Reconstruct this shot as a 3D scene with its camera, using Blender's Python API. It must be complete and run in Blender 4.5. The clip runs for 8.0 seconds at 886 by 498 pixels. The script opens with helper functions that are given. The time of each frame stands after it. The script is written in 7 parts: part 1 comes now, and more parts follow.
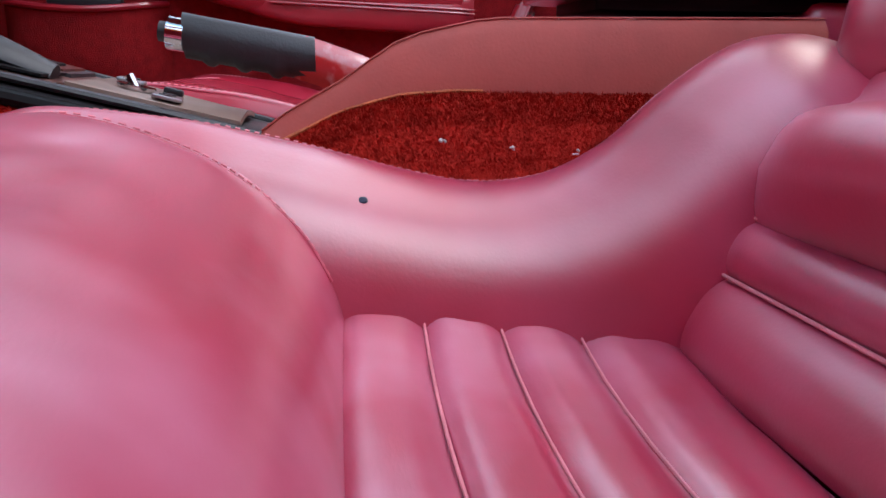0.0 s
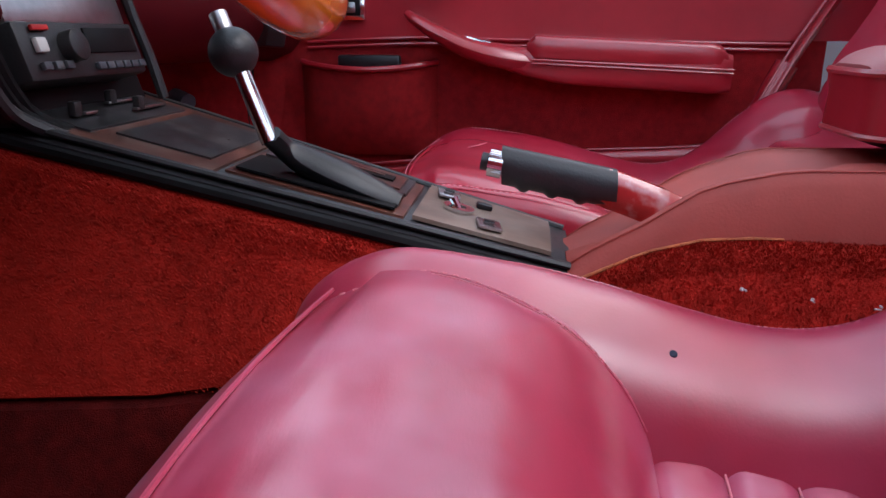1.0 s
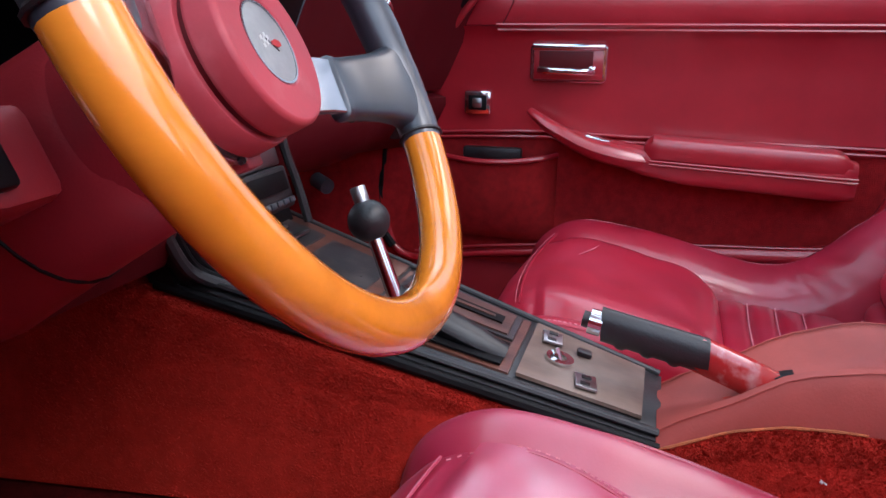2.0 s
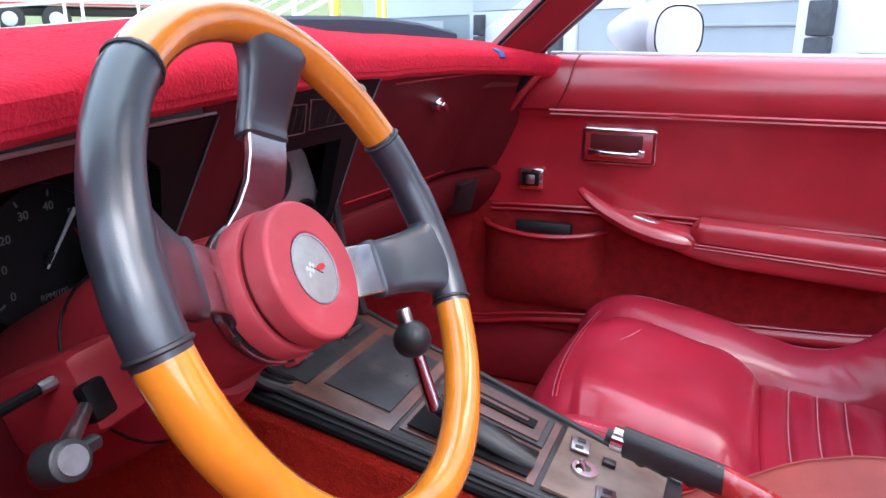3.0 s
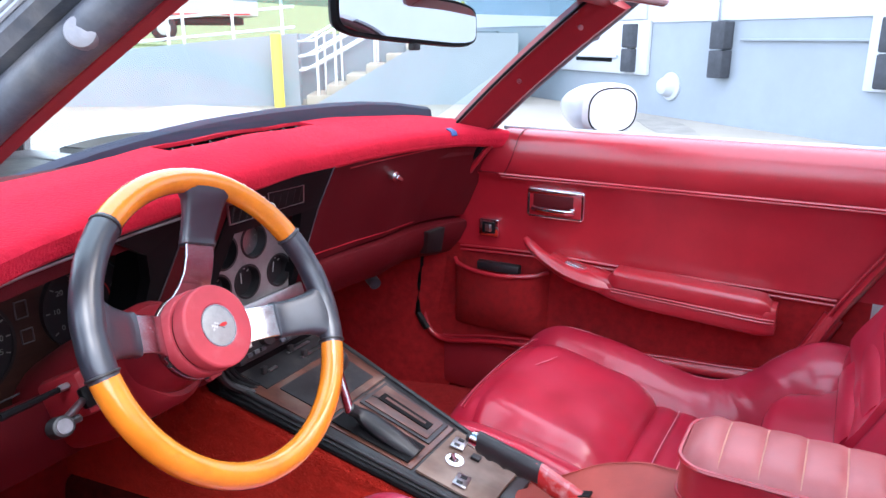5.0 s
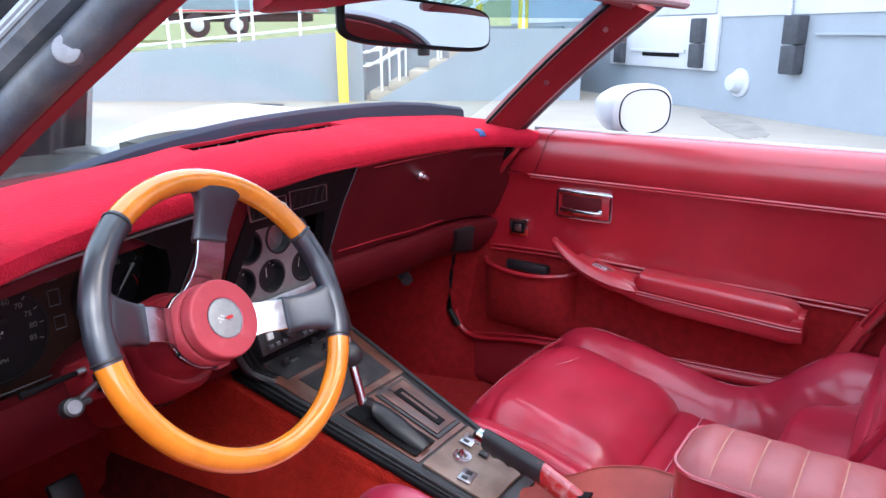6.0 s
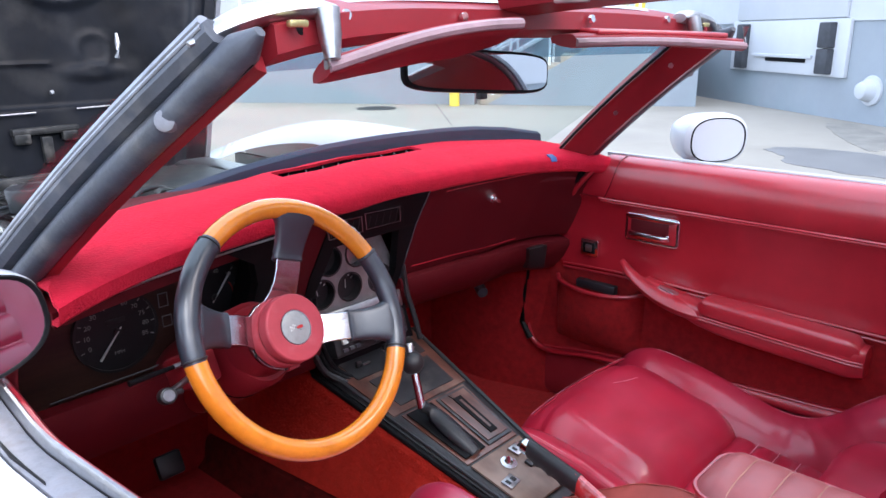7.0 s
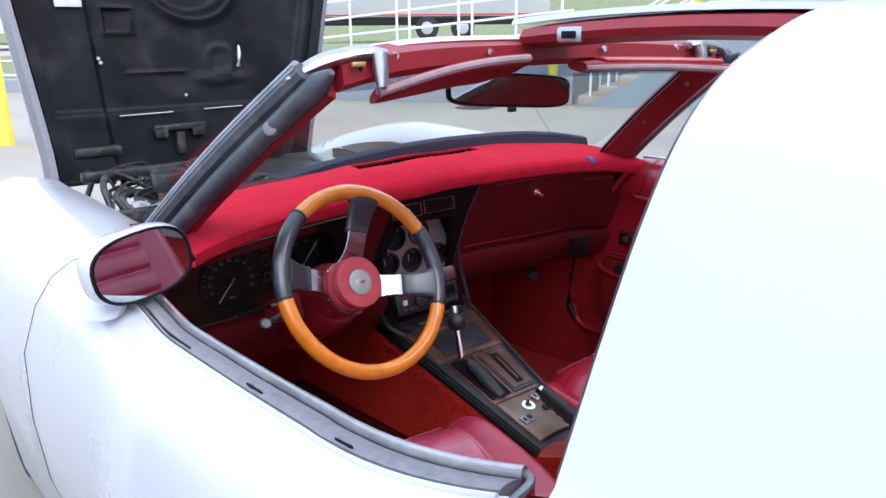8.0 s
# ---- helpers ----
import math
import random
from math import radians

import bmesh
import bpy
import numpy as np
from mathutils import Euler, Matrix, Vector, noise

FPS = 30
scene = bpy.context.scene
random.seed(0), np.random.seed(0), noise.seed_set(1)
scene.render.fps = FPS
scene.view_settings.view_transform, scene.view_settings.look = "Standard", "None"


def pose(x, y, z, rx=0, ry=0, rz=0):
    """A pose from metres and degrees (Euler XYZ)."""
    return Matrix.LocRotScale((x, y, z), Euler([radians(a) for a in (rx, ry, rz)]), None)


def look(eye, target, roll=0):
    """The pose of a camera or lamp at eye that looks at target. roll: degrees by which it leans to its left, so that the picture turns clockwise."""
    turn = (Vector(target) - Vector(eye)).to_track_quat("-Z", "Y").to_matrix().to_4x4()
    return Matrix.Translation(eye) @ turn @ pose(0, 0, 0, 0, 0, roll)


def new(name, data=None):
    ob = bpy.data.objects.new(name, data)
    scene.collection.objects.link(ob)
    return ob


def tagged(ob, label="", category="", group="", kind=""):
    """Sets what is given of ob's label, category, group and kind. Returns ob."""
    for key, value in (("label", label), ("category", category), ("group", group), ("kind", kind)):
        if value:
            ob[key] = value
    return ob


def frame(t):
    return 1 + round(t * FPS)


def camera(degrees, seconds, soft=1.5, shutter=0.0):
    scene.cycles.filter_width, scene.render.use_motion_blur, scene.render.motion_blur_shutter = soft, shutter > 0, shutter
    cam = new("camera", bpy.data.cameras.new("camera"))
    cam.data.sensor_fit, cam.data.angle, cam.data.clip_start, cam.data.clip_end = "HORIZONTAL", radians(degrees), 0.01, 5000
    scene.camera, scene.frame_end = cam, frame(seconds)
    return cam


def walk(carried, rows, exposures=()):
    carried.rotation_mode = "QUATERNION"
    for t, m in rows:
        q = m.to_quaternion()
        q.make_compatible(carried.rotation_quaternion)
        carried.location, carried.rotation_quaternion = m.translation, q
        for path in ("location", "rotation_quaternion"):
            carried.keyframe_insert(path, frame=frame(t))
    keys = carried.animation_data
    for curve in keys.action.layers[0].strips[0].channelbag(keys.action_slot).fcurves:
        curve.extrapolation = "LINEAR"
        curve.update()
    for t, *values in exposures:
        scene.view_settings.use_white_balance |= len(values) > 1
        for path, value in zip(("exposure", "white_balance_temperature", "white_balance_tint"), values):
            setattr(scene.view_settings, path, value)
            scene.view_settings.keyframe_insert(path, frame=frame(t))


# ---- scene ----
cam = camera(62.8, 8.0)
PATH = [
    (0.0, (-0.621, -0.004, 0.466), (1.296, -0.294, -0.026), 0.2),
    (0.5, (-0.634, 0.066, 0.533), (1.283, -0.012, -0.033), 0.0),
    (1, (-0.655, 0.092, 0.605), (1.251, 0.307, 0.039), 0.2),
    (1.5, (-0.675, 0.084, 0.694), (1.196, 0.501, 0.126), 0.5),
    (2, (-0.687, 0.074, 0.771), (1.153, 0.616, 0.204), 0.4),
    (2.2, (-0.688, 0.069, 0.81), (1.133, 0.66, 0.232), 0.1),
    (2.6, (-0.69, 0.054, 0.872), (1.106, 0.716, 0.299), 0.2),
    (2.9, (-0.703, 0.036, 0.908), (1.077, 0.75, 0.343), 0.2),
    (3.3, (-0.734, 0.002, 0.937), (1.026, 0.77, 0.376), 0.3),
    (3.5, (-0.743, -0.021, 0.948), (1.003, 0.775, 0.384), 0.3),
    (4, (-0.784, -0.096, 0.97), (0.92, 0.784, 0.404), 0.4),
    (4.5, (-0.846, -0.233, 1.04), (0.831, 0.699, 0.475), 0.2),
    (4.7, (-0.866, -0.272, 1.061), (0.812, 0.66, 0.499), 0.0),
    (5.8, (-0.865, -0.401, 1.114), (0.746, 0.64, 0.546), -0.4),
    (6, (-0.842, -0.403, 1.099), (0.736, 0.684, 0.527), -0.4),
    (6.5, (-0.833, -0.442, 1.132), (0.672, 0.746, 0.561), -0.6),
    (7, (-0.865, -0.529, 1.165), (0.526, 0.791, 0.597), -0.6),
    (7.5, (-0.932, -0.642, 1.186), (0.332, 0.799, 0.616), -0.6),
    (8, (-0.999, -0.833, 1.217), (0.193, 0.669, 0.647), -0.5),
]
walk(cam, [(t, look(eye, target, roll)) for t, eye, target, roll in PATH],
     exposures=((0.0, 1.9, 6300, 14), (1.0, 1.6, 6300, 14), (2.0, 1.85, 6300, 14), (3.5, 2.33, 6300, 14), (4.5, 2.42, 6300, 14), (6.0, 2.1, 6300, 14), (7.0, 1.8, 6300, 14), (8.0, 1.3, 6300, 14)))

# ---- world and light ----
world = bpy.data.worlds.new("world")
scene.world = world
world.use_nodes = True
wn = world.node_tree.nodes
sky = wn.new("ShaderNodeTexSky")
sky.sky_type, sky.sun_disc = "NISHITA", False
sky.sun_elevation, sky.sun_rotation = radians(48), radians(150)
sky.air_density, sky.dust_density, sky.ozone_density = 1.0, 4.0, 1.0
haze = wn.new("ShaderNodeMixRGB")
haze.inputs["Fac"].default_value = 0.6
haze.inputs["Color2"].default_value = (6.2, 7.3, 8.9, 1)
world.node_tree.links.new(sky.outputs["Color"], haze.inputs["Color1"])
world.node_tree.links.new(haze.outputs["Color"], wn["Background"].inputs["Color"])
wn["Background"].inputs["Strength"].default_value = 0.14
sun = new("sun", bpy.data.lights.new("sun", "SUN"))
sun.data.energy, sun.data.angle, sun.data.color = 0.5, radians(30), (1.0, 0.97, 0.93)
sun.matrix_world = look((-3, -4, 6), (0, 0, 0))

# ---- materials ----


def material(name, colour, rough=0.5, metal=0.0, vary=0.25, scale=20.0, bump=0.1, grain=300.0, coat=0.0, coat_rough=0.08, spec=0.5, sheen=0.0, dirt=None, dirt_scale=6.0, dirt_amount=0.5, stretch=(1, 1, 1), detail=6, dirt_soft=0.0, coat_ior=1.5, sheen_tint=None, crease=0.0):
    m = bpy.data.materials.new(name)
    m.use_nodes = True
    n, k = m.node_tree.nodes, m.node_tree.links
    b = n["Principled BSDF"]
    b.inputs["Metallic"].default_value, b.inputs["Specular IOR Level"].default_value = metal, spec
    b.inputs["Coat Weight"].default_value, b.inputs["Coat Roughness"].default_value = coat, coat_rough
    b.inputs["Coat IOR"].default_value = coat_ior
    b.inputs["Sheen Weight"].default_value = sheen
    b.inputs["Sheen Roughness"].default_value = 0.4
    b.inputs["Sheen Tint"].default_value = (min(1, colour[0] * 2.5), colour[1] * 3 + 0.05, colour[2] * 2.5 + 0.03, 1) if sheen_tint is None else (*sheen_tint, 1)
    co = n.new("ShaderNodeTexCoord")
    mp = n.new("ShaderNodeMapping")
    mp.inputs["Scale"].default_value = stretch
    k.new(co.outputs["Object"], mp.inputs["Vector"])
    big = n.new("ShaderNodeTexNoise")
    big.inputs["Scale"].default_value, big.inputs["Detail"].default_value, big.inputs["Roughness"].default_value = scale, detail, 0.65
    k.new(mp.outputs["Vector"], big.inputs["Vector"])
    ramp = n.new("ShaderNodeValToRGB")
    lo, hi = 1 - vary, 1 + vary
    ramp.color_ramp.elements[0].position, ramp.color_ramp.elements[1].position = 0.3, 0.7
    ramp.color_ramp.elements[0].color = (*[min(1, c * lo) for c in colour], 1)
    ramp.color_ramp.elements[1].color = (*[min(1, c * hi) for c in colour], 1)
    k.new(big.outputs["Fac"], ramp.inputs["Fac"])
    out = ramp.outputs["Color"]
    if dirt:
        spots = n.new("ShaderNodeTexNoise")
        spots.inputs["Scale"].default_value, spots.inputs["Detail"].default_value = dirt_scale, 8 if not dirt_soft else 3
        k.new(co.outputs["Object"], spots.inputs["Vector"])
        cut = n.new("ShaderNodeMapRange")
        cut.inputs["From Min"].default_value, cut.inputs["From Max"].default_value = 0.52 - dirt_soft, 0.72 + dirt_soft * 0.5
        cut.inputs["To Max"].default_value = dirt_amount
        k.new(spots.outputs["Fac"], cut.inputs["Value"])
        mix = n.new("ShaderNodeMixRGB")
        mix.inputs["Color2"].default_value = (*dirt, 1)
        k.new(cut.outputs["Result"], mix.inputs["Fac"])
        k.new(out, mix.inputs["Color1"])
        out = mix.outputs["Color"]
    k.new(out, b.inputs["Base Color"])
    rr = n.new("ShaderNodeMapRange")
    rr.inputs["To Min"].default_value, rr.inputs["To Max"].default_value = max(0.02, rough - 0.12 * min(1, rough * 3)), min(1, rough + 0.12 * min(1, rough * 3))
    k.new(big.outputs["Fac"], rr.inputs["Value"])
    k.new(rr.outputs["Result"], b.inputs["Roughness"])
    if bump:
        fine = n.new("ShaderNodeTexNoise")
        fine.inputs["Scale"].default_value, fine.inputs["Detail"].default_value = grain, 4
        k.new(mp.outputs["Vector"], fine.inputs["Vector"])
        bp = n.new("ShaderNodeBump")
        bp.inputs["Strength"].default_value, bp.inputs["Distance"].default_value = bump, 0.002
        k.new(fine.outputs["Fac"], bp.inputs["Height"])
        k.new(bp.outputs["Normal"], b.inputs["Normal"])
        if crease:
            fold = n.new("ShaderNodeTexNoise")
            fold.inputs["Scale"].default_value, fold.inputs["Detail"].default_value, fold.inputs["Distortion"].default_value = 26, 3, 1.2
            k.new(mp.outputs["Vector"], fold.inputs["Vector"])
            bc = n.new("ShaderNodeBump")
            bc.inputs["Strength"].default_value, bc.inputs["Distance"].default_value = crease, 0.004
            k.new(fold.outputs["Fac"], bc.inputs["Height"])
            k.new(bp.outputs["Normal"], bc.inputs["Normal"])
            k.new(bc.outputs["Normal"], b.inputs["Normal"])
            k.new(bc.outputs["Normal"], b.inputs["Coat Normal"])
    return m


def plain_glass(name, tint=(1, 1, 1), falloff=5.0):
    m = bpy.data.materials.new(name)
    m.use_nodes = True
    n, k = m.node_tree.nodes, m.node_tree.links
    clear, gloss, mix, fr, pw = n.new("ShaderNodeBsdfTransparent"), n.new("ShaderNodeBsdfGlossy"), n.new("ShaderNodeMixShader"), n.new("ShaderNodeLayerWeight"), n.new("ShaderNodeMath")
    clear.inputs["Color"].default_value = (*tint, 1)
    gloss.inputs["Roughness"].default_value = 0.02
    pw.operation = "POWER"
    pw.inputs[1].default_value = falloff
    k.new(fr.outputs["Facing"], pw.inputs[0])
    k.new(pw.outputs["Value"], mix.inputs["Fac"])
    k.new(clear.outputs["BSDF"], mix.inputs[1])
    k.new(gloss.outputs["BSDF"], mix.inputs[2])
    k.new(mix.outputs["Shader"], n["Material Output"].inputs["Surface"])
    return m


# lilac patches and sheen tint: pale wear, with sky reflections painted into the colour
LEATHER = material("red_leather", (0.37, 0.006, 0.040), 0.5, vary=0.18, scale=7, detail=2, bump=0.05, grain=420, spec=0.5, coat=1.0, sheen=0.05, sheen_tint=(0.85, 0.72, 1.0), coat_rough=0.36, coat_ior=1.72, crease=0.05, dirt=(0.52, 0.09, 0.19), dirt_scale=6, dirt_amount=0.6, dirt_soft=0.1)
LEATHER_PINK = material("worn_sheen_leather", (0.38, 0.006, 0.046), 0.5, vary=0.22, scale=6, detail=3, bump=0.05, grain=380, spec=0.5, coat=1.0, sheen=0.05, sheen_tint=(0.85, 0.72, 1.0), coat_rough=0.25, coat_ior=1.9, crease=0.06, dirt=(0.60, 0.20, 0.32), dirt_scale=8, dirt_amount=0.65, dirt_soft=0.08, stretch=(0.5, 1.6, 1))
# passenger's less worn leather; its dimmer light is also put into tone and gloss
LEATHER_DEEP = material("deep_red_leather", (0.35, 0.006, 0.027), 0.55, vary=0.18, scale=8, detail=2, bump=0.05, grain=420, spec=0.35, coat=0.8, sheen=0.02, coat_rough=0.16, coat_ior=1.5, crease=0.06, dirt=(0.44, 0.04, 0.08), dirt_scale=9, dirt_amount=0.4, dirt_soft=0.1)
VINYL = material("red_vinyl", (0.34, 0.010, 0.020), 0.36, spec=0.6, coat=0.8, coat_rough=0.2, vary=0.14, scale=9, bump=0.12, grain=500)
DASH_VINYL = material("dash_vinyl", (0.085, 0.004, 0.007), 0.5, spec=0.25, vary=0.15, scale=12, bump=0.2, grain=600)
ARM_RED = material("worn_red_paint", (0.42, 0.02, 0.02), 0.25, vary=0.2, scale=20, bump=0.05, spec=0.8, coat=0.6, dirt=(0.6, 0.5, 0.5), dirt_scale=40, dirt_amount=0.6)
TRIM_RED = material("red_plastic_trim", (0.24, 0.015, 0.022), 0.42, spec=0.4, vary=0.12, scale=8, bump=0.08, grain=500)
COVER = material("faded_vinyl_cover", (0.36, 0.066, 0.052), 0.6, vary=0.14, scale=12, bump=0.12, grain=400, spec=0.35, dirt=(0.18, 0.03, 0.03), dirt_scale=7, dirt_amount=0.45)
LID_PINK = material("sun_faded_vinyl", (0.34, 0.085, 0.085), 0.45, vary=0.12, scale=14, bump=0.1, grain=400, spec=0.45, coat=0.2, coat_rough=0.3, dirt=(0.24, 0.035, 0.045), dirt_scale=10, dirt_amount=0.5)
TAN_THREAD = material("tan_thread", (0.46, 0.22, 0.17), 0.8, vary=0.2, bump=0.2)
CARPET = material("orange_red_carpet", (0.43, 0.024, 0.015), 0.95, vary=0.2, scale=60, bump=0.8, grain=500, spec=0.1, sheen=0.6, dirt=(0.28, 0.008, 0.008), dirt_scale=9, dirt_amount=0.35, dirt_soft=0.1)
# darker copy of the carpet: the footwell's shade is put into its colour
TUNNEL_LOW = material("shaded_tunnel_carpet", (0.075, 0.005, 0.005), 0.95, vary=0.4, scale=50, bump=0.8, grain=700, spec=0.1, sheen=0.1)
VISOR_EDGE = material("faded_piping", (0.28, 0.18, 0.20), 0.5, vary=0.2, scale=25, bump=0.2)
FRAY = material("frayed_backing", (0.44, 0.12, 0.045), 0.9, vary=0.4, scale=60, bump=0.5)
CARPET_DARK = material("red_floor_carpet", (0.25, 0.011, 0.013), 0.95, vary=0.22, scale=50, bump=1.0, grain=700, spec=0.1, sheen=0.2)
MAT_RED = material("red_velour", (0.50, 0.013, 0.036), 0.95, vary=0.14, scale=38, detail=5, bump=1.0, grain=260, spec=0.1, sheen=0.6, dirt=(0.34, 0.008, 0.02), dirt_scale=14, dirt_amount=0.2, dirt_soft=0.06)
WHITE = material("white_paint", (0.525, 0.540, 0.580), 0.30, vary=0.02, scale=3, bump=0.0, coat=0.6)
BLACK = material("black_plastic", (0.018, 0.018, 0.02), 0.42, vary=0.3, scale=20, bump=0.15, grain=400)
GLOSS_BLACK = material("gloss_black", (0.006, 0.006, 0.007), 0.45, vary=0.3, scale=12, bump=0.05, spec=0.12)
DUSTY_BLACK = material("dusty_black", (0.022, 0.022, 0.025), 0.32, vary=0.4, scale=30, bump=0.1, spec=0.7, dirt=(0.13, 0.115, 0.11), dirt_scale=16, dirt_amount=0.6)
RUBBER = material("grey_rubber", (0.048, 0.054, 0.068), 0.42, vary=0.35, scale=16, bump=0.3, grain=200, dirt=(0.2, 0.19, 0.18), dirt_scale=20, dirt_amount=0.4)
NAVY = material("dark_navy_pad", (0.012, 0.016, 0.04), 0.7, vary=0.2, scale=10, bump=0.2)
BLACK_LEATHER = material("black_leather", (0.017, 0.022, 0.032), 0.42, vary=0.25, scale=30, detail=3, bump=0.08, grain=900, spec=0.7, coat=0.8, coat_rough=0.22)
BOOT = material("boot_black", (0.010, 0.011, 0.014), 0.45, vary=0.3, scale=20, bump=0.1)
HUB_RED = material("hub_red", (0.42, 0.048, 0.064), 0.5, vary=0.12, scale=18, bump=0.05, grain=300, spec=0.4, dirt=(0.52, 0.16, 0.17), dirt_scale=30, dirt_amount=0.35)
DUSTY_WOOD = material("dusty_walnut", (0.13, 0.080, 0.060), 0.5, vary=0.4, scale=26, bump=0.1, stretch=(1, 0.12, 1), dirt=(0.32, 0.25, 0.21), dirt_scale=12, dirt_amount=0.75, dirt_soft=0.1)
WOODGRAIN = material("walnut_plate", (0.090, 0.032, 0.021), 0.32, vary=0.75, scale=26, bump=0.1, spec=0.7, coat=0.6, coat_rough=0.22, stretch=(1, 0.12, 1), dirt=(0.26, 0.19, 0.16), dirt_scale=10, dirt_amount=0.6)
DARK_WOOD = material("dark_walnut_plate", (0.040, 0.016, 0.011), 0.4, vary=0.7, scale=22, bump=0.1, stretch=(0.15, 1, 1))
AMBER_WOOD = material("varnished_wood", (0.70, 0.215, 0.018), 0.22, vary=0.16, scale=26, bump=0.04, coat=1.0, stretch=(1, 0.2, 1), dirt=(0.58, 0.15, 0.01), dirt_scale=18, dirt_amount=0.4)
EMBLEM = material("brushed_emblem", (0.36, 0.36, 0.35), 0.45, metal=0.35, vary=0.15, scale=60, bump=0.1, grain=200)
CHROME = material("chrome", (0.75, 0.75, 0.77), 0.12, metal=1.0, vary=0.06, scale=30, bump=0.0)
SPOKE_METAL = material("scuffed_aluminium", (0.46, 0.47, 0.50), 0.24, metal=1.0, vary=0.25, scale=30, bump=0.03, grain=260, stretch=(1, 4, 1))
DULL_METAL = material("dull_metal", (0.45, 0.45, 0.46), 0.32, metal=1.0, vary=0.2, scale=30, bump=0.15)
BRIGHT_TRIM = material("scratched_moulding", (0.26, 0.27, 0.30), 0.38, metal=0.8, vary=0.3, scale=20, bump=0.2, grain=100, dirt=(0.2, 0.19, 0.19), dirt_scale=25, dirt_amount=0.5)
WORN_TRIM = material("weathered_strip", (0.21, 0.21, 0.23), 0.42, metal=0.3, vary=0.25, scale=45, bump=0.3, grain=160, dirt=(0.10, 0.07, 0.055), dirt_scale=45, dirt_amount=0.6)
YELLOW_ZINC = material("yellow_zinc", (0.55, 0.47, 0.22), 0.35, metal=0.8, vary=0.2, bump=0.1)
DIAL = material("dial_face", (0.012, 0.012, 0.014), 0.5, vary=0.2, scale=20, bump=0.0)
DIAL_MARK = material("dusty_marking", (0.24, 0.24, 0.23), 0.6, vary=0.2, bump=0.0)
MARK = material("pale_marking", (0.6, 0.6, 0.58), 0.6, vary=0.1, bump=0.0)
RED_MARK = material("red_marking", (0.5, 0.02, 0.02), 0.5, vary=0.1, bump=0.0)
THREAD = material("pink_thread", (0.62, 0.20, 0.24), 0.8, vary=0.2, bump=0.2)
MIRROR = material("mirror_glass", (0.68, 0.70, 0.72), 0.015, metal=1.0, vary=0.0, bump=0.0)
GLASS = plain_glass("windshield_glass", (0.89, 0.92, 0.90), 11.0)
SHADE_GLASS = plain_glass("shade_band_glass", (0.66, 0.77, 0.84), 11.0)
HOOD_BLACK = material("hood_underside", (0.006, 0.007, 0.010), 0.40, vary=0.6, scale=5, bump=0.12, grain=40, spec=0.13, dirt=(0.035, 0.034, 0.034), dirt_scale=6, dirt_amount=0.6, stretch=(1, 1, 0.4))
GREASE = material("engine_black", (0.02, 0.02, 0.02), 0.45, vary=0.6, scale=25, bump=0.3, dirt=(0.12, 0.11, 0.1), dirt_scale=30, dirt_amount=0.7)
CONCRETE = material("lot_concrete", (0.33, 0.305, 0.26), 0.85, vary=0.12, scale=0.7, bump=0.5, grain=60, dirt=(0.20, 0.19, 0.18), dirt_scale=0.35, dirt_amount=0.6)
BLUE_WALL = material("pale_blue_wall", (0.30, 0.34, 0.375), 0.8, vary=0.06, scale=1.5, bump=0.3, grain=40, dirt=(0.24, 0.335, 0.37), dirt_scale=0.5, dirt_amount=0.6)
WHITE_WALL = material("white_wall", (0.53, 0.555, 0.585), 0.8, vary=0.05, scale=1.5, bump=0.2, grain=40)
TAN = material("worn_step_concrete", (0.40, 0.355, 0.29), 0.85, vary=0.15, scale=3, bump=0.4, grain=50)
YELLOW = material("yellow_paint", (0.85, 0.66, 0.10), 0.6, vary=0.1, scale=6, bump=0.2)
RAIL_WHITE = material("white_rail_paint", (0.8, 0.81, 0.82), 0.5, vary=0.05, bump=0.1)
DARK_RUBBER = material("dock_rubber", (0.05, 0.055, 0.065), 0.8, vary=0.3, scale=9, bump=0.4, grain=60)
GRASS = material("dry_grass", (0.165, 0.195, 0.090), 0.95, vary=0.35, scale=3, bump=0.6, grain=30)
TRUCK_WHITE = material("trailer_white", (0.46, 0.47, 0.48), 0.5, vary=0.05, scale=2, bump=0.05)
BLUE_PAINT = material("blue_paint", (0.04, 0.09, 0.26), 0.5, vary=0.2, scale=3, bump=0.1)
CRUMPLE = material("clear_plastic_wrap", (0.34, 0.35, 0.36), 0.22, vary=0.5, scale=35, bump=0.5, grain=60, spec=0.8, dirt=(0.05, 0.05, 0.05), dirt_scale=22, dirt_amount=0.8)
TYRE = material("tyre_rubber", (0.025, 0.025, 0.027), 0.8, vary=0.3, scale=12, bump=0.3)

# ---- mesh helpers ----


def thing(name, label, category, at=(0, 0, 0), group="", kind=""):
    ob = new(name)
    ob.location = at
    ob.empty_display_size = 0.05
    return tagged(ob, label, category, group, kind)


def finish(bm, smooth=True):
    bmesh.ops.recalc_face_normals(bm, faces=bm.faces)
    if smooth:
        for f in bm.faces:
            f.smooth = True
        for e in bm.edges:
            if len(e.link_faces) == 2 and e.calc_face_angle(0) > 0.7:
                e.smooth = False
    return bm


def world_offset(ob):
    v = Vector((0, 0, 0))
    while ob:
        v += ob.location
        ob = ob.parent
    return v


def part(name, bm, mat, parent=None, label="", smooth=True):
    """Links a bmesh, made in world metres, as one mesh under its thing."""
    finish(bm, smooth)
    me = bpy.data.meshes.new(name)
    bm.to_mesh(me)
    bm.free()
    me.materials.append(mat)
    ob = new(name, me)
    if parent:
        ob.parent = parent
        ob.location = -world_offset(parent)
    if label:
        tagged(ob, label)
    return ob


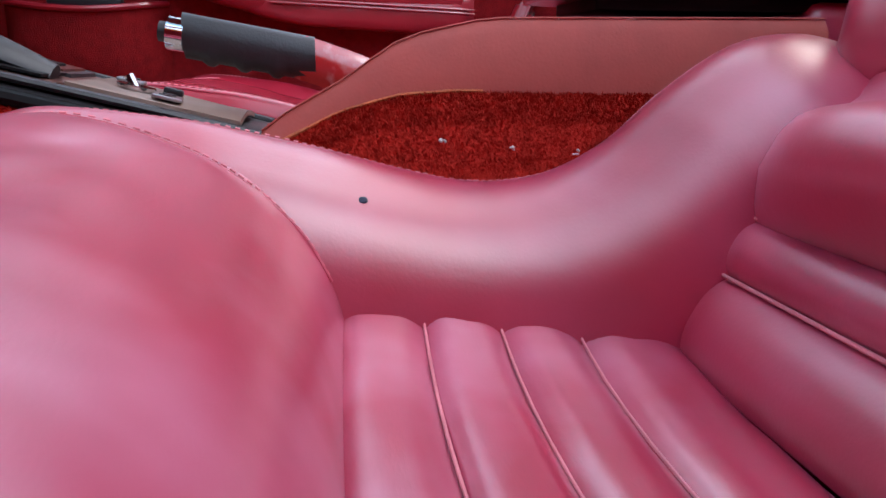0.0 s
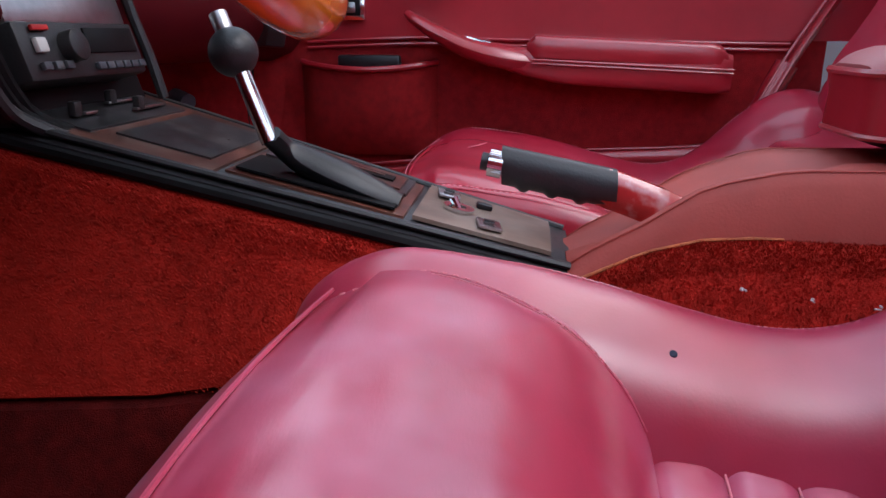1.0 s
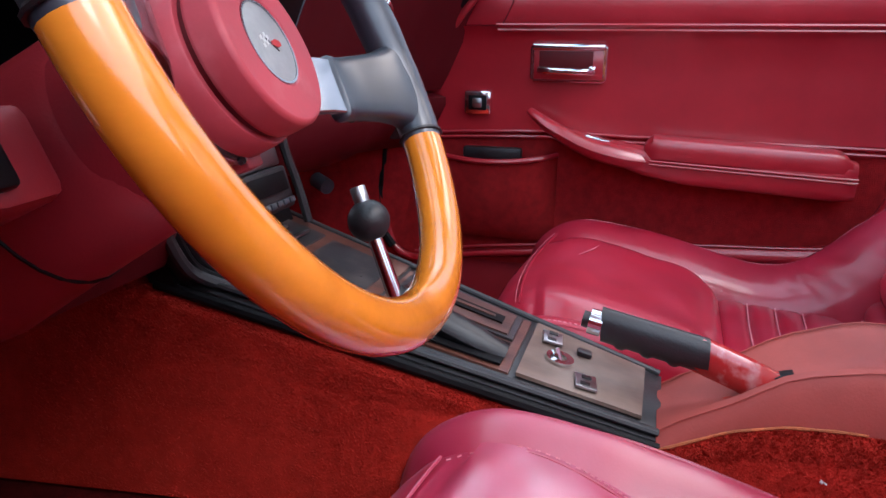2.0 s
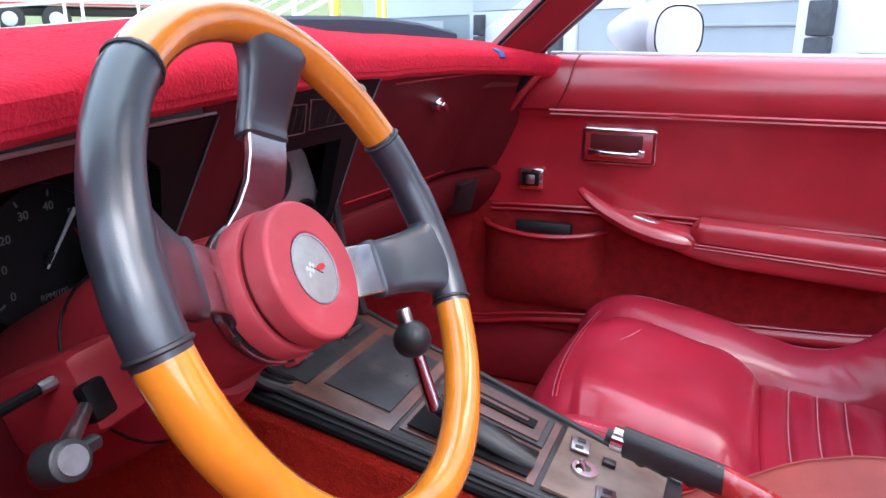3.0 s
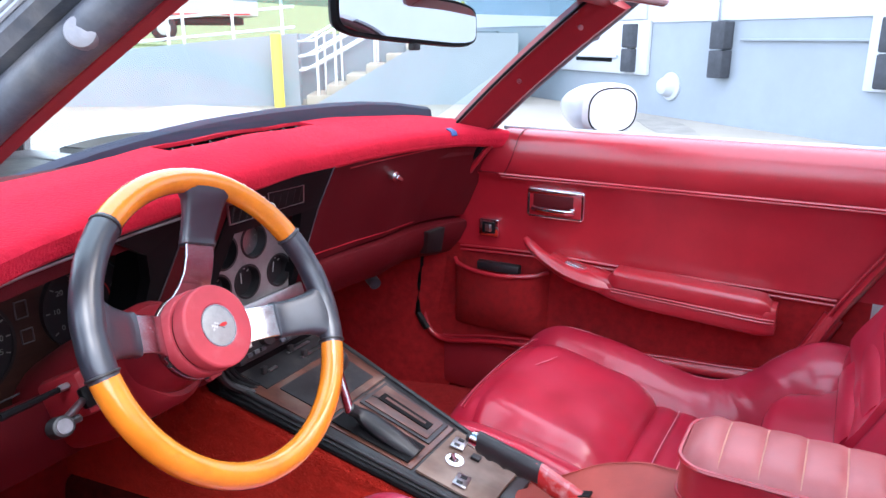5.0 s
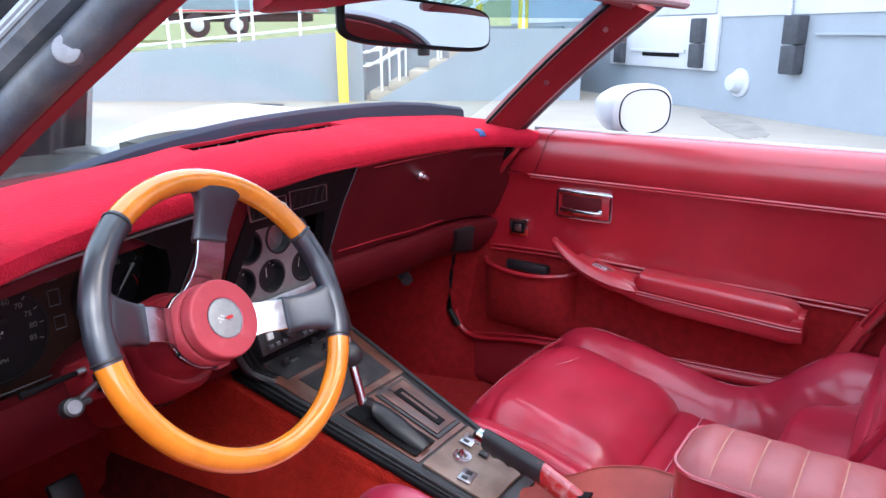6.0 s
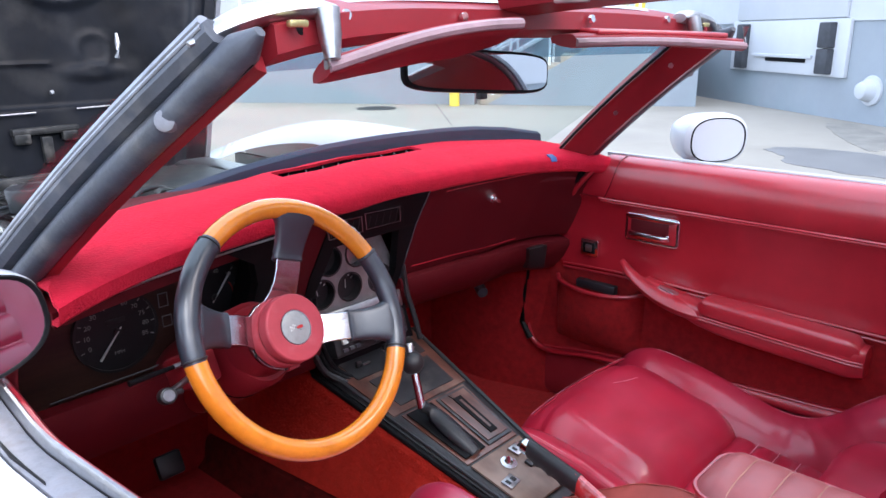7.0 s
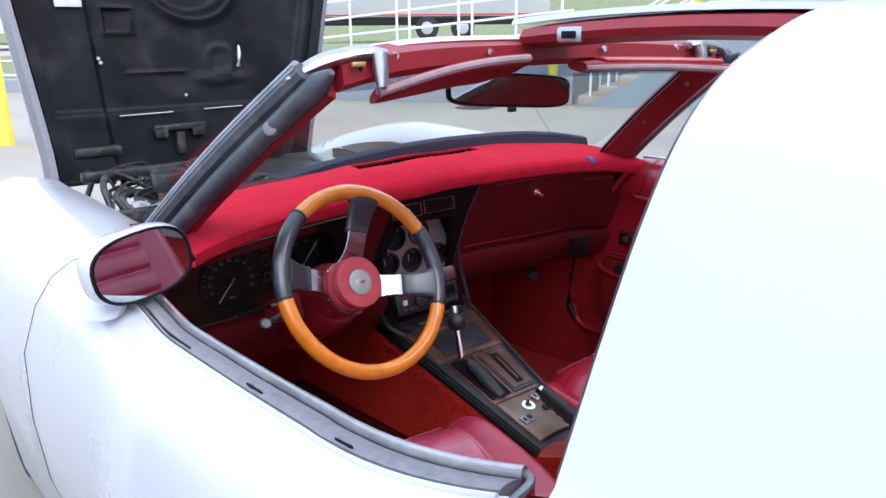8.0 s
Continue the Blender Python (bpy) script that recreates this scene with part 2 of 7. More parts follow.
def solid(name, bm, mat, label, category, kind="", group="", smooth=True):
    """A thing that is one mesh."""
    return tagged(part(name, bm, mat, None, "", smooth), label, category, group, kind)


def box(c, size, bevel=0.004, rot=None, seg=2, into=None):
    bm = bmesh.new()
    bmesh.ops.create_cube(bm, size=1)
    bmesh.ops.scale(bm, vec=size, verts=bm.verts)
    if bevel:
        bmesh.ops.bevel(bm, geom=bm.edges[:], offset=min(bevel, min(size) * 0.45), segments=seg, profile=0.5, affect="EDGES")
    if rot is not None:
        bmesh.ops.transform(bm, matrix=rot.to_4x4(), verts=bm.verts)
    bmesh.ops.translate(bm, vec=c, verts=bm.verts)
    return merge(into, bm)


def merge(into, bm):
    if into is None:
        return bm
    me = bpy.data.meshes.new("t")
    bm.to_mesh(me)
    bm.free()
    into.from_mesh(me)
    bpy.data.meshes.remove(me)
    return into


def loft(rings, closed=True, caps=True, into=None):
    """A skin over rings of the same number of points."""
    bm = bmesh.new() if into is None else into
    vs = [[bm.verts.new(p) for p in r] for r in rings]
    n = len(rings[0])
    for a, b in zip(vs, vs[1:]):
        for i in range(n if closed else n - 1):
            bm.faces.new((a[i], a[(i + 1) % n], b[(i + 1) % n], b[i]))
    if caps and closed:
        bm.faces.new(vs[0])
        bm.faces.new(vs[-1])
    return bm


def slab(rows, down, into=None):
    """A sheet from rows of points, with thickness along the vector down."""
    bm = bmesh.new() if into is None else into
    d = Vector(down)
    top = [[bm.verts.new(p) for p in r] for r in rows]
    low = [[bm.verts.new(Vector(p) + d) for p in r] for r in rows]
    h, w = len(rows), len(rows[0])
    for i in range(h - 1):
        for j in range(w - 1):
            bm.faces.new((top[i][j], top[i][j + 1], top[i + 1][j + 1], top[i + 1][j]))
            bm.faces.new((low[i][j], low[i + 1][j], low[i + 1][j + 1], low[i][j + 1]))
    for i in range(h - 1):
        for j in (0, w - 1):
            bm.faces.new((top[i][j], top[i + 1][j], low[i + 1][j], low[i][j]))
    for j in range(w - 1):
        for i in (0, h - 1):
            bm.faces.new((top[i][j], top[i][j + 1], low[i][j + 1], low[i][j]))
    return bm


def smooth_path(pts, n=6):
    """Catmull-Rom points through pts."""
    p = [Vector(q) for q in pts]
    p = [2 * p[0] - p[1], *p, 2 * p[-1] - p[-2]]
    out = []
    for a, b, c, d in zip(p, p[1:], p[2:], p[3:]):
        for i in range(n):
            t = i / n
            out.append(0.5 * (2 * b + (c - a) * t + (2 * a - 5 * b + 4 * c - d) * t * t + (3 * b - a - 3 * c + d) * t ** 3))
    return out + [p[-2]]


def tube(pts, r, n=10, closed=False, into=None, flat=1.0, up=(0, 0, 1)):
    """A round bar along points; r: a radius or one for each point; flat: height to width."""
    p = [Vector(q) for q in pts]
    rs = r if isinstance(r, (list, tuple)) else [r] * len(p)
    rings = []
    for i, q in enumerate(p):
        a, b = p[i - 1] if i or closed else q, p[(i + 1) % len(p)] if i + 1 < len(p) or closed else q
        d = (b - a).normalized()
        s = d.cross(Vector(up))
        s = s.normalized() if s.length > 1e-4 else d.orthogonal().normalized()
        u = s.cross(d)
        rings.append([q + rs[i] * (math.cos(k * 2 * math.pi / n) * s + flat * math.sin(k * 2 * math.pi / n) * u) for k in range(n)])
    if closed:
        rings.append(rings[0])
        bm = loft(rings, True, False, into)
        bmesh.ops.remove_doubles(bm, verts=bm.verts, dist=1e-6)
        return bm
    return loft(rings, True, True, into)


def disc(c, normal, r, depth, n=28, r2=None, bevel=0.0, into=None):
    """A round plate whose front face has its middle at c; it goes depth back along the normal."""
    nv = Vector(normal).normalized()
    a = nv.orthogonal().normalized()
    b = nv.cross(a)
    r2 = r if r2 is None else r2
    c = Vector(c)

    def ring(rad, d):
        return [c - nv * d + rad * (math.cos(k * 2 * math.pi / n) * a + math.sin(k * 2 * math.pi / n) * b) for k in range(n)]
    rings = [ring(r - bevel, 0), ring(r - bevel * 0.3, bevel * 0.3), ring(r, bevel)] if bevel else [ring(r, 0)]
    return loft(rings + [ring(r2, depth)], True, True, into)


def annulus(c, normal, r1, r2, depth, n=32, into=None):
    """A flat ring with thickness."""
    nv = Vector(normal).normalized()
    a = nv.orthogonal().normalized()
    b = nv.cross(a)
    c = Vector(c)
    rings = []
    for k in range(n + 1):
        d = math.cos(k * 2 * math.pi / n) * a + math.sin(k * 2 * math.pi / n) * b
        rings.append([c + r1 * d, c + r2 * d, c + r2 * d - nv * depth, c + r1 * d - nv * depth])
    bm = loft(rings, True, False, into)
    bmesh.ops.remove_doubles(bm, verts=bm.verts, dist=1e-6)
    return bm


def frame_ring(corners, width, depth, normal, into=None):
    """A flat frame round a four-cornered opening."""
    c = [Vector(p) for p in corners]
    mid = sum(c, Vector()) / len(c)
    nv = Vector(normal).normalized()
    rings = []
    for p in (*c, c[0]):
        o = p + (p - mid).normalized() * width
        rings.append([p, o, o - nv * depth, p - nv * depth])
    bm = loft(rings, True, False, into)
    bmesh.ops.remove_doubles(bm, verts=bm.verts, dist=1e-6)
    return bm


def prism(outline, d, into=None, bevel=0.0):
    """A flat plate of a given outline, thickened by the vector d."""
    bm = bmesh.new()
    v = [bm.verts.new(p) for p in outline]
    f = bm.faces.new(v)
    r = bmesh.ops.extrude_face_region(bm, geom=[f])
    bmesh.ops.translate(bm, vec=d, verts=[g for g in r["geom"] if isinstance(g, bmesh.types.BMVert)])
    if bevel:
        bmesh.ops.bevel(bm, geom=bm.edges[:], offset=bevel, segments=2, profile=0.5, affect="EDGES")
    return merge(into, bm)


def interp(t, xs, ys):
    return float(np.interp(t, xs, ys))


def stitches(path, gap=0.008, length=0.005, r=0.0009):
    """Short threads along a path of points, in one mesh."""
    bm = bmesh.new()
    for a, b in zip(path, path[1:]):
        a, b = Vector(a), Vector(b)
        n = max(1, int((b - a).length / gap))
        for i in range(n):
            s = a.lerp(b, (i + 0.2) / n)
            e = a.lerp(b, min(1, (i + 0.2) / n + length / max(1e-6, (b - a).length)))
            tube([s, e], r, 4, into=bm)
    return bm

# ---- setting: the lot and its walls ----
bm = bmesh.new()
bmesh.ops.create_grid(bm, x_segments=8, y_segments=8, size=400)
solid("ground", bm, CONCRETE, "pale tan concrete lot with damp grey stains", "ground", "structure")

DAMP_EDGE = material("drying_concrete", (0.26, 0.245, 0.215), 0.7, vary=0.25, scale=3, bump=0.3, grain=60)
DAMP = material("damp_concrete", (0.20, 0.195, 0.19), 0.42, vary=0.18, scale=2, bump=0.3, grain=60)


def damp(cx, cy, long, wide, turn, seed, mat, label):
    """An uneven damp patch, a film thick."""
    bm = bmesh.new()
    ring = []
    for i in range(72):
        a = 2 * math.pi * i / 72
        q = 1 + 0.25 * noise.noise(Vector((math.cos(a) * 1.6, math.sin(a) * 1.6, seed))) + 0.10 * noise.noise(Vector((math.cos(a) * 6, math.sin(a) * 6, seed)))
        u, v = long * q * math.cos(a), wide * q * math.sin(a)
        ring.append(bm.verts.new((cx + u * math.cos(turn) - v * math.sin(turn), cy + u * math.sin(turn) + v * math.cos(turn), 0.005)))
    f = bm.faces.new(ring)
    r = bmesh.ops.extrude_face_region(bm, geom=[f])
    bmesh.ops.translate(bm, vec=(0, 0, -0.004), verts=[q for q in r["geom"] if isinstance(q, bmesh.types.BMVert)])
    solid("damp_patch", bm, mat, label, "stain", "structure", smooth=False)


damp(6.42, 1.0, 1.10, 0.62, radians(66), 4.0, DAMP, "damp grey patch on the tan concrete")
damp(8.5, 1.75, 1.2, 0.28, radians(25), 7.0, DAMP_EDGE, "drying streak on the tan concrete below the vent")

# the retaining wall of the ramp, running away to the far end of the lot
RA, RB = Vector((9.75, 6.0, 0)), Vector((-7.0, 33.0, 0))
rdir = (RB - RA).normalized()
rnorm = Vector((rdir.y, -rdir.x, 0))
if rnorm.dot(Vector((1, 1, 0))) < 0:
    rnorm = -rnorm


def along(d, h=0.0, back=0.0):
    """A place d metres along the ramp wall, h up and back behind its face."""
    p = RA + rdir * d + rnorm * back
    return Vector((p.x, p.y, h))


def ramp_top(d):
    return max(0.25, 1.15 - 0.088 * max(0, d - 2.1))


bm = bmesh.new()
rows = []
for d in (2.05, 3.5, 5, 8, 12, 20, 32):
    rows.append([along(d, -0.1), along(d, ramp_top(d)), along(d, ramp_top(d), 0.3), along(d, -0.1, 0.3)])
loft(rows, True, True, bm)
solid("wall_ramp", bm, BLUE_WALL, "pale blue painted concrete ramp wall, faded and stained", "wall", "structure", smooth=False)
bm = loft([[along(d, -0.1, 1.3), along(d, 1.15, 1.3), along(d, 1.15, 1.6), along(d, -0.1, 1.6)] for d in (-1.5, 2.6)], True, True)
solid("wall_stair", bm, BLUE_WALL, "pale blue painted wall behind the steps", "wall", "structure", smooth=False)
bm = loft([[along(d, -0.1), along(d, 1.15), along(d, 1.15, 4.0), along(d, -0.1, 4.0)] for d in (-1.56, -0.05)], True, True)
solid("wall_landing", bm, BLUE_WALL, "pale blue painted concrete landing", "wall", "structure", smooth=False)
RROT = Matrix((rdir, rnorm, (0, 0, 1))).transposed()
steps = thing("concrete_steps", "worn tan concrete steps up to the landing", "steps", tuple(along(1.0, 0, 0.6)))
for i in range(6):
    h = 1.15 * (i + 1) / 7
    d0 = 1.95 - 2.0 * i / 6
    part("step", box(along(d0 - 0.17 - (d0 - 0.17 + 0.05) / 2 + 0.17 / 2 - 0.0, h - 1.15 / 14, 0.65), (max(0.3, d0 + 0.05), 1.28, 1.15 / 7), 0.015, RROT), TAN, steps)


bm = prism([along(1.80, -0.1, -0.012), along(1.80, 0.02, -0.012), along(-0.02, 1.04, -0.012), along(-0.05, 1.149, -0.012), along(-0.05, -0.1, -0.012)], rnorm * 0.02)
solid("stair_flank", bm, BLUE_WALL, "pale blue painted flank of the steps", "wall", "structure", smooth=False)


def railing(name, label, posts, rails, r=0.024):
    """White pipe railing: posts as pairs of places, rails as lists of places."""
    t = thing(name, label, "railing", tuple(posts[0][0]))
    for a, b in posts:
        part("post", tube([a, b], r, 8), RAIL_WHITE, t)
    for p in rails:
        part("rail", tube(p, r * 0.9, 8), RAIL_WHITE, t)
    return t


ds = [2.3, 3.1, 3.9, 4.15, 5.1, 5.35, 6.3, 7.3, 8.3, 9.3, 10.4, 11.6, 13.0, 14.5, 16, 18, 20]
railing("pipe_railing", "white painted pipe railing on the ramp wall", [(along(d, ramp_top(d), 0.15), along(d, ramp_top(d) + 1.05, 0.15)) for d in ds],
        [[along(d, ramp_top(d) + h, 0.15) for d in (2.1, 5, 8, 12, 20)] for h in (0.10, 0.42, 0.74, 1.05)])
for back, n in ((0.06, "near"), (1.2, "far")):
    rails = []
    for h in (0.55, 0.77, 1.01):
        rails.append([along(2.45, h, back), along(1.95, h + 0.02, back), along(-0.05, h + 1.10, back), along(-0.8, h + 1.12, back)])
    posts = [(along(d, z, back), along(d, z + 1.02, back)) for d, z in ((1.75, 0.16), (1.45, 0.3), (0.8, 0.65), (0.2, 1.0), (-0.6, 1.15))]
    rails.append([along(2.45, 0.55, back), along(2.5, 0.70, back), along(2.45, 1.01, back)])
    railing("stair_railing", "white painted pipe handrail beside the steps", posts, rails, 0.022)
def bollard(p, h, label="yellow painted steel bollard"):
    b = solid("bollard", disc(Vector(p) + Vector((0, 0, h)), (0, 0, 1), 0.085, h, 20, bevel=0.03), YELLOW, label, "bollard", group="bollards")
    return b


bollard(along(2.35, 0, -0.25), 1.15)
bollard(along(0.15, 1.15, 0.5), 1.0)
bollard(along(-0.62, 1.15, 0.5), 1.0)
bollard((0.62, 8.6, 0), 1.1)
bollard((0.30, 9.0, 0), 1.1)
trailer = thing("truck_trailer", "long white truck trailer with a blue cab behind the ramp", "truck", (15.8, 25.5, 1.0))
ta, tb = Vector((20.8, 19.8, 0)), Vector((9.07, 29.15, 0))
tdir = (tb - ta).normalized()
tout = Vector((-tdir.y, tdir.x, 0))
tr = Matrix((tdir, tout, (0, 0, 1))).transposed()


def by_truck(d, out, z):
    """A place d metres from the trailer's tail, out across it and z up."""
    p = ta + tdir * d - tout * out
    return Vector((p.x, p.y, z))


part("box_body", box(by_truck(7.5, 1.3, 3.25), (15.0, 2.4, 2.8), 0.04, tr), TRUCK_WHITE, trailer)
part("chassis", box(by_truck(7.5, 1.3, 1.68), (14.0, 1.6, 0.26), 0.02, tr), BLACK, trailer)
part("marker_strip", box(by_truck(7.5, 0.095, 1.92), (14.4, 0.012, 0.05), 0.003, tr), RED_MARK, trailer, "thin red marker strip")
for d in (3.4, 4.8, 13.2, 18.6):
    w = part("wheel", disc(by_truck(d, 0.12, 1.42), tout, 0.46, 0.25, 24, bevel=0.05), TYRE, trailer)
    part("hub", disc(by_truck(d, 0.10, 1.42), tout, 0.24, 0.05, 18, bevel=0.02), TRUCK_WHITE, w)
part("cab", box(by_truck(17.0, 1.3, 2.75), (2.6, 2.3, 2.6), 0.15, tr, 3), BLUE_PAINT, trailer, "blue painted sleeper cab")
part("engine_hood", box(by_truck(19.2, 1.3, 2.15), (2.0, 2.0, 1.3), 0.18, tr, 3), BLUE_PAINT, trailer, "blue painted engine hood")
part("side_window", box(by_truck(17.7, 0.145, 3.2), (0.8, 0.02, 0.7), 0.008, tr), GLOSS_BLACK, trailer, "dark cab window")
gd_ = (2.6, 5, 8, 12, 20, 32)
bm = slab([[along(d, ramp_top(d) - 0.02, 0.3) for d in gd_], [along(d, ramp_top(d) + 0.3, 40) for d in gd_]], (0, 0, -0.2))
slab([[along(d, 1.14, 4.0) for d in (-2, 2.6)], [along(d, 1.44, 40) for d in (-2, 2.6)]], (0, 0, -0.2), bm)
solid("grass_bank", bm, GRASS, "dry green grass bank behind the ramp", "grass", "structure", smooth=False)

# the slope beyond the yard
hd = [-12 + 6 * i for i in range(15)]
bm = slab([[along(d, h + 0.5 * noise.noise(Vector((d * 0.07, back * 0.05, 0))), back) for d in hd] for back, h in ((39.0, 0.6), (46, 1.4), (56, 3.2), (70, 6.0), (95, 11.0))], (0, 0, -0.4))
solid("grass_slope", bm, GRASS, "pale dry grass slope beyond the yard", "grass", "structure")

# the dock wall
DA, DB = Vector((12.9, 6.0, 0)), Vector((5.2, -3.7, 0))
ddir = (DB - DA).normalized()
dnorm = Vector((-ddir.y, ddir.x, 0))
if dnorm.x < 0:
    dnorm = -dnorm


def dock(d, h=0.0, out=0.0):
    p = DA + ddir * d - dnorm * out
    return Vector((p.x, p.y, h))


def dock_box(d, h, out, w, t, k, bevel=0.01):
    rot = Matrix((ddir, -dnorm, (0, 0, 1))).transposed()
    return box(dock(d, h, out), (w, t, k), bevel, rot)


bm = bmesh.new()
loft([[dock(d, -0.1), dock(d, 1.28), dock(d, 1.28, -0.4), dock(d, -0.1, -0.4)] for d in (-3, 20)], True, True, bm)
solid("wall_dock", bm, BLUE_WALL, "pale grey-blue painted loading dock wall", "wall", "structure", smooth=False)
bm = bmesh.new()
loft([[dock(d, 1.28, 0.02), dock(d, 6.5, 0.02), dock(d, 6.5, -0.4), dock(d, 1.28, -0.4)] for d in (-3, 20)], True, True, bm)
solid("wall_upper", bm, WHITE_WALL, "white painted warehouse wall above the dock", "wall", "structure", smooth=False)
bm = bmesh.new()
loft([[p for p in (along(-0.0, -0.1, 0.0), along(0, 1.2, 0), along(0, 1.2, 0.3), along(0, -0.1, 0.3))], [dock(-0.5, -0.1), dock(-0.5, 1.2), dock(-0.5, 1.2, -0.3), dock(-0.5, -0.1, -0.3)]], True, True, bm)
solid("wall_return", bm, BLUE_WALL, "pale blue painted concrete return wall", "wall", "structure", smooth=False)

for d in (2.15, 4.27, 6.12, 8.45, 10.7):
    b = thing("dock_bumper", "dark grey laminated rubber dock bumper", "bumper", tuple(dock(d, 0.55, 0.02)), "dock bumpers")
    for z in (0.75, 1.10):
        part("block", dock_box(d, z, 0.08, 0.25, 0.16, 0.335, 0.02), DARK_RUBBER, b)
for d, w in ((3.2, 2.9), (9.6, 2.9)):
    lv = thing("dock_leveller", "pale steel dock leveller plate between the bumpers", "dock plate", tuple(dock(d, 0.55, 0.01)), "dock plates")
    part("plate", dock_box(d, 0.93, 0.03, w, 0.06, 0.76, 0.01), WHITE_WALL, lv)
    part("lip", dock_box(d, 0.80, 0.07, 1.5, 0.06, 0.05, 0.01), WHITE_WALL, lv)
    part("gap", dock_box(d + 0.1, 0.77, 0.064, 1.0, 0.02, 0.11, 0.004), GLOSS_BLACK, lv)
    solid("dock_door", dock_box(d, 2.7, 0.03, 2.7, 0.06, 2.75, 0.01), WHITE_WALL, "white sectional dock door", "door", group="dock doors")
vt = thing("wall_vent", "round white vent hood on the dock wall", "vent", tuple(dock(5.15, 0.42, 0.0)))
part("flange", disc(dock(5.15, 0.42, 0.03), -dnorm, 0.19, 0.03, 28, bevel=0.01), WHITE_WALL, vt)
part("hood", disc(dock(5.12, 0.42, 0.16), -dnorm, 0.11, 0.14, 24, 0.15, bevel=0.03), WHITE_WALL, vt)
solid("wall_pipe", tube([dock(5.97, 1.25, 0.06), dock(5.97, 6.4, 0.06)], 0.03, 8), WHITE_WALL, "thin pale pipe on the warehouse wall", "pipe")
solid("wall_ledge", dock_box(11.2, 1.05, 0.02, 9.6, 0.05, 0.03, 0.005), BLUE_WALL, "thin ledge along the dock wall", "ledge", "structure")
lid = thing("manhole_cover", "rusty round manhole cover in the concrete", "manhole cover", (7.2, 8.6, 0.0))
part("cover", disc((7.2, 8.6, 0.006), (0, 0, 1), 0.33, 0.02, 24), GREASE, lid)
for p, q in (((3.6, 3.1), (9.6, 9.75)),):
    solid("expansion_joint", slab([[Vector((p[0], p[1], 0.003)), Vector((q[0], q[1], 0.003))], [Vector((p[0] + 0.02, p[1] + 0.01, 0.003)), Vector((q[0] + 0.02, q[1] + 0.01, 0.003))]], (0, 0, -0.01)), DARK_RUBBER, "dark expansion joint in the concrete", "joint", "structure")

# ---- the car's body ----
car = thing("sports_car", "white two-seat sports car with open roof and raised hood", "car", (0, 0, 0))


def side_rows(sign, ys, prof, fall=0.0):
    return [[Vector((0.01 + sign * x, y, z - fall * min(1, max(0, (y - 0.6) / 0.7)))) for x, z in prof(y)] for y in ys]


def fender_prof(y):
    """Front fender: section across the car at y, from the hood edge out and down."""
    hump = math.exp(-((y - 1.35) / 0.55) ** 2)
    t = 0.868 + 0.024 * hump if y < 1.4 else 0.892 - 0.19 * ((y - 1.4) / 0.85) ** 1.6
    w = 0.86 + 0.03 * hump
    arch = 0.36 ** 2 - (y - 1.42) ** 2
    low = 0.33 + math.sqrt(arch) if arch > 0 else 0.22
    pts = [(0.56, t - 0.06), (0.60, t - 0.015), (0.68, t), (0.76, t - 0.02), (0.82, t - 0.075), (w - 0.01, t - 0.16), (w, t - 0.28), (w - 0.01, max(low + 0.02, 0.45)), (w - 0.035, max(low, 0.23))]
    k = min(1, max(0, (y - 0.56) / 0.3))
    k = k * k * (3 - 2 * k)
    rear = ((0.56, 0.808), (0.60, 0.853), (0.68, 0.867), (0.757, 0.8425), (0.816, 0.795), (0.8475, 0.700), (0.8615, 0.580), (0.855, 0.45), (0.78, 0.24))
    return [(a[0] * k + b[0] * (1 - k), a[1] * k + b[1] * (1 - k)) for a, b in zip(pts, rear)]


def lean(z):
    """How far the gap before the door leans back towards the belt line."""
    return 0.045 * min(1, max(0, (z - 0.66) / 0.16))


for s, name in ((-1, "front_fender"), (1, "front_fender")):
    ys = [0.562 + 1.6 * i / 60 for i in range(61)]
    rows = side_rows(s, ys, fender_prof, 0.05 if s < 0 else 0.0)
    for row in rows[:6] if s < 0 else []:
        for p in row[2:]:
            p.y -= lean(p.z) * max(0, (0.70 - p.y) / 0.138)
    bm = slab(rows, (-s * 0.006, 0, -0.006))
    part(name, bm, WHITE, car, "glossy white front fender")
    jamb = [[Vector((0.01 + s * (x - 0.012), y, z - 0.012)) for x, z in fender_prof(0.562)[1:]] for y in (0.556, 0.566)]
    part("door_gap", slab(jamb, (0, 0, -0.004)), GLOSS_BLACK, car, "dark gap between door and fender")
    bm = annulus((0.01 + s * 0.82, 1.42, 0.33), (s, 0, 0), 0.19, 0.33, 0.20)
    w = part("wheel", bm, TYRE, car, "black tyre on a steel wheel")
    part("rim", disc((0.01 + s * 0.81, 1.42, 0.33), (s, 0, 0), 0.19, 0.12, 30), DULL_METAL, w)


def door_prof(y):
    w = 0.84 - 0.02 * (y < 0) + 0.02 * max(0, y)
    return [(0.745, 0.845), (0.765, 0.842), (0.80, 0.82), (0.83, 0.77), (w + 0.005, 0.68), (w + 0.01, 0.55), (w, 0.42), (w - 0.03, 0.30), (w - 0.08, 0.22)]


# sail panels and the rear deck
SAIL = smooth_path([Vector((x, 0, z)) for x, z in ((0.0, 1.258), (0.2, 1.252), (0.36, 1.236), (0.452, 1.210), (0.508, 1.183), (0.552, 1.143), (0.590, 1.082), (0.628, 1.0), (0.668, 0.905))], 5)


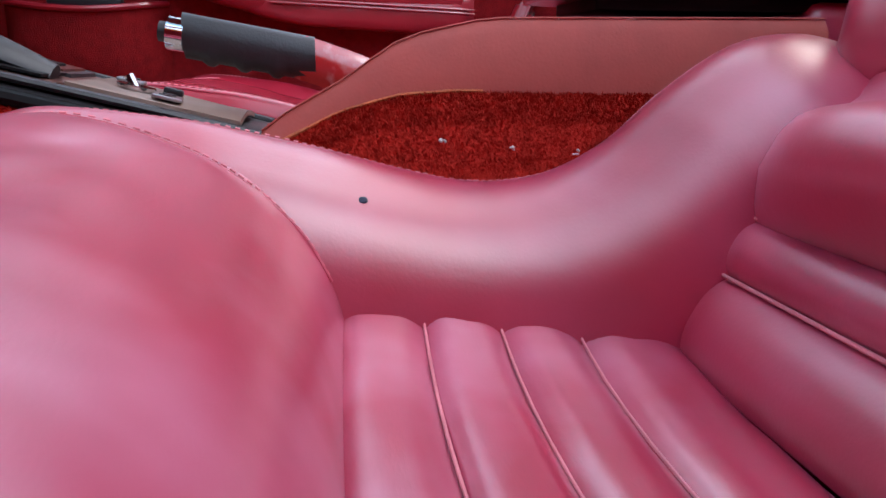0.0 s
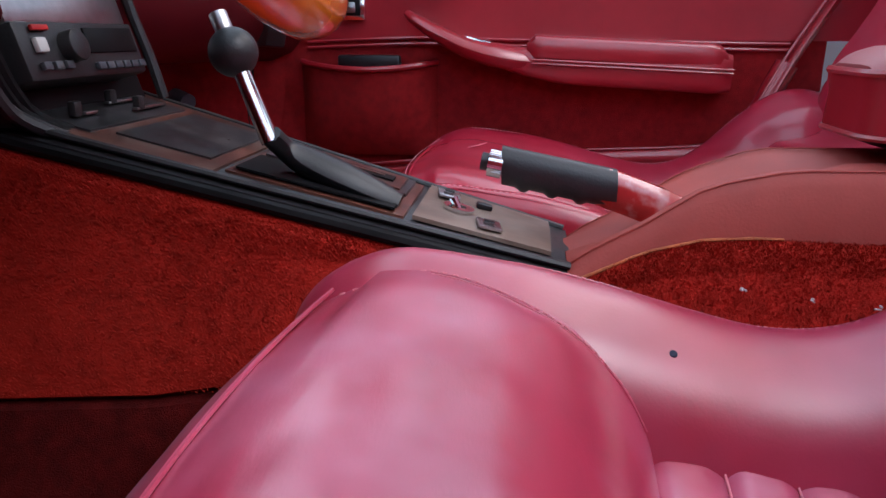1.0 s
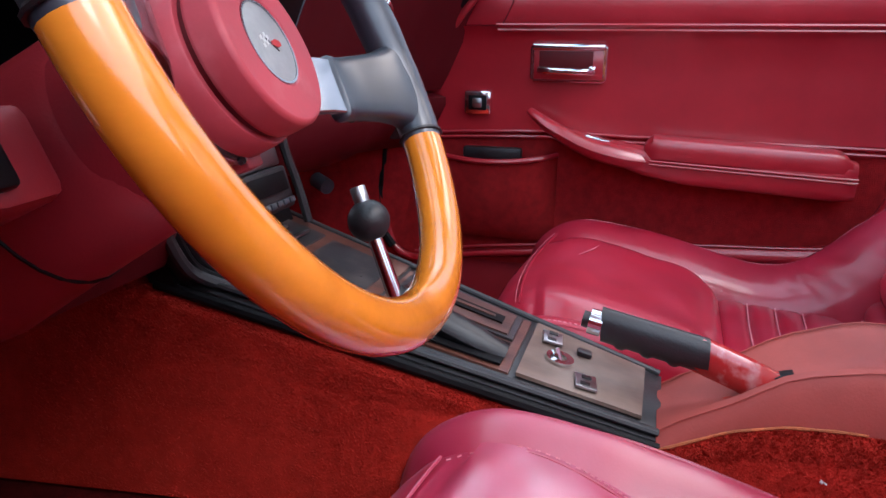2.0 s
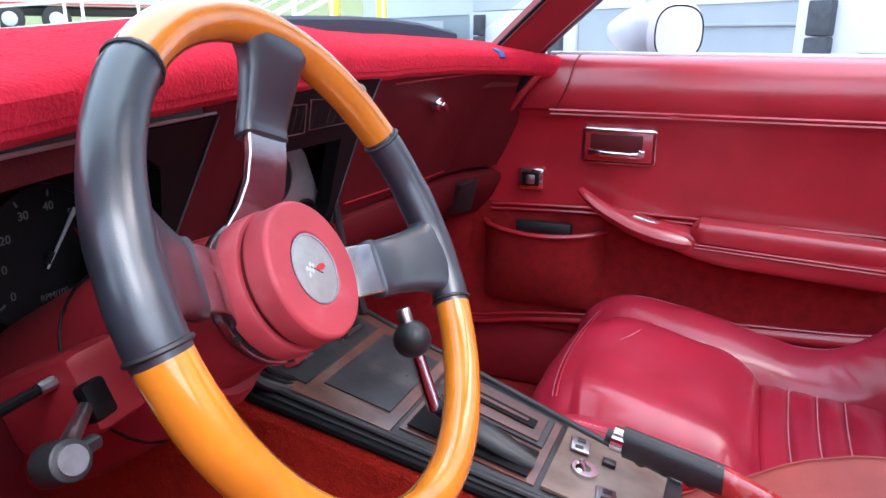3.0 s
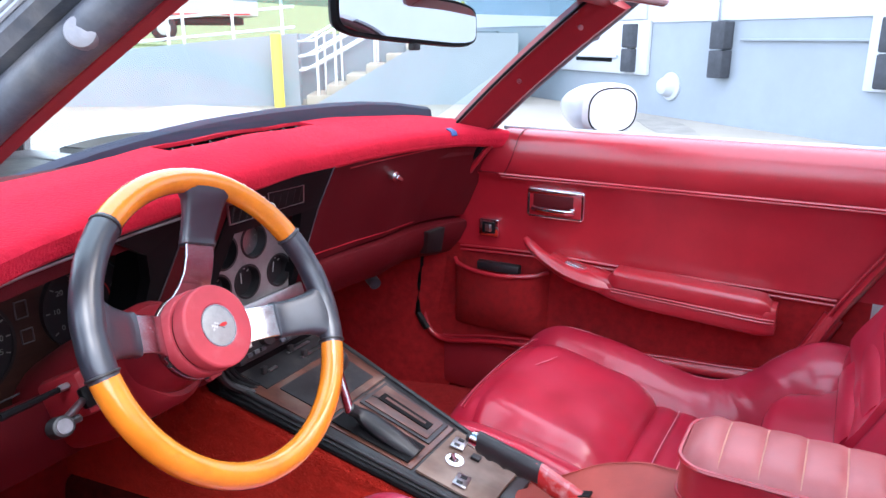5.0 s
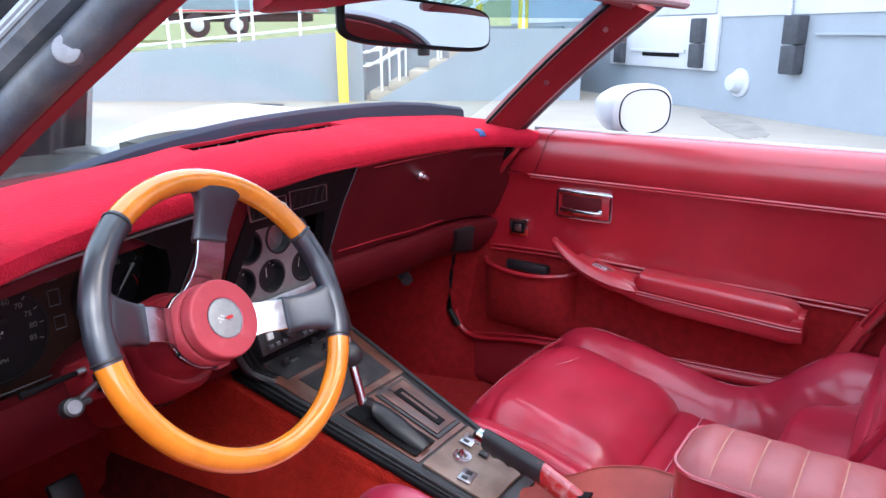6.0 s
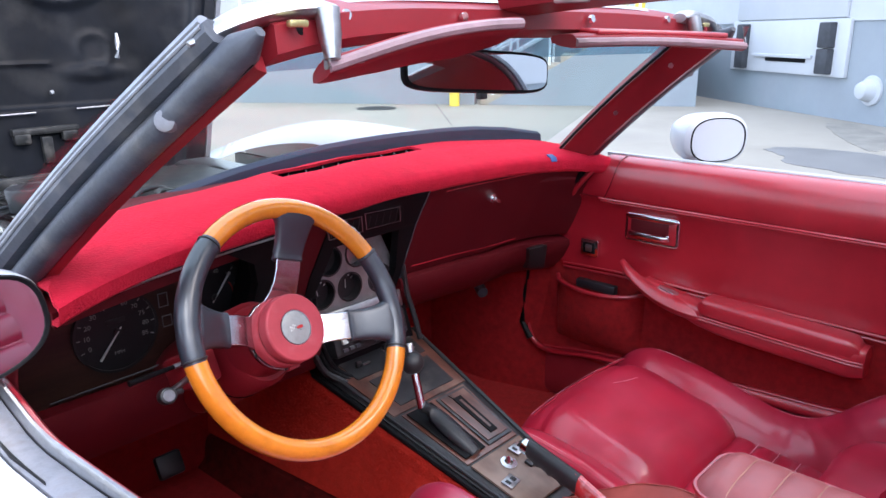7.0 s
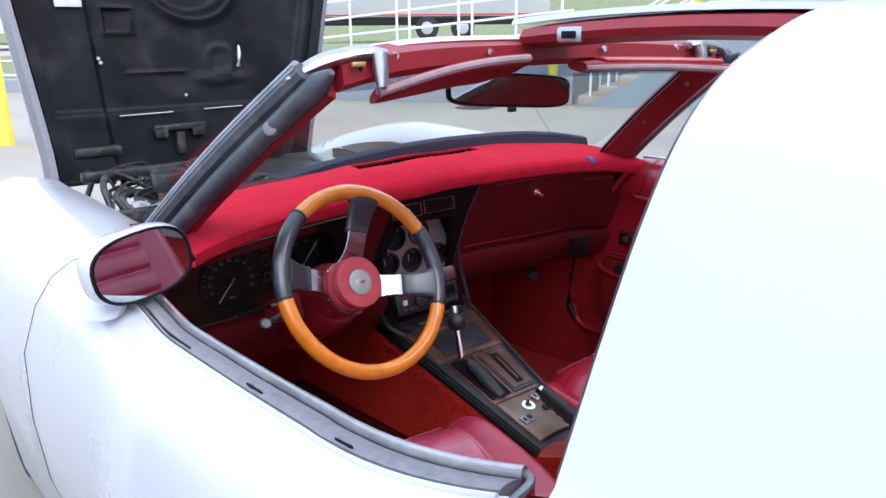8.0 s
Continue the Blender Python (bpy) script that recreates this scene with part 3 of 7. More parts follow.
def sail_prof(y):
    k = min(1, max(0, (-0.52 - y) / 1.4)) ** 1.3
    up = [(p.x + 0.06 * k * (p.x / 0.6), p.z - 0.16 * k * (p.z - 0.86) / 0.38) for p in SAIL]
    return up + [(0.70 + 0.05 * k, 0.872), (0.76 + 0.02 * k, 0.853), (0.80, 0.82), (0.835, 0.77), (0.86, 0.68), (0.87, 0.55), (0.86, 0.42), (0.82, 0.22)]


for s in (-1, 1):
    bm = slab(side_rows(s, [-0.53 - 0.20 * i / 4 for i in range(5)], sail_prof), (-s * 0.008, 0, -0.008))
    part("roof_hoop", bm, WHITE, car, "glossy white roof hoop behind the seats")
    bm = slab(side_rows(s, [-0.73 - 1.3 * i / 12 for i in range(13)], lambda y: sail_prof(y)[13:]), (-s * 0.008, 0, -0.008))
    part("rear_quarter", bm, WHITE, car, "glossy white sail panel and rear quarter")
    edge = [(p.x, p.z) for p in SAIL[14:]]
    rings = [[Vector((0.01 + s * (x - a), -0.531 + b, z - c)) for a, b, c in ((0.0, 0.0, 0.0), (0.004, 0.004, 0.0), (0.022, 0.019, 0.006), (0.024, 0.012, 0.008), (0.008, -0.006, 0.006))] for x, z in edge]
    part("pillar_seal", loft(rings, True, True), RUBBER, car, "grey rubber seal on the rear pillar")

rows = []
for i in range(11):
    y = -0.728 - 1.15 * i / 10
    p = sail_prof(y)[13]
    sink = 0.30 * (i / 10) ** 1.5
    rows.append([Vector((0.01 + (p[0] + 0.004) * q, y, p[1] - sink + 0.045 * (1 - q * q) * (1 - i / 14))) for q in (-1, -0.75, -0.5, -0.25, 0, 0.25, 0.5, 0.75, 1)])
g = part("rear_window", slab(rows, (0, 0, -0.004)), GLASS, car, "clear sloping rear window")
g.visible_shadow = False
rows = [[Vector((0.01 + x, y, z)) for x in (-0.78, -0.4, 0, 0.4, 0.78)] for y, z in ((-1.86, 0.86), (-2.03, 0.84), (-2.06, 0.60), (-2.04, 0.24))]
part("tail_panel", slab(rows, (0, 0.01, -0.004)), WHITE, car, "glossy white tail panel")

def lining(s, y, n):
    """The inside of the roof hoop and sail panel, a hand's width within the skin."""
    return [Vector((0.01 + s * max(0, x - 0.018), y, z - 0.016)) for x, z in sail_prof(y)[n:44]]


for s in (-1, 1):
    part("hoop_lining", slab([lining(s, y, 0) for y in (-0.545, -0.60, -0.66, -0.72)], (0, 0, -0.004)), TRIM_RED, car, "red vinyl headliner behind the seats")
    part("sail_lining", slab([lining(s, y, 15) for y in (-0.72, -0.95, -1.2, -1.5, -1.8)], (-s * 0.004, 0, 0)), TRIM_RED, car, "red vinyl lining of the sail panel")
part("cargo_floor", slab([[Vector((0.01 + x, y, z)) for x in (-0.72, -0.3, 0.3, 0.72)] for y, z in ((-0.62, 0.56), (-0.9, 0.58), (-1.4, 0.62), (-1.9, 0.66))], (0, 0, -0.02)), CARPET_DARK, car, "red carpeted cargo floor")

# windshield frame: header, pillars, glass
GX = [-0.56, -0.4, -0.2, 0.0, 0.2, 0.4, 0.58]


def base_y(x):
    return 0.76 - 0.42 * (x - 0.01) ** 2


def head_y(x):
    return 0.185 - 0.28 * (x - 0.01) ** 2


def ws(x, k):
    """A place on the windshield: k 0 at the cowl, 1 at the header."""
    xx = x * (1 - 0.17 * k)
    return Vector((xx + 0.01, (1 - k) * base_y(x) + k * head_y(xx), 0.895 + (1.175 - 0.895) * k + 0.012 * math.sin(math.pi * k)))


glass_rows = [[ws(-0.63 + 1.31 * i / 16, k / 8) for i in range(17)] for k in range(9)]
g = part("windshield", slab(glass_rows, (0, 0.002, 0.003)), GLASS, car, "clear windshield with a faint green tint")
g.visible_shadow = False
band = [[ws(-0.62 + 1.29 * i / 16, 0.80 + 0.17 * k / 3) + Vector((0, -0.003, -0.003)) for i in range(17)] for k in range(4)]
g = part("shade_band", slab(band, (0, 0.0008, 0.001)), SHADE_GLASS, car, "blue tinted shade band of the windshield")
g.visible_shadow = False


def along_pillar(s, k, dx=0.0, dy=0.0, dz=0.0):
    a, b = Vector((0.01 + s * 0.652, 0.505, 0.85)), Vector((0.01 + s * 0.519, 0.100, 1.165))
    p = a.lerp(b, k)
    return p + Vector((s * dx, dy, dz + 0.012 * math.sin(math.pi * k)))


for s in (-1, 1):
    ks = [i / 10 for i in range(-2, 11)]
    inner = [[along_pillar(s, k, *o) for o in ((-0.060, 0.012, -0.01), (-0.034, -0.037, -0.033), (-0.020, -0.042, -0.029), (-0.012, -0.02, 0.0), (-0.040, 0.022, 0.010))] for k in ks]
    p = part("pillar_trim", loft(inner, True, True), TRIM_RED, car, "dark red pillar trim")
    for k in (0.15, 0.5, 0.85):
        part("screw", disc(along_pillar(s, k, -0.056, -0.016, -0.022), (-s * 0.6, -0.7, -0.3), 0.005, 0.004, 10), DULL_METAL, p)
    part("pillar_seal", tube([along_pillar(s, k, -0.009 + 0.006 * max(0, k - 0.8), -0.041, -0.014 + 0.02 * max(0, k - 0.85)) for k in ks + [1.05]], [0.0190] * 11 + [0.0195, 0.0195, 0.006], 14, flat=0.85), RUBBER, car, "weathered grey rubber pillar seal")
    part("seal_lip", tube([along_pillar(s, k, -0.012, -0.047, -0.022) for k in ks], 0.004, 8), GLOSS_BLACK, car, "black seal lip")
    part("glass_edge", tube([along_pillar(s, k, -0.062, 0.016, -0.008) for k in ks], 0.0035, 6), GLOSS_BLACK, car, "black edge of the windshield glass")
    part("seal_channel", tube([along_pillar(s, k, 0.006, -0.022, 0.004) for k in ks], 0.0135, 8), RUBBER, car, "weathered dark seal channel")
    part("drip_moulding", tube([along_pillar(s, k, 0.011, -0.012, 0.013) for k in ks], 0.0078, 10, flat=0.8), BRIGHT_TRIM, car, "scratched bright metal drip moulding")
    part("drip_edge", tube([along_pillar(s, k, 0.018, -0.018, 0.008) for k in ks], 0.0028, 8), BRIGHT_TRIM, car, "bright moulding edge")
    for k, w in ((0.76, 0.012),):
        part("seal_clip", disc(along_pillar(s, k, 0.004, -0.062, -0.008), (s * 0.75, -0.6, 0.15), 0.0115, 0.010, 18, bevel=0.004), WORN_TRIM, car, "small dull metal clip")

# header rail, with the latch castings at its ends
hx = [-0.47 + 0.94 * i / 16 for i in range(17)]
rows = [[Vector((x + 0.01, head_y(x) + a, z - 0.022 * (abs(x) / 0.47) ** 4)) for a, z in ((-0.03, 1.158), (-0.055, 1.170), (-0.052, 1.196), (-0.02, 1.210), (0.03, 1.200), (0.02, 1.170))] for x in hx]
part("header_trim", loft(rows, True, True), TRIM_RED, car, "red vinyl header trim")
rows = [[Vector((x * 1.07 + 0.01, head_y(x) + a, z - 0.032 * (abs(x) / 0.47) ** 4)) for a, z in ((-0.035, 1.206), (-0.02, 1.213), (0.03, 1.206), (0.05, 1.185), (0.03, 1.196))] for x in hx]
part("header_moulding", loft(rows, True, True), WHITE, car, "white painted header edge")
for s in (-1, 1):
    rows = [Vector((0.01 + s * x, y, z)) for x, y, z in ((0.385, 0.088, 1.188), (0.43, 0.090, 1.190), (0.490, 0.088, 1.180), (0.545, 0.092, 1.158))]
    c = part("latch_casting", tube(smooth_path(rows, 4), [0.013, 0.016, 0.019, 0.020, 0.020, 0.019, 0.019, 0.020, 0.020, 0.018, 0.015, 0.011, 0.004], 12, flat=0.6), DULL_METAL, car, "scratched cast metal roof latch")
    part("latch_pin", tube([(0.01 + s * 0.405, 0.072, 1.19), (0.01 + s * 0.407, 0.066, 1.165), (0.01 + s * 0.41, 0.06, 1.142)], [0.013, 0.012, 0.008], 12), DULL_METAL, c)
    part("latch_block", box((0.01 + s * 0.448, 0.082, 1.170), (0.034, 0.014, 0.012), 0.003), GLOSS_BLACK, c)
    part("latch_tab", box((0.01 + s * 0.445, 0.066, 1.176), (0.022, 0.008, 0.007), 0.002), YELLOW_ZINC, c, "yellow zinc latch tab")
    for x in (0.36, 0.15):
        part("screw", disc((0.01 + s * x, 0.095 + 0.02 * (x < 0.2), 1.186), (0, -1, 0.2), 0.006, 0.006, 10), CHROME, car)

# the roof bar down the middle
rows = [[Vector((0.01 + a * (1 + 0.25 * k), 0.13 - 0.69 * k, 1.184 + 0.028 * math.sin(math.pi * (0.15 + 0.7 * k)) + z)) for a, z in ((-0.062, 0.0), (-0.068, 0.012), (-0.058, 0.026), (0, 0.034), (0.058, 0.026), (0.068, 0.012), (0.062, 0.0), (0, -0.008))] for k in [i / 10 for i in range(11)]]
part("roof_bar", loft(rows, True, True), TRIM_RED, car, "red vinyl covered roof bar")
rows = [[Vector((0.01 + a, 0.17 - 0.74 * k, 1.222 + 0.028 * math.sin(math.pi * (0.15 + 0.7 * k)) + z)) for a, z in ((-0.05, -0.004), (-0.045, 0.006), (0.045, 0.006), (0.05, -0.004))] for k in [i / 10 for i in range(11)]]
part("roof_bar_cap", loft(rows, True, True), WHITE, car, "white painted cap on the roof bar")
st = part("striker_plate", box((-0.062, 0.008, 1.213), (0.008, 0.05, 0.026), 0.008, Euler((0, 0, 0.1)).to_matrix()), DULL_METAL, car, "silver roof striker plate")
part("striker_slot", box((-0.0665, 0.008, 1.213), (0.002, 0.03, 0.012), 0.001), GLOSS_BLACK, st)

# raised hood, hinged at the nose, with its braced black underside
HB, HT = Vector((0.01, 1.86, 0.74)), Vector((0.01, 2.12, 1.85))
hu = (HT - HB)
hn = Vector((0, -hu.z, hu.y)).normalized()


def hood(x, k, d=0.0):
    return HB + hu * k + Vector((x, 0, 0)) + hn * d


def hood_half(s, k):
    """The hood widens towards the windshield."""
    return 0.54 + 0.08 * max(0, k - 0.1) if s < 0 else 0.40 + 0.36 * k


def ease(v, a, b):
    k = min(1, max(0, (v - a) / (b - a)))
    return k * k * (3 - 2 * k)


def moulding(x, k):
    """Relief of the moulded underside: side channels, beam, domes and recesses."""
    z = (k - 0.5) * hu.length
    h = 0.022 * ease(-x, 0.325, 0.345) + 0.025 * ease(x - 0.36 * k, 0.29, 0.32) + 0.016 * (1 - ease(k, 0.19, 0.205))
    h += 0.014 * math.exp(-(((x - 0.10) / 0.09) ** 2 + ((k - 0.287) / 0.022) ** 2) ** 2)
    r = math.hypot(x - 0.115, (k - 0.348) * hu.length)
    h += 0.007 * math.exp(-((r - 0.05) / 0.012) ** 2)
    r = math.hypot(x - 0.04, (k - 0.645) * hu.length)
    h += 0.016 * math.exp(-((r - 0.19) / 0.018) ** 2) - 0.03 * (1 - ease(r, 0.140, 0.180))
    a = max(abs(x + 0.235) - 0.052, abs(k - 0.475) * hu.length - 0.045)
    h += 0.008 * math.exp(-(a / 0.006) ** 2) - 0.010 * (1 - ease(a, -0.008, 0.0))
    h += 0.005 * math.exp(-((k - 0.314) / 0.004) ** 2) * (-0.24 < x < -0.03)
    return h + 0.004 * noise.noise(Vector((x * 5, k * 6, 0))) + 0.0012 * noise.noise(Vector((x * 20, k * 25, 2)))


rows = []
for i in range(141):
    k = i / 140
    rows.append([hood(x, k, moulding(x, k)) for x in [-hood_half(-1, k) + (hood_half(-1, k) + hood_half(1, k)) * j / 120 for j in range(121)]])
hd = part("hood", slab(rows, -hn * 0.03), HOOD_BLACK, car, "dusty black unfinished underside of the raised hood")
bm = slab([[hood(x * hood_half(x, k) / 0.55, k, -0.035 + 0.02 * math.cos(x * 2.4) - 0.02) for x in (-0.56, -0.3, 0, 0.3, 0.56)] for k in (-0.01, 0.5, 1.01)], -hn * 0.012)
part("outer_skin", bm, WHITE, hd, "white painted hood skin")
for s in (-1, 1):
    ks = [i / 12 for i in range(13)]
    part("side_flange", loft([[hood(s * (hood_half(s, k) + a), k, d) for a, d in ((-0.060, 0.0), (-0.052, 0.04), (-0.018, 0.045), (0.0, 0.0))] for k in ks], True, True), HOOD_BLACK, hd)
    part("edge_strip", loft([[hood(s * (hood_half(s, k) + a), k, d) for a, d in ((-0.012, 0.050), (0.008, 0.045), (0.013, -0.05), (-0.002, -0.05))] for k in ks], True, True), WORN_TRIM, hd, "grey worn hood edge")
part("catch", tube([hood(0.176, 0.322, 0.02), hood(0.178, 0.34, 0.03), hood(0.184, 0.36, 0.026), hood(0.190, 0.39, 0.02)], [0.009, 0.005, 0.009, 0.005], 8), DULL_METAL, hd, "pale metal hood catch")
bk = part("support_bracket", box(hood(-0.095, 0.136, 0.030), (0.19, 0.03, 0.020), 0.004), GREASE, hd)
for x in (-0.165, -0.03):
    part("lug", box(hood(x, 0.118, 0.030), (0.045, 0.025, 0.03), 0.004), GREASE, bk)
part("post", box(hood(-0.10, 0.085, 0.028), (0.03, 0.022, 0.08), 0.004), GREASE, bk)
for a, b, k in ((-0.293, -0.108, 0.182), (0.011, 0.16, 0.1865)):
    part("bright_rod", tube([hood(a, k, 0.026), hood(b, k + 0.002, 0.026)], 0.003, 6), BRIGHT_TRIM, hd)
part("paper_tag", box(hood(-0.39, 0.535, 0.035), (0.085, 0.003, 0.06), 0.001, Euler((radians(-13), 0, 0)).to_matrix()), MARK, hd, "small white paper tag")
for x, k in ((-0.327, 0.358), (-0.322, 0.345), (-0.39, 0.165), (-0.05, 0.235)):
    part("bolt", disc(hood(x, k, 0.03), hn, 0.006, 0.01, 8), DULL_METAL, hd)
part("side_box", box(hood(-0.39, 0.082, 0.035), (0.15, 0.04, 0.03), 0.006), GREASE, hd)

# engine bay
part("bay_floor", box((0.01, 1.40, 0.52), (1.10, 1.05, 0.02), 0.004), GREASE, car)
part("firewall", box((0.01, 0.905, 0.66), (1.16, 0.03, 0.34), 0.004), GREASE, car)
part("cowl_panel", slab([[Vector((x + 0.01, base_y(x) + 0.035 + a, z)) for x in GX] for a, z in ((0.0, 0.878), (0.08, 0.868), (0.14, 0.83))], (0, 0, -0.02)), GLOSS_BLACK, car, "black cowl panel under the windshield")
for s in (-1, 1):
    part("bay_wall", box((0.01 + s * 0.565, 1.40, 0.64), (0.02, 1.0, 0.22), 0.004), GREASE, car)

engine = thing("engine", "greasy black engine with hoses and a filler cap", "engine", (0.0, 1.35, 0.53))
part("block", box((0.0, 1.38, 0.64), (0.50, 0.75, 0.22), 0.03), GREASE, engine)
part("air_cleaner", disc((0.05, 1.38, 0.80), (0, 0, 1), 0.17, 0.06, 30, bevel=0.012), GREASE, engine, "round black air cleaner")
for x, y in ((-0.30, 1.35), (0.30, 1.35)):
    part("valve_cover", box((x * 0.8, y, 0.765), (0.13, 0.52, 0.07), 0.02), DULL_METAL, engine, "dull cast valve cover")
crumple = [[Vector((-0.49 + 0.18 * i / 14, 0.965 + 0.14 * j / 12, 0.795 + 0.030 * noise.noise(Vector((i * 0.55, j * 0.6, 3.0))) + 0.014 * noise.noise(Vector((i * 1.3, j * 1.2, 9.0))))) for i in range(15)] for j in range(13)]
part("pale_bag", slab(crumple, (0, 0, -0.012)), CRUMPLE, engine, "crumpled pale plastic")
part("cap", disc((-0.369, 1.16, 0.862), (0, 0, 1), 0.045, 0.05, 22, 0.04, bevel=0.006), BLACK, engine, "round black cap")
part("inner_ledge", box((-0.30, 1.58, 0.80), (0.40, 0.03, 0.03), 0.006), GREASE, engine)
cap = part("brake_reservoir", box((-0.34, 1.06, 0.80), (0.10, 0.13, 0.06), 0.012), GREASE, engine)
part("filler_cap", disc((-0.34, 1.06, 0.862), (0, 0, 1), 0.034, 0.03, 20, bevel=0.005), BLACK, cap, "ribbed black filler cap")
rnd = random.Random(4)
for i in range(46):
    x, y, z = rnd.uniform(-0.53, -0.05), rnd.uniform(0.96, 1.62), rnd.uniform(0.74, 0.800)
    pts = [(x, y, z - 0.06), (x + rnd.uniform(-0.05, 0.05), y + 0.06, z + 0.01), (x + rnd.uniform(0.02, 0.14), y + rnd.uniform(0.1, 0.2), z + 0.01), (x + rnd.uniform(0.1, 0.2), y + rnd.uniform(0.18, 0.3), z - 0.05)]
    part("hose", tube(smooth_path(pts, 5), rnd.uniform(0.003, 0.011), 8), GREASE if i % 5 else BOOT, engine)

# floor, tunnel, firewall inside
bm = box((0.01, 0.22, 0.185), (1.36, 1.42, 0.03), 0.004)
solid("floor", bm, CARPET_DARK, "dark red carpeted car floor", "floor", "structure")
bm = slab([[Vector((x, 0.93 - 0.0 * x, z)) for x in (-0.66, 0, 0.68)] for z in (0.20, 0.45, 0.70)], (0, -0.02, 0))
solid("firewall_carpet", bm, CARPET_DARK, "dark red carpet under the dashboard", "carpet", "structure")
for s in (-1, 1):
    bm = slab([[Vector((0.01 + s * x, y, z)) for z in (0.2, 0.4, 0.56, 0.62)] for x, y in ((0.655, 0.52), (0.63, 0.60), (0.60, 0.70), (0.585, 0.92))], (s * 0.02, 0, 0))
    solid("kick_panel", bm, CARPET_DARK, "dark red carpeted kick panel", "panel", "structure")
    solid("rocker", box((0.01 + s * 0.70, 0.0, 0.28), (0.10, 1.1, 0.16), 0.02), TRIM_RED, "red painted door sill rocker", "sill", "structure")
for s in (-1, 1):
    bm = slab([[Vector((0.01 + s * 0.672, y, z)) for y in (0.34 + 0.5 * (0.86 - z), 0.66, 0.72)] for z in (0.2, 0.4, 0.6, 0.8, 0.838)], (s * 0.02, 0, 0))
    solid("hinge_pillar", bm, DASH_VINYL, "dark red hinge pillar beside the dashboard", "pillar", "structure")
bm = slab([[Vector((x + 0.01, y, z)) for x in (-0.64, -0.3, 0, 0.3, 0.64)] for y, z in ((-0.60, 0.2), (-0.61, 0.4), (-0.63, 0.58))], (0, -0.02, -0.01))
solid("rear_bulkhead", bm, CARPET_DARK, "red carpeted bulkhead behind the seats", "panel", "structure")

# ---- driver's door: outer skin, sill strips ----
door_l = thing("door_1", "white driver's door, closed, with its window lowered", "door", (-0.74, 0.0, 0.22), kind="structure")
ys = [-0.525 + 1.083 * i / 40 for i in range(41)]


def dip(y):
    """The belt line sinks gently behind the mirror and rises to the rear pillar."""
    return -0.012 * math.sin(math.pi * min(1, max(0, (0.4 - y) / 0.9)))


def inset(y):
    """The belt line draws in towards the rear pillar."""
    k = min(1, max(0, (0.075 - y) / 0.31))
    front = 0.007 * math.sin(math.pi * min(1, max(0, (y - 0.11) / 0.42)))
    return 0.13 * max(0, (-0.18 - y) / 0.34) ** 3 + 0.030 * k + front


rows = [[Vector((0.01 - x + inset(y), y, z + dip(y) + (0.004 * max(0, (-0.25 - y) / 0.27) if x < 0.8 else 0))) for x, z in door_prof(y)] for y in ys]
for row in rows[-6:]:
    for p in row:
        p.y -= lean(p.z) * max(0, (p.y - 0.42) / 0.138)
part("outer_skin", slab(rows, (0.006, 0, -0.004)), WHITE, door_l, "glossy white door skin")
part("front_gap", tube([p + Vector((-0.0006, 0.002, 0.0004)) for p in rows[-1]], 0.0007, 6), RUBBER, door_l, "dark gap at the door's front edge")
sy = [-0.452 + 0.94 * i / 40 for i in range(41)]
for name, mat, x, w, h, dz, lab in (("outer_moulding", WHITE, 0.7485, 0.005, 0.006, 0.0, "white painted lip of the window opening"), ("window_seal", WORN_TRIM, 0.7335, 0.024, 0.008, 0.003, "cracked grey window seal with dirt in it"), ("window_moulding", DULL_METAL, 0.7165, 0.007, 0.012, 0.010, "bright inner window moulding"), ("sill_pad", VINYL, 0.7080, 0.010, 0.012, -0.002, "rounded maroon sill pad")):
    rows = [[Vector((0.01 - x + inset(y) + a * w, y, 0.846 + dip(y) + dz + 0.004 * max(0, (-0.25 - y) / 0.27) + b * h + (0.0012 * noise.noise(Vector((y * 25, x * 90, 0))) if mat == WORN_TRIM else 0))) for a, b in ((-0.5, -1.5), (-0.5, 0.2), (-0.2, 0.5), (0.2, 0.5), (0.5, 0.2), (0.5, -1.5))] for y in sy]
    part(name, loft(rows, True, True), mat, door_l, lab)
for y0, y1, x in ((0.20, 0.02, 0.7425), (-0.115, -0.150, 0.7415), (-0.285, -0.312, 0.7425)):
    rows = []
    for i in range(7):
        y = y0 + (y1 - y0) * i / 6
        w = (0.0005 + 0.0026 * abs(noise.noise(Vector((y * 60, 3, 0))))) * (0.3 if i in (0, 6) else 1)
        z = 0.8535 + dip(y) + 0.004 * max(0, (-0.25 - y) / 0.27)
        rows.append([Vector((0.01 - x + inset(y) + a * w, y, z + b)) for a, b in ((-1, -0.006), (-1, 0.001), (1, 0.001), (1, -0.006))])
    part("seal_tear", loft(rows, True, True), GLOSS_BLACK, door_l, "black torn gap in the seal", smooth=False)
rows = [[Vector((0.01 - x + inset(y), y, z + dip(y))) for x, z in ((0.710, 0.836), (0.708, 0.82), (0.712, 0.79), (0.722, 0.74), (0.728, 0.55), (0.728, 0.30))] for y in ys]
part("inner_panel", slab(rows, (-0.006, 0, 0)), VINYL, door_l, "red vinyl inner door panel")
cy = sy[0]
cz = 0.856 + dip(cy)
cx0 = 0.01 - 0.7165 + inset(cy)
part("rear_cap", tube(smooth_path([(cx0, cy + 0.01, cz), (cx0 + 0.002, cy - 0.003, cz), (cx0 - 0.006, cy - 0.012, cz - 0.001), (cx0 - 0.030, cy - 0.016, cz - 0.004)], 4), 0.0042, 8), BRIGHT_TRIM, door_l, "bright end cap of the moulding")

# ---- passenger's door ----
door_r = thing("door_2", "passenger door with red vinyl and carpet trim, closed", "door", (0.74, 0.0, 0.22), kind="structure")
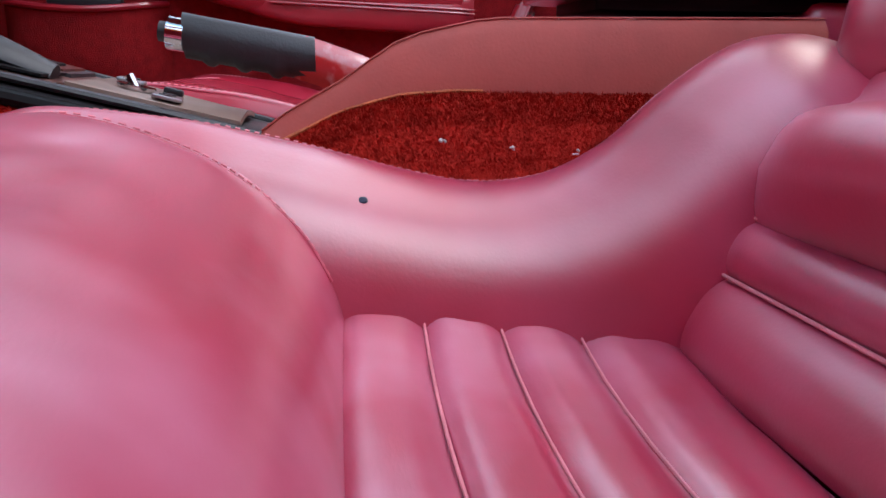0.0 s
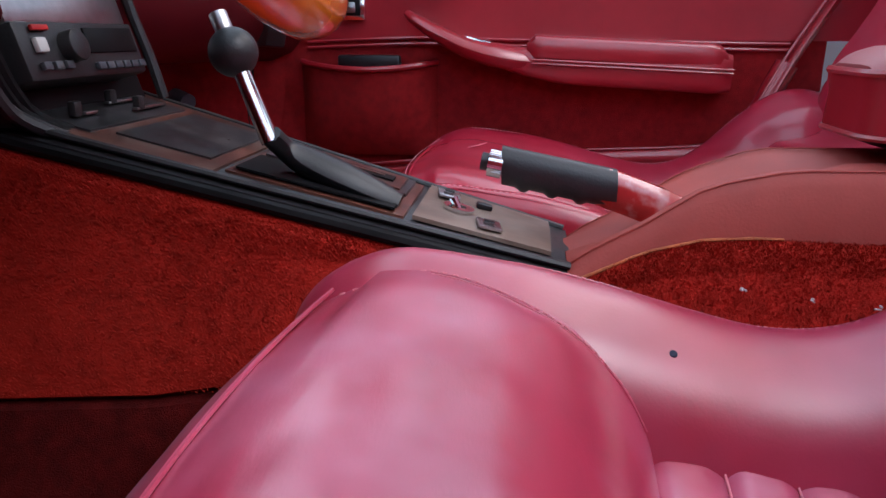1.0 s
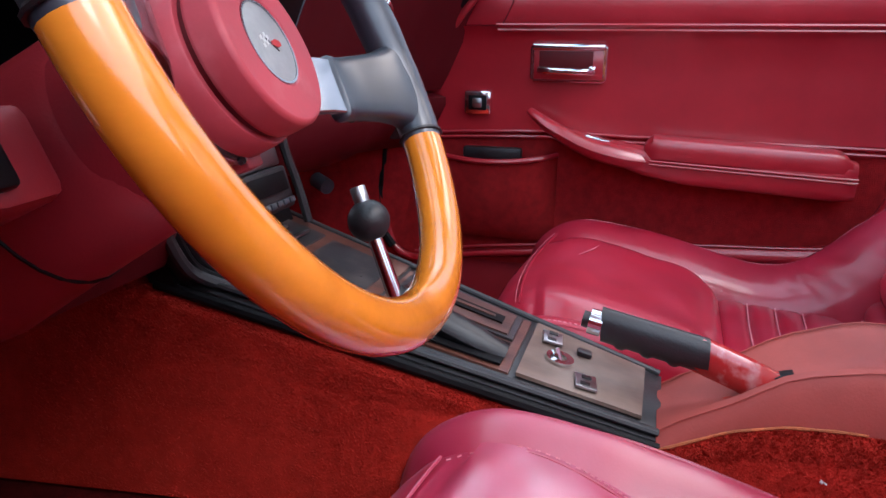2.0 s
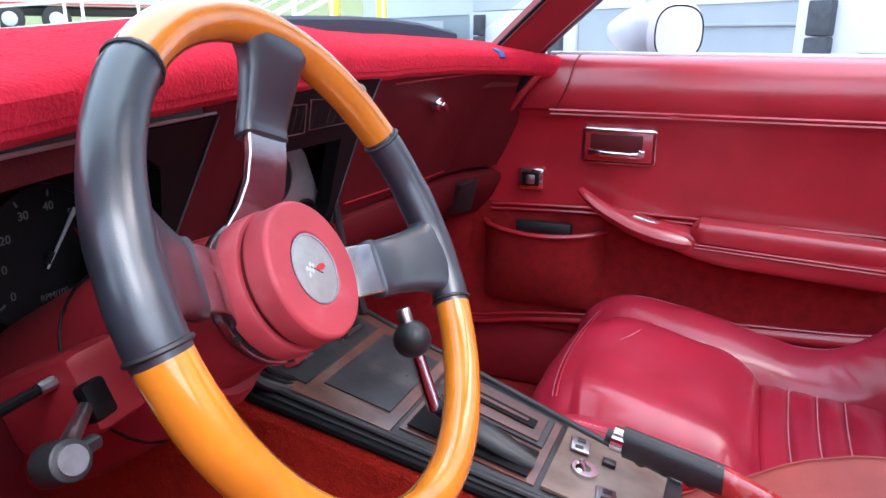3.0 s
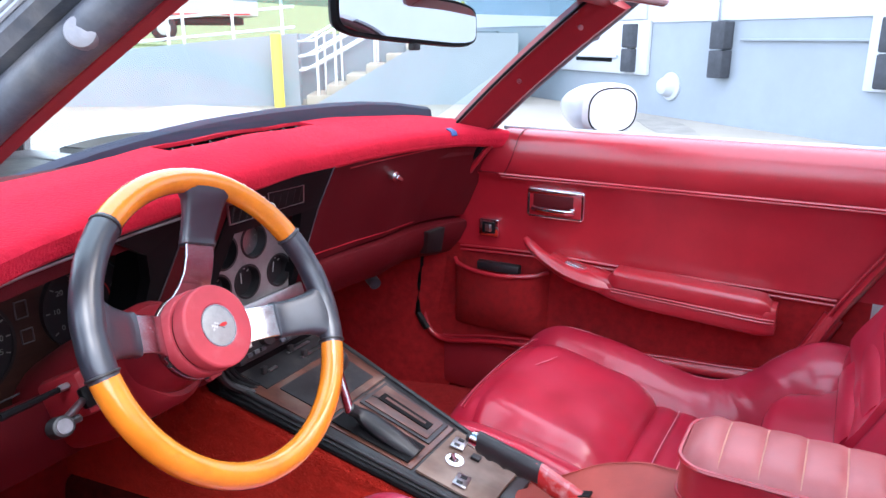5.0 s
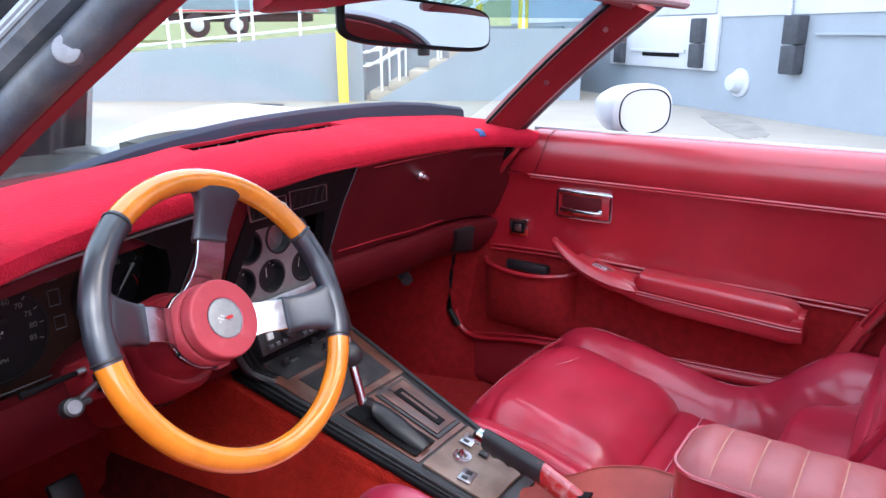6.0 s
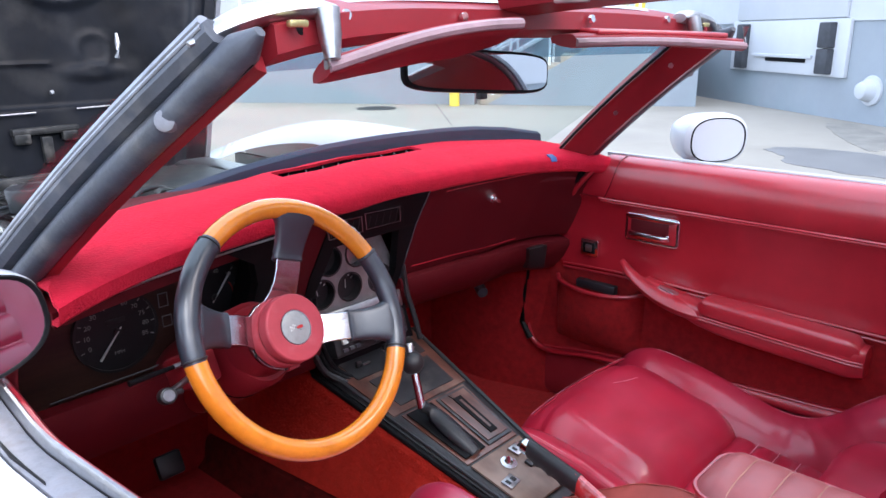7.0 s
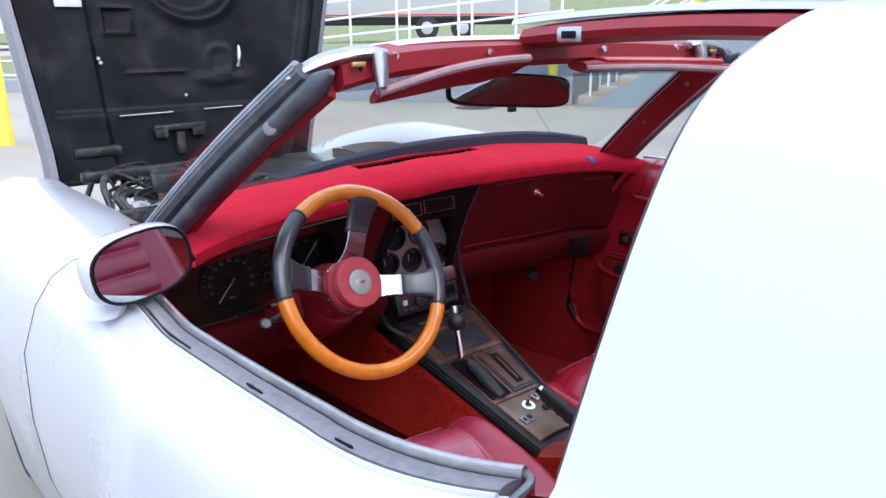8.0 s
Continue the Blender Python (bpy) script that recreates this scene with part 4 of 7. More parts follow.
rows = [[Vector((0.01 + x, y, z)) for x, z in door_prof(y)] for y in ys]
part("outer_skin", slab(rows, (-0.006, 0, -0.004)), WHITE, door_r, "glossy white door skin")


def front(z):
    """The panel's front end slopes forward towards the floor, then drops nearly straight."""
    return interp(z, [0.33, 0.345, 0.37, 0.40, 0.51, 0.58, 0.63, 0.66, 0.76, 0.865, 0.89], [0.50, 0.535, 0.575, 0.588, 0.584, 0.572, 0.553, 0.543, 0.470, 0.380, 0.36])


def door_sheet(prof, y1, thick=0.012, n=14):
    rows = []
    for i in range(n + 1):
        k = i / n
        rows.append([Vector((x, (1 - k) * front(z) + k * y1, z)) for x, z in prof])
    return slab(rows, (thick, 0, 0))


rows = []
for i in range(41):
    k = i / 40
    b = min(1, 0.3 + 8 * k)
    rows.append([Vector((x + max(0, 0.642 - x) * (1 - b), (1 - k) * front(z) - 0.56 * k, z)) for x, z in ((0.668, 0.886), (0.649, 0.884), (0.632, 0.875), (0.622, 0.857), (0.618, 0.83), (0.621, 0.80), (0.627, 0.788), (0.638, 0.784))])
part("upper_pad", slab(rows, (0.012, 0, 0)), VINYL, door_r, "padded red vinyl door top")
part("pad_seam", tube(smooth_path([(0.660, 0.318, 0.886), (0.6485, 0.319, 0.8845), (0.6315, 0.322, 0.875), (0.6215, 0.326, 0.857), (0.6175, 0.333, 0.83), (0.6205, 0.347, 0.80), (0.6265, 0.356, 0.787)], 3), 0.0010, 6), DASH_VINYL, door_r, "dark seam across the door top")
part("panel", door_sheet(((0.630, 0.786), (0.640, 0.776), (0.648, 0.758), (0.655, 0.70), (0.660, 0.63), (0.661, 0.597)), -0.56), VINYL, door_r, "smooth red vinyl door panel")
part("lower_carpet", door_sheet(((0.662, 0.60), (0.663, 0.55), (0.660, 0.48), (0.655, 0.40), (0.652, 0.37), (0.650, 0.345)), -0.40), CARPET_DARK, door_r, "orange red carpet on the lower door")
part("chrome_strip", box((0.676, -0.09, 0.886), (0.012, 0.94, 0.010), 0.003), WHITE, door_r, "white painted window sill")


def on_door(y, z, d=0.0):
    x = interp(z, [0.34, 0.48, 0.55, 0.61, 0.70, 0.76, 0.776, 0.787], [0.650, 0.660, 0.663, 0.661, 0.655, 0.648, 0.640, 0.618])
    return Vector((x - d, y, z))


# piping and stitching
for z0, z1, d in ((0.788, 0.788, 0.006), (0.779, 0.779, 0.010)):
    part("piping", tube([on_door(0.362 - i * 0.0895, z0, d) for i in range(11)], 0.0030, 6), VINYL, door_r)
for dz in (0.0, -0.010):
    pts = [on_door(y, z + dz, 0.002) for y, z in ((0.485, 0.592), (0.40, 0.596), (0.27, 0.600), (0.12, 0.597), (-0.10, 0.595), (-0.34, 0.592))]
    part("piping", tube(smooth_path(pts, 4), 0.003, 6), VINYL, door_r)
roll = [Vector((on_door(0, z).x - 0.002, front(z) - 0.006, z)) for z in (0.86, 0.80, 0.72, 0.64, 0.56, 0.50, 0.44, 0.40)]
roll += [on_door(y, z, 0.003) for y, z in ((0.572, 0.362), (0.545, 0.342), (0.50, 0.340), (0.40, 0.358), (0.25, 0.374), (0.10, 0.386), (-0.02, 0.395), (-0.15, 0.401), (-0.225, 0.408), (-0.268, 0.425), (-0.300, 0.475), (-0.340, 0.560))]
path = smooth_path(roll, 5)
part("edge_roll", tube(path, [0.007 + 0.012 * ease(i, 52, 80) for i in range(len(path))], 10, flat=1.0), VINYL, door_r, "rolled red vinyl edge of the door panel")
part("piping", tube([p + Vector((-0.010, 0, 0.017)) for p in path[48:]], 0.0022, 6), VINYL, door_r)
pts = [on_door(y, z, 0.006) for y, z in ((-0.262, 0.425), (-0.30, 0.475), (-0.345, 0.565), (-0.395, 0.655), (-0.46, 0.765))]
part("rear_moulding", tube(smooth_path(pts, 5), 0.018, 8, flat=0.5), VINYL, door_r, "padded red vinyl rear edge")
part("piping", tube(smooth_path([p + Vector((-0.010, 0.012, 0.006)) for p in pts], 5), 0.003, 6), VINYL, door_r)
ba = thing("seat_belt_anchor", "pale metal seat belt anchor beside the passenger seat", "seat belt", (0.635, -0.33, 0.36))
part("strap", slab([[Vector((0.632 + 0.004 * k, -0.335 - 0.10 * k + a, 0.30 + 0.19 * k)) for a in (-0.018, 0.018)] for k in (0, 0.5, 1)], (0.003, 0, 0)), RUBBER, ba, "grey woven strap")
part("tongue", box((0.632, -0.322, 0.480), (0.006, 0.022, 0.012), 0.002, Euler((0.5, 0, 0)).to_matrix()), CHROME, ba, "pale metal tongue")
part("door_seal", tube([Vector((on_door(0, z).x - 0.012, front(z) + 0.012, z)) for z in (0.85, 0.78, 0.72, 0.64, 0.56, 0.48, 0.40, 0.36)], 0.009, 8), GLOSS_BLACK, door_r, "black rubber seal at the door's front edge")
# map pocket
rows = []
for i in range(13):
    k = i / 12
    y = 0.495 - 0.245 * k
    b = math.sin(math.pi * k) ** 0.4
    rows.append([Vector((0.655 - 0.045 * b * g, y, z)) for z, g in ((0.395, 0.3), (0.42, 0.75), (0.48, 0.95), (0.53, 1.0), (0.556 - 0.012 * math.sin(math.pi * k), 1.0), (0.557 - 0.012 * math.sin(math.pi * k), 0.75))])
part("map_pocket", slab(rows, (0.006, 0, 0)), CARPET_DARK, door_r, "sagging carpet map pocket")
pts = [Vector((0.652 - 0.045 * math.sin(math.pi * i / 12) ** 0.4, 0.495 - 0.245 * i / 12, 0.559 - 0.012 * math.sin(math.pi * i / 12))) for i in range(13)]
part("pocket_binding", tube(pts, 0.005, 8), VINYL, door_r)
part("pocket_lining", box((0.634, 0.368, 0.560), (0.020, 0.11, 0.022), 0.004), BOOT, door_r, "dark cloth in the pocket")

# armrest with its pull
pts = [(0.632, 0.300, 0.640), (0.622, 0.282, 0.628), (0.612, 0.245, 0.607), (0.610, 0.19, 0.582), (0.614, 0.12, 0.566), (0.624, 0.05, 0.560)]
part("door_pull", tube(smooth_path(pts, 5), [(0.008 + 0.016 * min(1, i / 18)) * (1 if i < 20 else 0.3 + 0.7 * math.sqrt(max(0, (25 - i) / 5.5))) for i in range(26)], 10, flat=0.8), VINYL, door_r, "curved red door pull")
rows = []
for i in range(29):
    k = i / 28
    y = 0.240 - 0.480 * k
    h = interp(k, [0, 0.25, 0.4, 0.94, 1], [0.010, 0.022, 0.028, 0.034, 0.031])
    z = interp(k, [0, 0.15, 0.3, 0.45, 1], [0.600, 0.578, 0.561, 0.553, 0.545])
    out = interp(k, [0, 0.12, 0.3, 0.93, 0.98, 1], [0.628, 0.612, 0.598, 0.594, 0.597, 0.608])
    ring = []
    for a in range(20):
        c, q = math.cos(2 * math.pi * a / 20), math.sin(2 * math.pi * a / 20)
        c, q = math.copysign(abs(c) ** 0.45, c), math.copysign(abs(q) ** 0.6, q)
        ring.append(Vector(((0.662 + out) / 2 + c * (0.662 - out) / 2, y, z + h * q)))
    rows.append(ring)
part("armrest_base", loft(rows, True, True), VINYL, door_r, "rounded red vinyl armrest")
rows = []
for i in range(25):
    k = i / 24
    y = 0.095 - 0.325 * k
    e = min(1, (k / 0.04), ((1 - k) / 0.05)) ** 0.5 if 0 < k < 1 else 0.3
    ring = []
    for a in range(20):
        c, q = math.cos(2 * math.pi * a / 20), math.sin(2 * math.pi * a / 20)
        c, q = math.copysign(abs(c) ** 0.4, c), math.copysign(abs(q) ** 0.5, q)
        ring.append(Vector((0.626 + c * 0.032 * (0.6 + 0.4 * e), y, 0.585 - 0.014 * k + 0.022 * q * e)))
    rows.append(ring)
part("armrest_pad", loft(rows, True, True), VINYL, door_r, "padded red armrest top")
for dz in (0.0, -0.006):
    part("piping", tube([(0.5935 + 0.006 * max(0, i - 11), 0.085 - 0.027 * i, 0.566 - 0.0012 * i + dz) for i in range(13)], 0.0022, 6), VINYL, door_r)
part("pull_cup", box((0.628, 0.165, 0.592), (0.022, 0.07, 0.008), 0.003, Euler((radians(14), 0, 0)).to_matrix()), CHROME, door_r, "chrome finger cup")

# inner handle
HY, HZ = 0.238, 0.7235
h = part("handle_bezel", prism([(0.655, HY + y, HZ + z) for y, z in ((-0.068, -0.028), (-0.062, -0.034), (0.062, -0.034), (0.068, -0.028), (0.068, 0.028), (0.062, 0.034), (-0.062, 0.034), (-0.068, 0.028))], (-0.009, 0, 0), bevel=0.0025), CHROME, door_r, "chrome door handle surround", smooth=False)
part("recess", box((0.6455, HY, HZ - 0.001), (0.003, 0.122, 0.054), 0.003), VINYL, h)
# dark plate that paints the shadow in the recess's upper half
part("pocket", box((0.6435, HY + 0.004, HZ + 0.006), (0.002, 0.095, 0.030), 0.001), DASH_VINYL, h)
part("lever", tube(smooth_path([(0.642, HY + 0.052, HZ - 0.012), (0.634, HY + 0.03, HZ - 0.013), (0.634, HY - 0.025, HZ - 0.014), (0.641, HY - 0.046, HZ - 0.013)], 4), 0.0052, 8, flat=1.3), CHROME, h, "chrome release lever")
part("bezel_top", box((0.6425, HY, HZ + 0.028), (0.007, 0.128, 0.011), 0.003), CHROME, h)
part("lever_stop", box((0.640, HY - 0.043, HZ - 0.011), (0.008, 0.012, 0.014), 0.002), CHROME, h)
SY, SZ = 0.402, 0.650
sw = part("switch_plate", box((0.653, SY, SZ), (0.014, 0.050, 0.043), 0.003), CHROME, door_r, "chrome window switch plate")
part("switch_recess", box((0.6455, SY, SZ), (0.003, 0.034, 0.027), 0.001), GLOSS_BLACK, sw)
part("switch", box((0.6435, SY, SZ), (0.006, 0.018, 0.018), 0.003), DULL_METAL, sw)
part("switch_mark", box((0.640, SY, SZ), (0.002, 0.012, 0.004), 0.0005), DULL_METAL, sw)

# ---- seats ----
SEAT_Y = (0.300, 0.296, 0.270, 0.20, 0.10, 0.03, -0.05, -0.106, -0.16, -0.205, -0.25, -0.30, -0.35, -0.40, -0.44, -0.47)
SEAT_Z = (0.20, 0.31, 0.395, 0.437, 0.430, 0.416, 0.394, 0.383, 0.388, 0.410, 0.449, 0.481, 0.490, 0.480, 0.455, 0.41)


# section of a hip bolster: towards the seat's middle, and height over the crest
SECTION = [(p.x, p.y) for p in smooth_path([Vector((x, y, 0)) for x, y in ((-0.046, -0.19), (-0.052, -0.10), (-0.052, -0.03), (-0.046, -0.010), (-0.036, -0.001), (-0.018, -0.003), (0.006, -0.014), (0.030, -0.030), (0.048, -0.054), (0.058, -0.083), (0.066, -0.12), (0.070, -0.19))], 3)]


def seat(cx, dz, label, drop, rise, leather, worn, lift=0.0, shift=0.0):
    """A bucket seat: two hip bolsters that sweep up to the back, a front pad, pleated inserts and a padded upper back."""
    root = thing("bucket_seat", label, "seat", (cx, -0.1, 0.20), "bucket seats")
    crest = smooth_path([Vector((0, y, z + dz + rise * min(1, max(0, (-0.15 - y) / 0.18)))) for y, z in zip(SEAT_Y, SEAT_Z)], 10)
    for s in (-1, 1):
        low = drop if s * cx > 0 else 0.0
        rings, seam = [], []
        for i, p in enumerate(crest):
            d = (crest[min(i + 1, len(crest) - 1)] - crest[max(i - 1, 0)]).normalized()
            up = Vector((0, d.z, -d.y))
            if up.dot(Vector((0, 0.5, 1))) < 0:
                up = -up
            dipped = math.exp(-((p.y + 0.19) / 0.07) ** 2)
            ring = []
            for lat, h in SECTION:
                fold = dipped * 0.0016 * math.sin(p.y * 210 + lat * 90 + 3 * noise.noise(Vector((p.y * 18, lat * 20, 5)))) * max(0, 1 + h * 12) * min(1, max(0, (lat + 0.03) * 40)) * (1 if cx > 0 else 0.2)
                fold += 0.0022 * noise.noise(Vector((lat * 30 + cx * 9, p.y * 12, h * 20)))
                ring.append(Vector((cx + s * (0.218 - lat), p.y, p.z - low)) + up * (h + fold))
            rings.append(ring)
            seam.append(Vector((cx + s * 0.258, p.y, p.z - low)) + up * -0.0035)
        b = part("side_bolster", loft(rings, True, True), leather, root, "glossy red leather side bolster")
        if s < 0 and cx < 0:
            continue
        part("seam", tube(seam[20:140], 0.0013, 5), leather, b)
        part("stitching", stitches([p + Vector((-s * 0.006, 0, 0.0026)) for p in seam[20:140:3]], 0.0055, 0.0034, 0.0007), THREAD, b)
    # front pad
    prof = ((-0.012, 0.285), (-0.006, 0.315), (0.008, 0.345), (0.035, 0.378), (0.075, 0.405), (0.125, 0.424), (0.175, 0.432), (0.215, 0.426), (0.25, 0.405), (0.276, 0.365), (0.290, 0.31), (0.294, 0.24), (0.288, 0.19))
    prof = tuple((y - shift * min(1, max(0, 1 - (y + 0.012) / 0.14)), z + lift * min(1, max(0, 1 - (y + 0.012) / 0.09))) for y, z in prof)
    rows = []
    for y, z in [(p.y, p.z) for p in smooth_path([Vector((0, a, b)) for a, b in prof], 6)]:
        row = []
        for j in range(33):
            k = -1 + j / 16
            wrinkle = 0.0016 * noise.noise(Vector((cx * 7 + k * 3.0, y * 22, 0.3))) + 0.0016 * noise.noise(Vector((cx * 5 + k * 1.4, y * 9, 2.0)))
            wrinkle += 0.0009 * noise.noise(Vector((k * 5 + y * 20, y * 60, cx)))
            row.append(Vector((cx + 0.196 * k, y + 0.016 * (1 - k * k) * (1 if y > 0.1 else 0.3), z + dz + 0.010 * k * k * (y < 0.2) - 0.03 * max(0, abs(k) - 0.85) - (0.036 * (max(0, abs(k) - 0.6) / 0.4) ** 2 if cx > 0 else 0.0) + wrinkle)))
        rows.append(row)
    pad = part("front_pad", slab(rows, (0, 0, -0.02)), worn, root, "worn shiny red leather front pad")
    for s in (-1, 1):
        low = drop if s * cx > 0 else 0.0
        py, pz = [p[0] for p in prof[:9]], [p[1] for p in prof[:9]]
        hs = sorted(SECTION)
        arc = []
        for x, y in ((0.160, 0.0 - shift), (0.170, 0.02 - shift * 0.8), (0.181, 0.06), (0.188, 0.11), (0.191, 0.16), (0.188, 0.20), (0.178, 0.228)):
            za = interp(y, py, pz) + 0.010 * (x / 0.196) ** 2 * (y < 0.2) - 0.03 * max(0, x / 0.196 - 0.85)
            zb = interp(-y, [-v for v in SEAT_Y[2:9]], SEAT_Z[2:9]) - low + interp(0.218 - x, [p[0] for p in hs if p[1] > -0.09 and p[0] > -0.04], [p[1] for p in hs if p[1] > -0.09 and p[0] > -0.04])
            arc.append(Vector((cx + s * x, y, max(za, zb) + dz + 0.0006)))
        if cx > 0 or s < 0:
            continue
        part("seam", tube(smooth_path(arc, 5), 0.0017, 6), leather, pad)
        part("stitching", stitches([p + Vector((s * 0.004, 0, 0.0022)) for p in smooth_path(arc, 3)], 0.006, 0.004, 0.0007), THREAD, pad)
    arc = [Vector((cx + 0.178 * k, 0.228 + 0.016 * (1 - k * k), 0.423 + dz + 0.003 * k * k)) for k in [-1 + i / 10 for i in range(21)]]
    part("seam", tube(arc, 0.0017, 6), leather, pad)
    if cx > 0:
        part("stitching", stitches([p + Vector((0, 0.005, 0.0012)) for p in arc[::2]], 0.006, 0.004, 0.0006), THREAD, pad)
    # cushion insert: four wide, flat pleats with fine piping
    cross = [-1, -0.97, -0.9, -0.8, -0.6, -0.4, -0.2, 0, 0.2, 0.4, 0.6, 0.8, 0.9, 0.97, 1]
    cush = lambda y: 0.300 + lift + (0.135 - lift * 2) * y + dz
    cuts = (-0.004 - shift, -0.057 - shift * 0.8, -0.108 - shift * 0.6, -0.162 - shift * 0.3, -0.238)
    for i in range(4):
        y0, y1 = cuts[i], cuts[i + 1]
        rows = []
        for j in range(15):
            k = j / 14
            y = y0 + (y1 - y0) * k
            h = 0.011 * (1 - abs(2 * k - 1) ** 3.2)
            rows.append([Vector((cx + 0.184 * q, y + 0.004 * math.cos(q * 2), cush(y) + h * (1 - abs(q) ** 9) + (0.014 - lift * 0.2) * abs(q) ** 3 * (abs(q) < 0.96) - 0.010 * (abs(q) > 0.96) + 0.0022 * noise.noise(Vector((q * 5, y * 45, cx))) + 0.0008 * noise.noise(Vector((q * 16, y * 120, cx))))) for q in cross])
        pl = part("pleat", slab(rows, (0, 0, -0.03)), worn, root)
        if i < 3:
            part("piping", tube([(cx + 0.176 * q, y1 + 0.004 * math.cos(q * 2), cush(y1) + 0.0022 + (0.014 - lift * 0.2) * abs(q) ** 3) for q in cross[1:-1]], 0.0010, 6), THREAD, pl, "fine pale piping")
    # backrest: two pleats, then a padded lumbar panel that spreads over the hip bolsters
    bu = Vector((0, -0.50, 0.866)).normalized()
    bn = Vector((0, bu.z, -bu.y))
    o = Vector((cx, -0.232, 0.272 + dz))
    bu2 = Vector((0, -0.43, 0.903)).normalized()

    def back_at(l):
        """The back's line rises more steeply above the lumbar pad."""
        return o + bu * min(l, 0.25) + bu2 * max(0, l - 0.25)

    cuts = (0.0, 0.064, 0.107)
    for i in range(2):
        rows = []
        for j in range(13):
            k = j / 12
            rows.append([o + bu * (cuts[i] + (cuts[i + 1] - cuts[i]) * k) + bn * (0.002 + 0.014 * (1 - abs(2 * k - 1) ** 2.6) * (1 - abs(q) ** 9) + 0.001 * noise.noise(Vector((q * 5, k * 2, i + cx)))) + Vector((0.180 * q, 0, 0)) for q in cross])
        pl = part("pleat", slab(rows, -bn * 0.03), leather, root)
        part("piping", tube([o + bu * cuts[i + 1] + bn * 0.006 + Vector((0.174 * q, 0, 0)) for q in cross[1:-1]], 0.0014, 6), THREAD, pl, "fine pale piping")
    rows = []
    for j in range(41):
        l = 0.100 + 0.64 * (j / 40) ** 1.25
        hw = interp(l, [0.10, 0.19, 0.225, 0.26, 0.6], [0.176, 0.180, 0.190, 0.200, 0.19])
        bulge = interp(l, [0.10, 0.112, 0.13, 0.16, 0.20, 0.25, 0.55, 0.70, 0.74], [0.0, 0.026, 0.040, 0.046, 0.036, -0.01, -0.02, -0.02, -0.05])
        back = interp(l, [0.10, 0.14, 0.17, 0.20, 0.24, 0.30, 0.6], [0.0, 0.016, 0.012, -0.02, -0.03, 0.01, 0.0])
        crease = 0.008 * math.exp(-((l - 0.165 - 0.02 * math.sin(j)) / 0.008) ** 2)
        row = []
        for q in [-1 + m / 12 for m in range(25)]:
            f = 1 - abs(q) ** 3.5
            row.append(back_at(l) + bn * (back + bulge * f - crease * max(0, abs(q) - 0.55) * 2.2 * f + 0.004 * noise.noise(Vector((q * 3 + cx, l * 16, 4.0)))) + Vector((hw * q, 0, 0)))
        rows.append(row)
    up = part("upper_back", slab(rows, -bn * 0.05), leather, root, "padded glossy red leather upper back")
    for i in range(7):
        l0, l1 = 0.24 + i * 0.062, 0.24 + (i + 1) * 0.062
        rows = [[back_at(l0 + (l1 - l0) * j / 8) + bn * (-0.012 + 0.012 * math.sin(math.pi * j / 8) ** 0.5) + Vector((0.14 * q, 0, 0)) for q in cross] for j in range(9)]
        part("pleat", slab(rows, -bn * 0.03), leather, up)
        part("piping", tube([back_at(l1) - bn * 0.010 + Vector((0.136 * q, 0, 0)) for q in (-1, 0, 1)], 0.0018, 6), THREAD, up, "fine pale piping")
    for w in (-1, 1):
        rings = []
        for l, r in ((0.215, 0.012), (0.222, 0.030), (0.24, 0.046), (0.28, 0.056), (0.36, 0.056), (0.55, 0.054), (0.68, 0.045), (0.735, 0.02)):
            c = back_at(l) + Vector((w * 0.205, 0, 0)) + bn * -0.062
            rings.append([c + r * (0.85 * math.cos(a) * Vector((1, 0, 0)) + 1.1 * math.sin(a) * bn) for a in [2 * math.pi * k / 18 for k in range(18)]])
        part("back_bolster", loft(rings, True, True), leather, root, "glossy red leather back bolster")
    part("back_shell", slab([[back_at(l) - bn * 0.085 + Vector((0.225 * q, 0, 0)) for q in (-1, -0.5, 0, 0.5, 1)] for l in (-0.02, 0.2, 0.25, 0.4, 0.73)], -bn * 0.05), VINYL, root)
    part("base", box((cx, 0.0, 0.205 + dz * 0.5), (0.44, 0.50, 0.08), 0.02), VINYL, root)
    return root


seat_l = seat(-0.345, 0.0, "worn red leather driver's bucket seat with pleated insert", 0.026, 0.0, LEATHER, LEATHER_PINK)
seat_r = seat(0.365, 0.012, "red leather passenger bucket seat with pleated insert", 0.0, 0.02, LEATHER_DEEP, LEATHER_DEEP, 0.032, 0.040)
part("ink_spot", disc((-0.146, -0.022, 0.3800), (-0.45, 0.1, 0.9), 0.0034, 0.004, 12, bevel=0.001), NAVY, seat_l, "small dark blue spot on the leather")
part("scuff", tube([(0.40, 0.175, 0.4475), (0.43, 0.160, 0.4475), (0.46, 0.150, 0.447)], [0.0004, 0.001, 0.0004], 5), THREAD, seat_r, "fine pale scratch")

# ---- tunnel and centre console ----
CL = lambda y: -0.054 - 0.082 * (y - 0.05)
CR = lambda y: 0.084 + 0.195 * (y - 0.05)
CZ = lambda y: 0.407 + 0.252 * (y - 0.05)

ty = [-0.55, -0.40, -0.30, -0.20, -0.15, -0.10, -0.06, -0.02, 0.02, 0.06, 0.12, 0.2, 0.3, 0.4, 0.5, 0.6, 0.75, 0.93]


def tunnel_top(y):
    return interp(y, [-0.6, -0.19, -0.10, -0.055, -0.01, 0.044, 0.06], [0.44, 0.444, 0.446, 0.443, 0.431, 0.404, 0.398]) if y < 0.06 else CZ(y) - 0.012


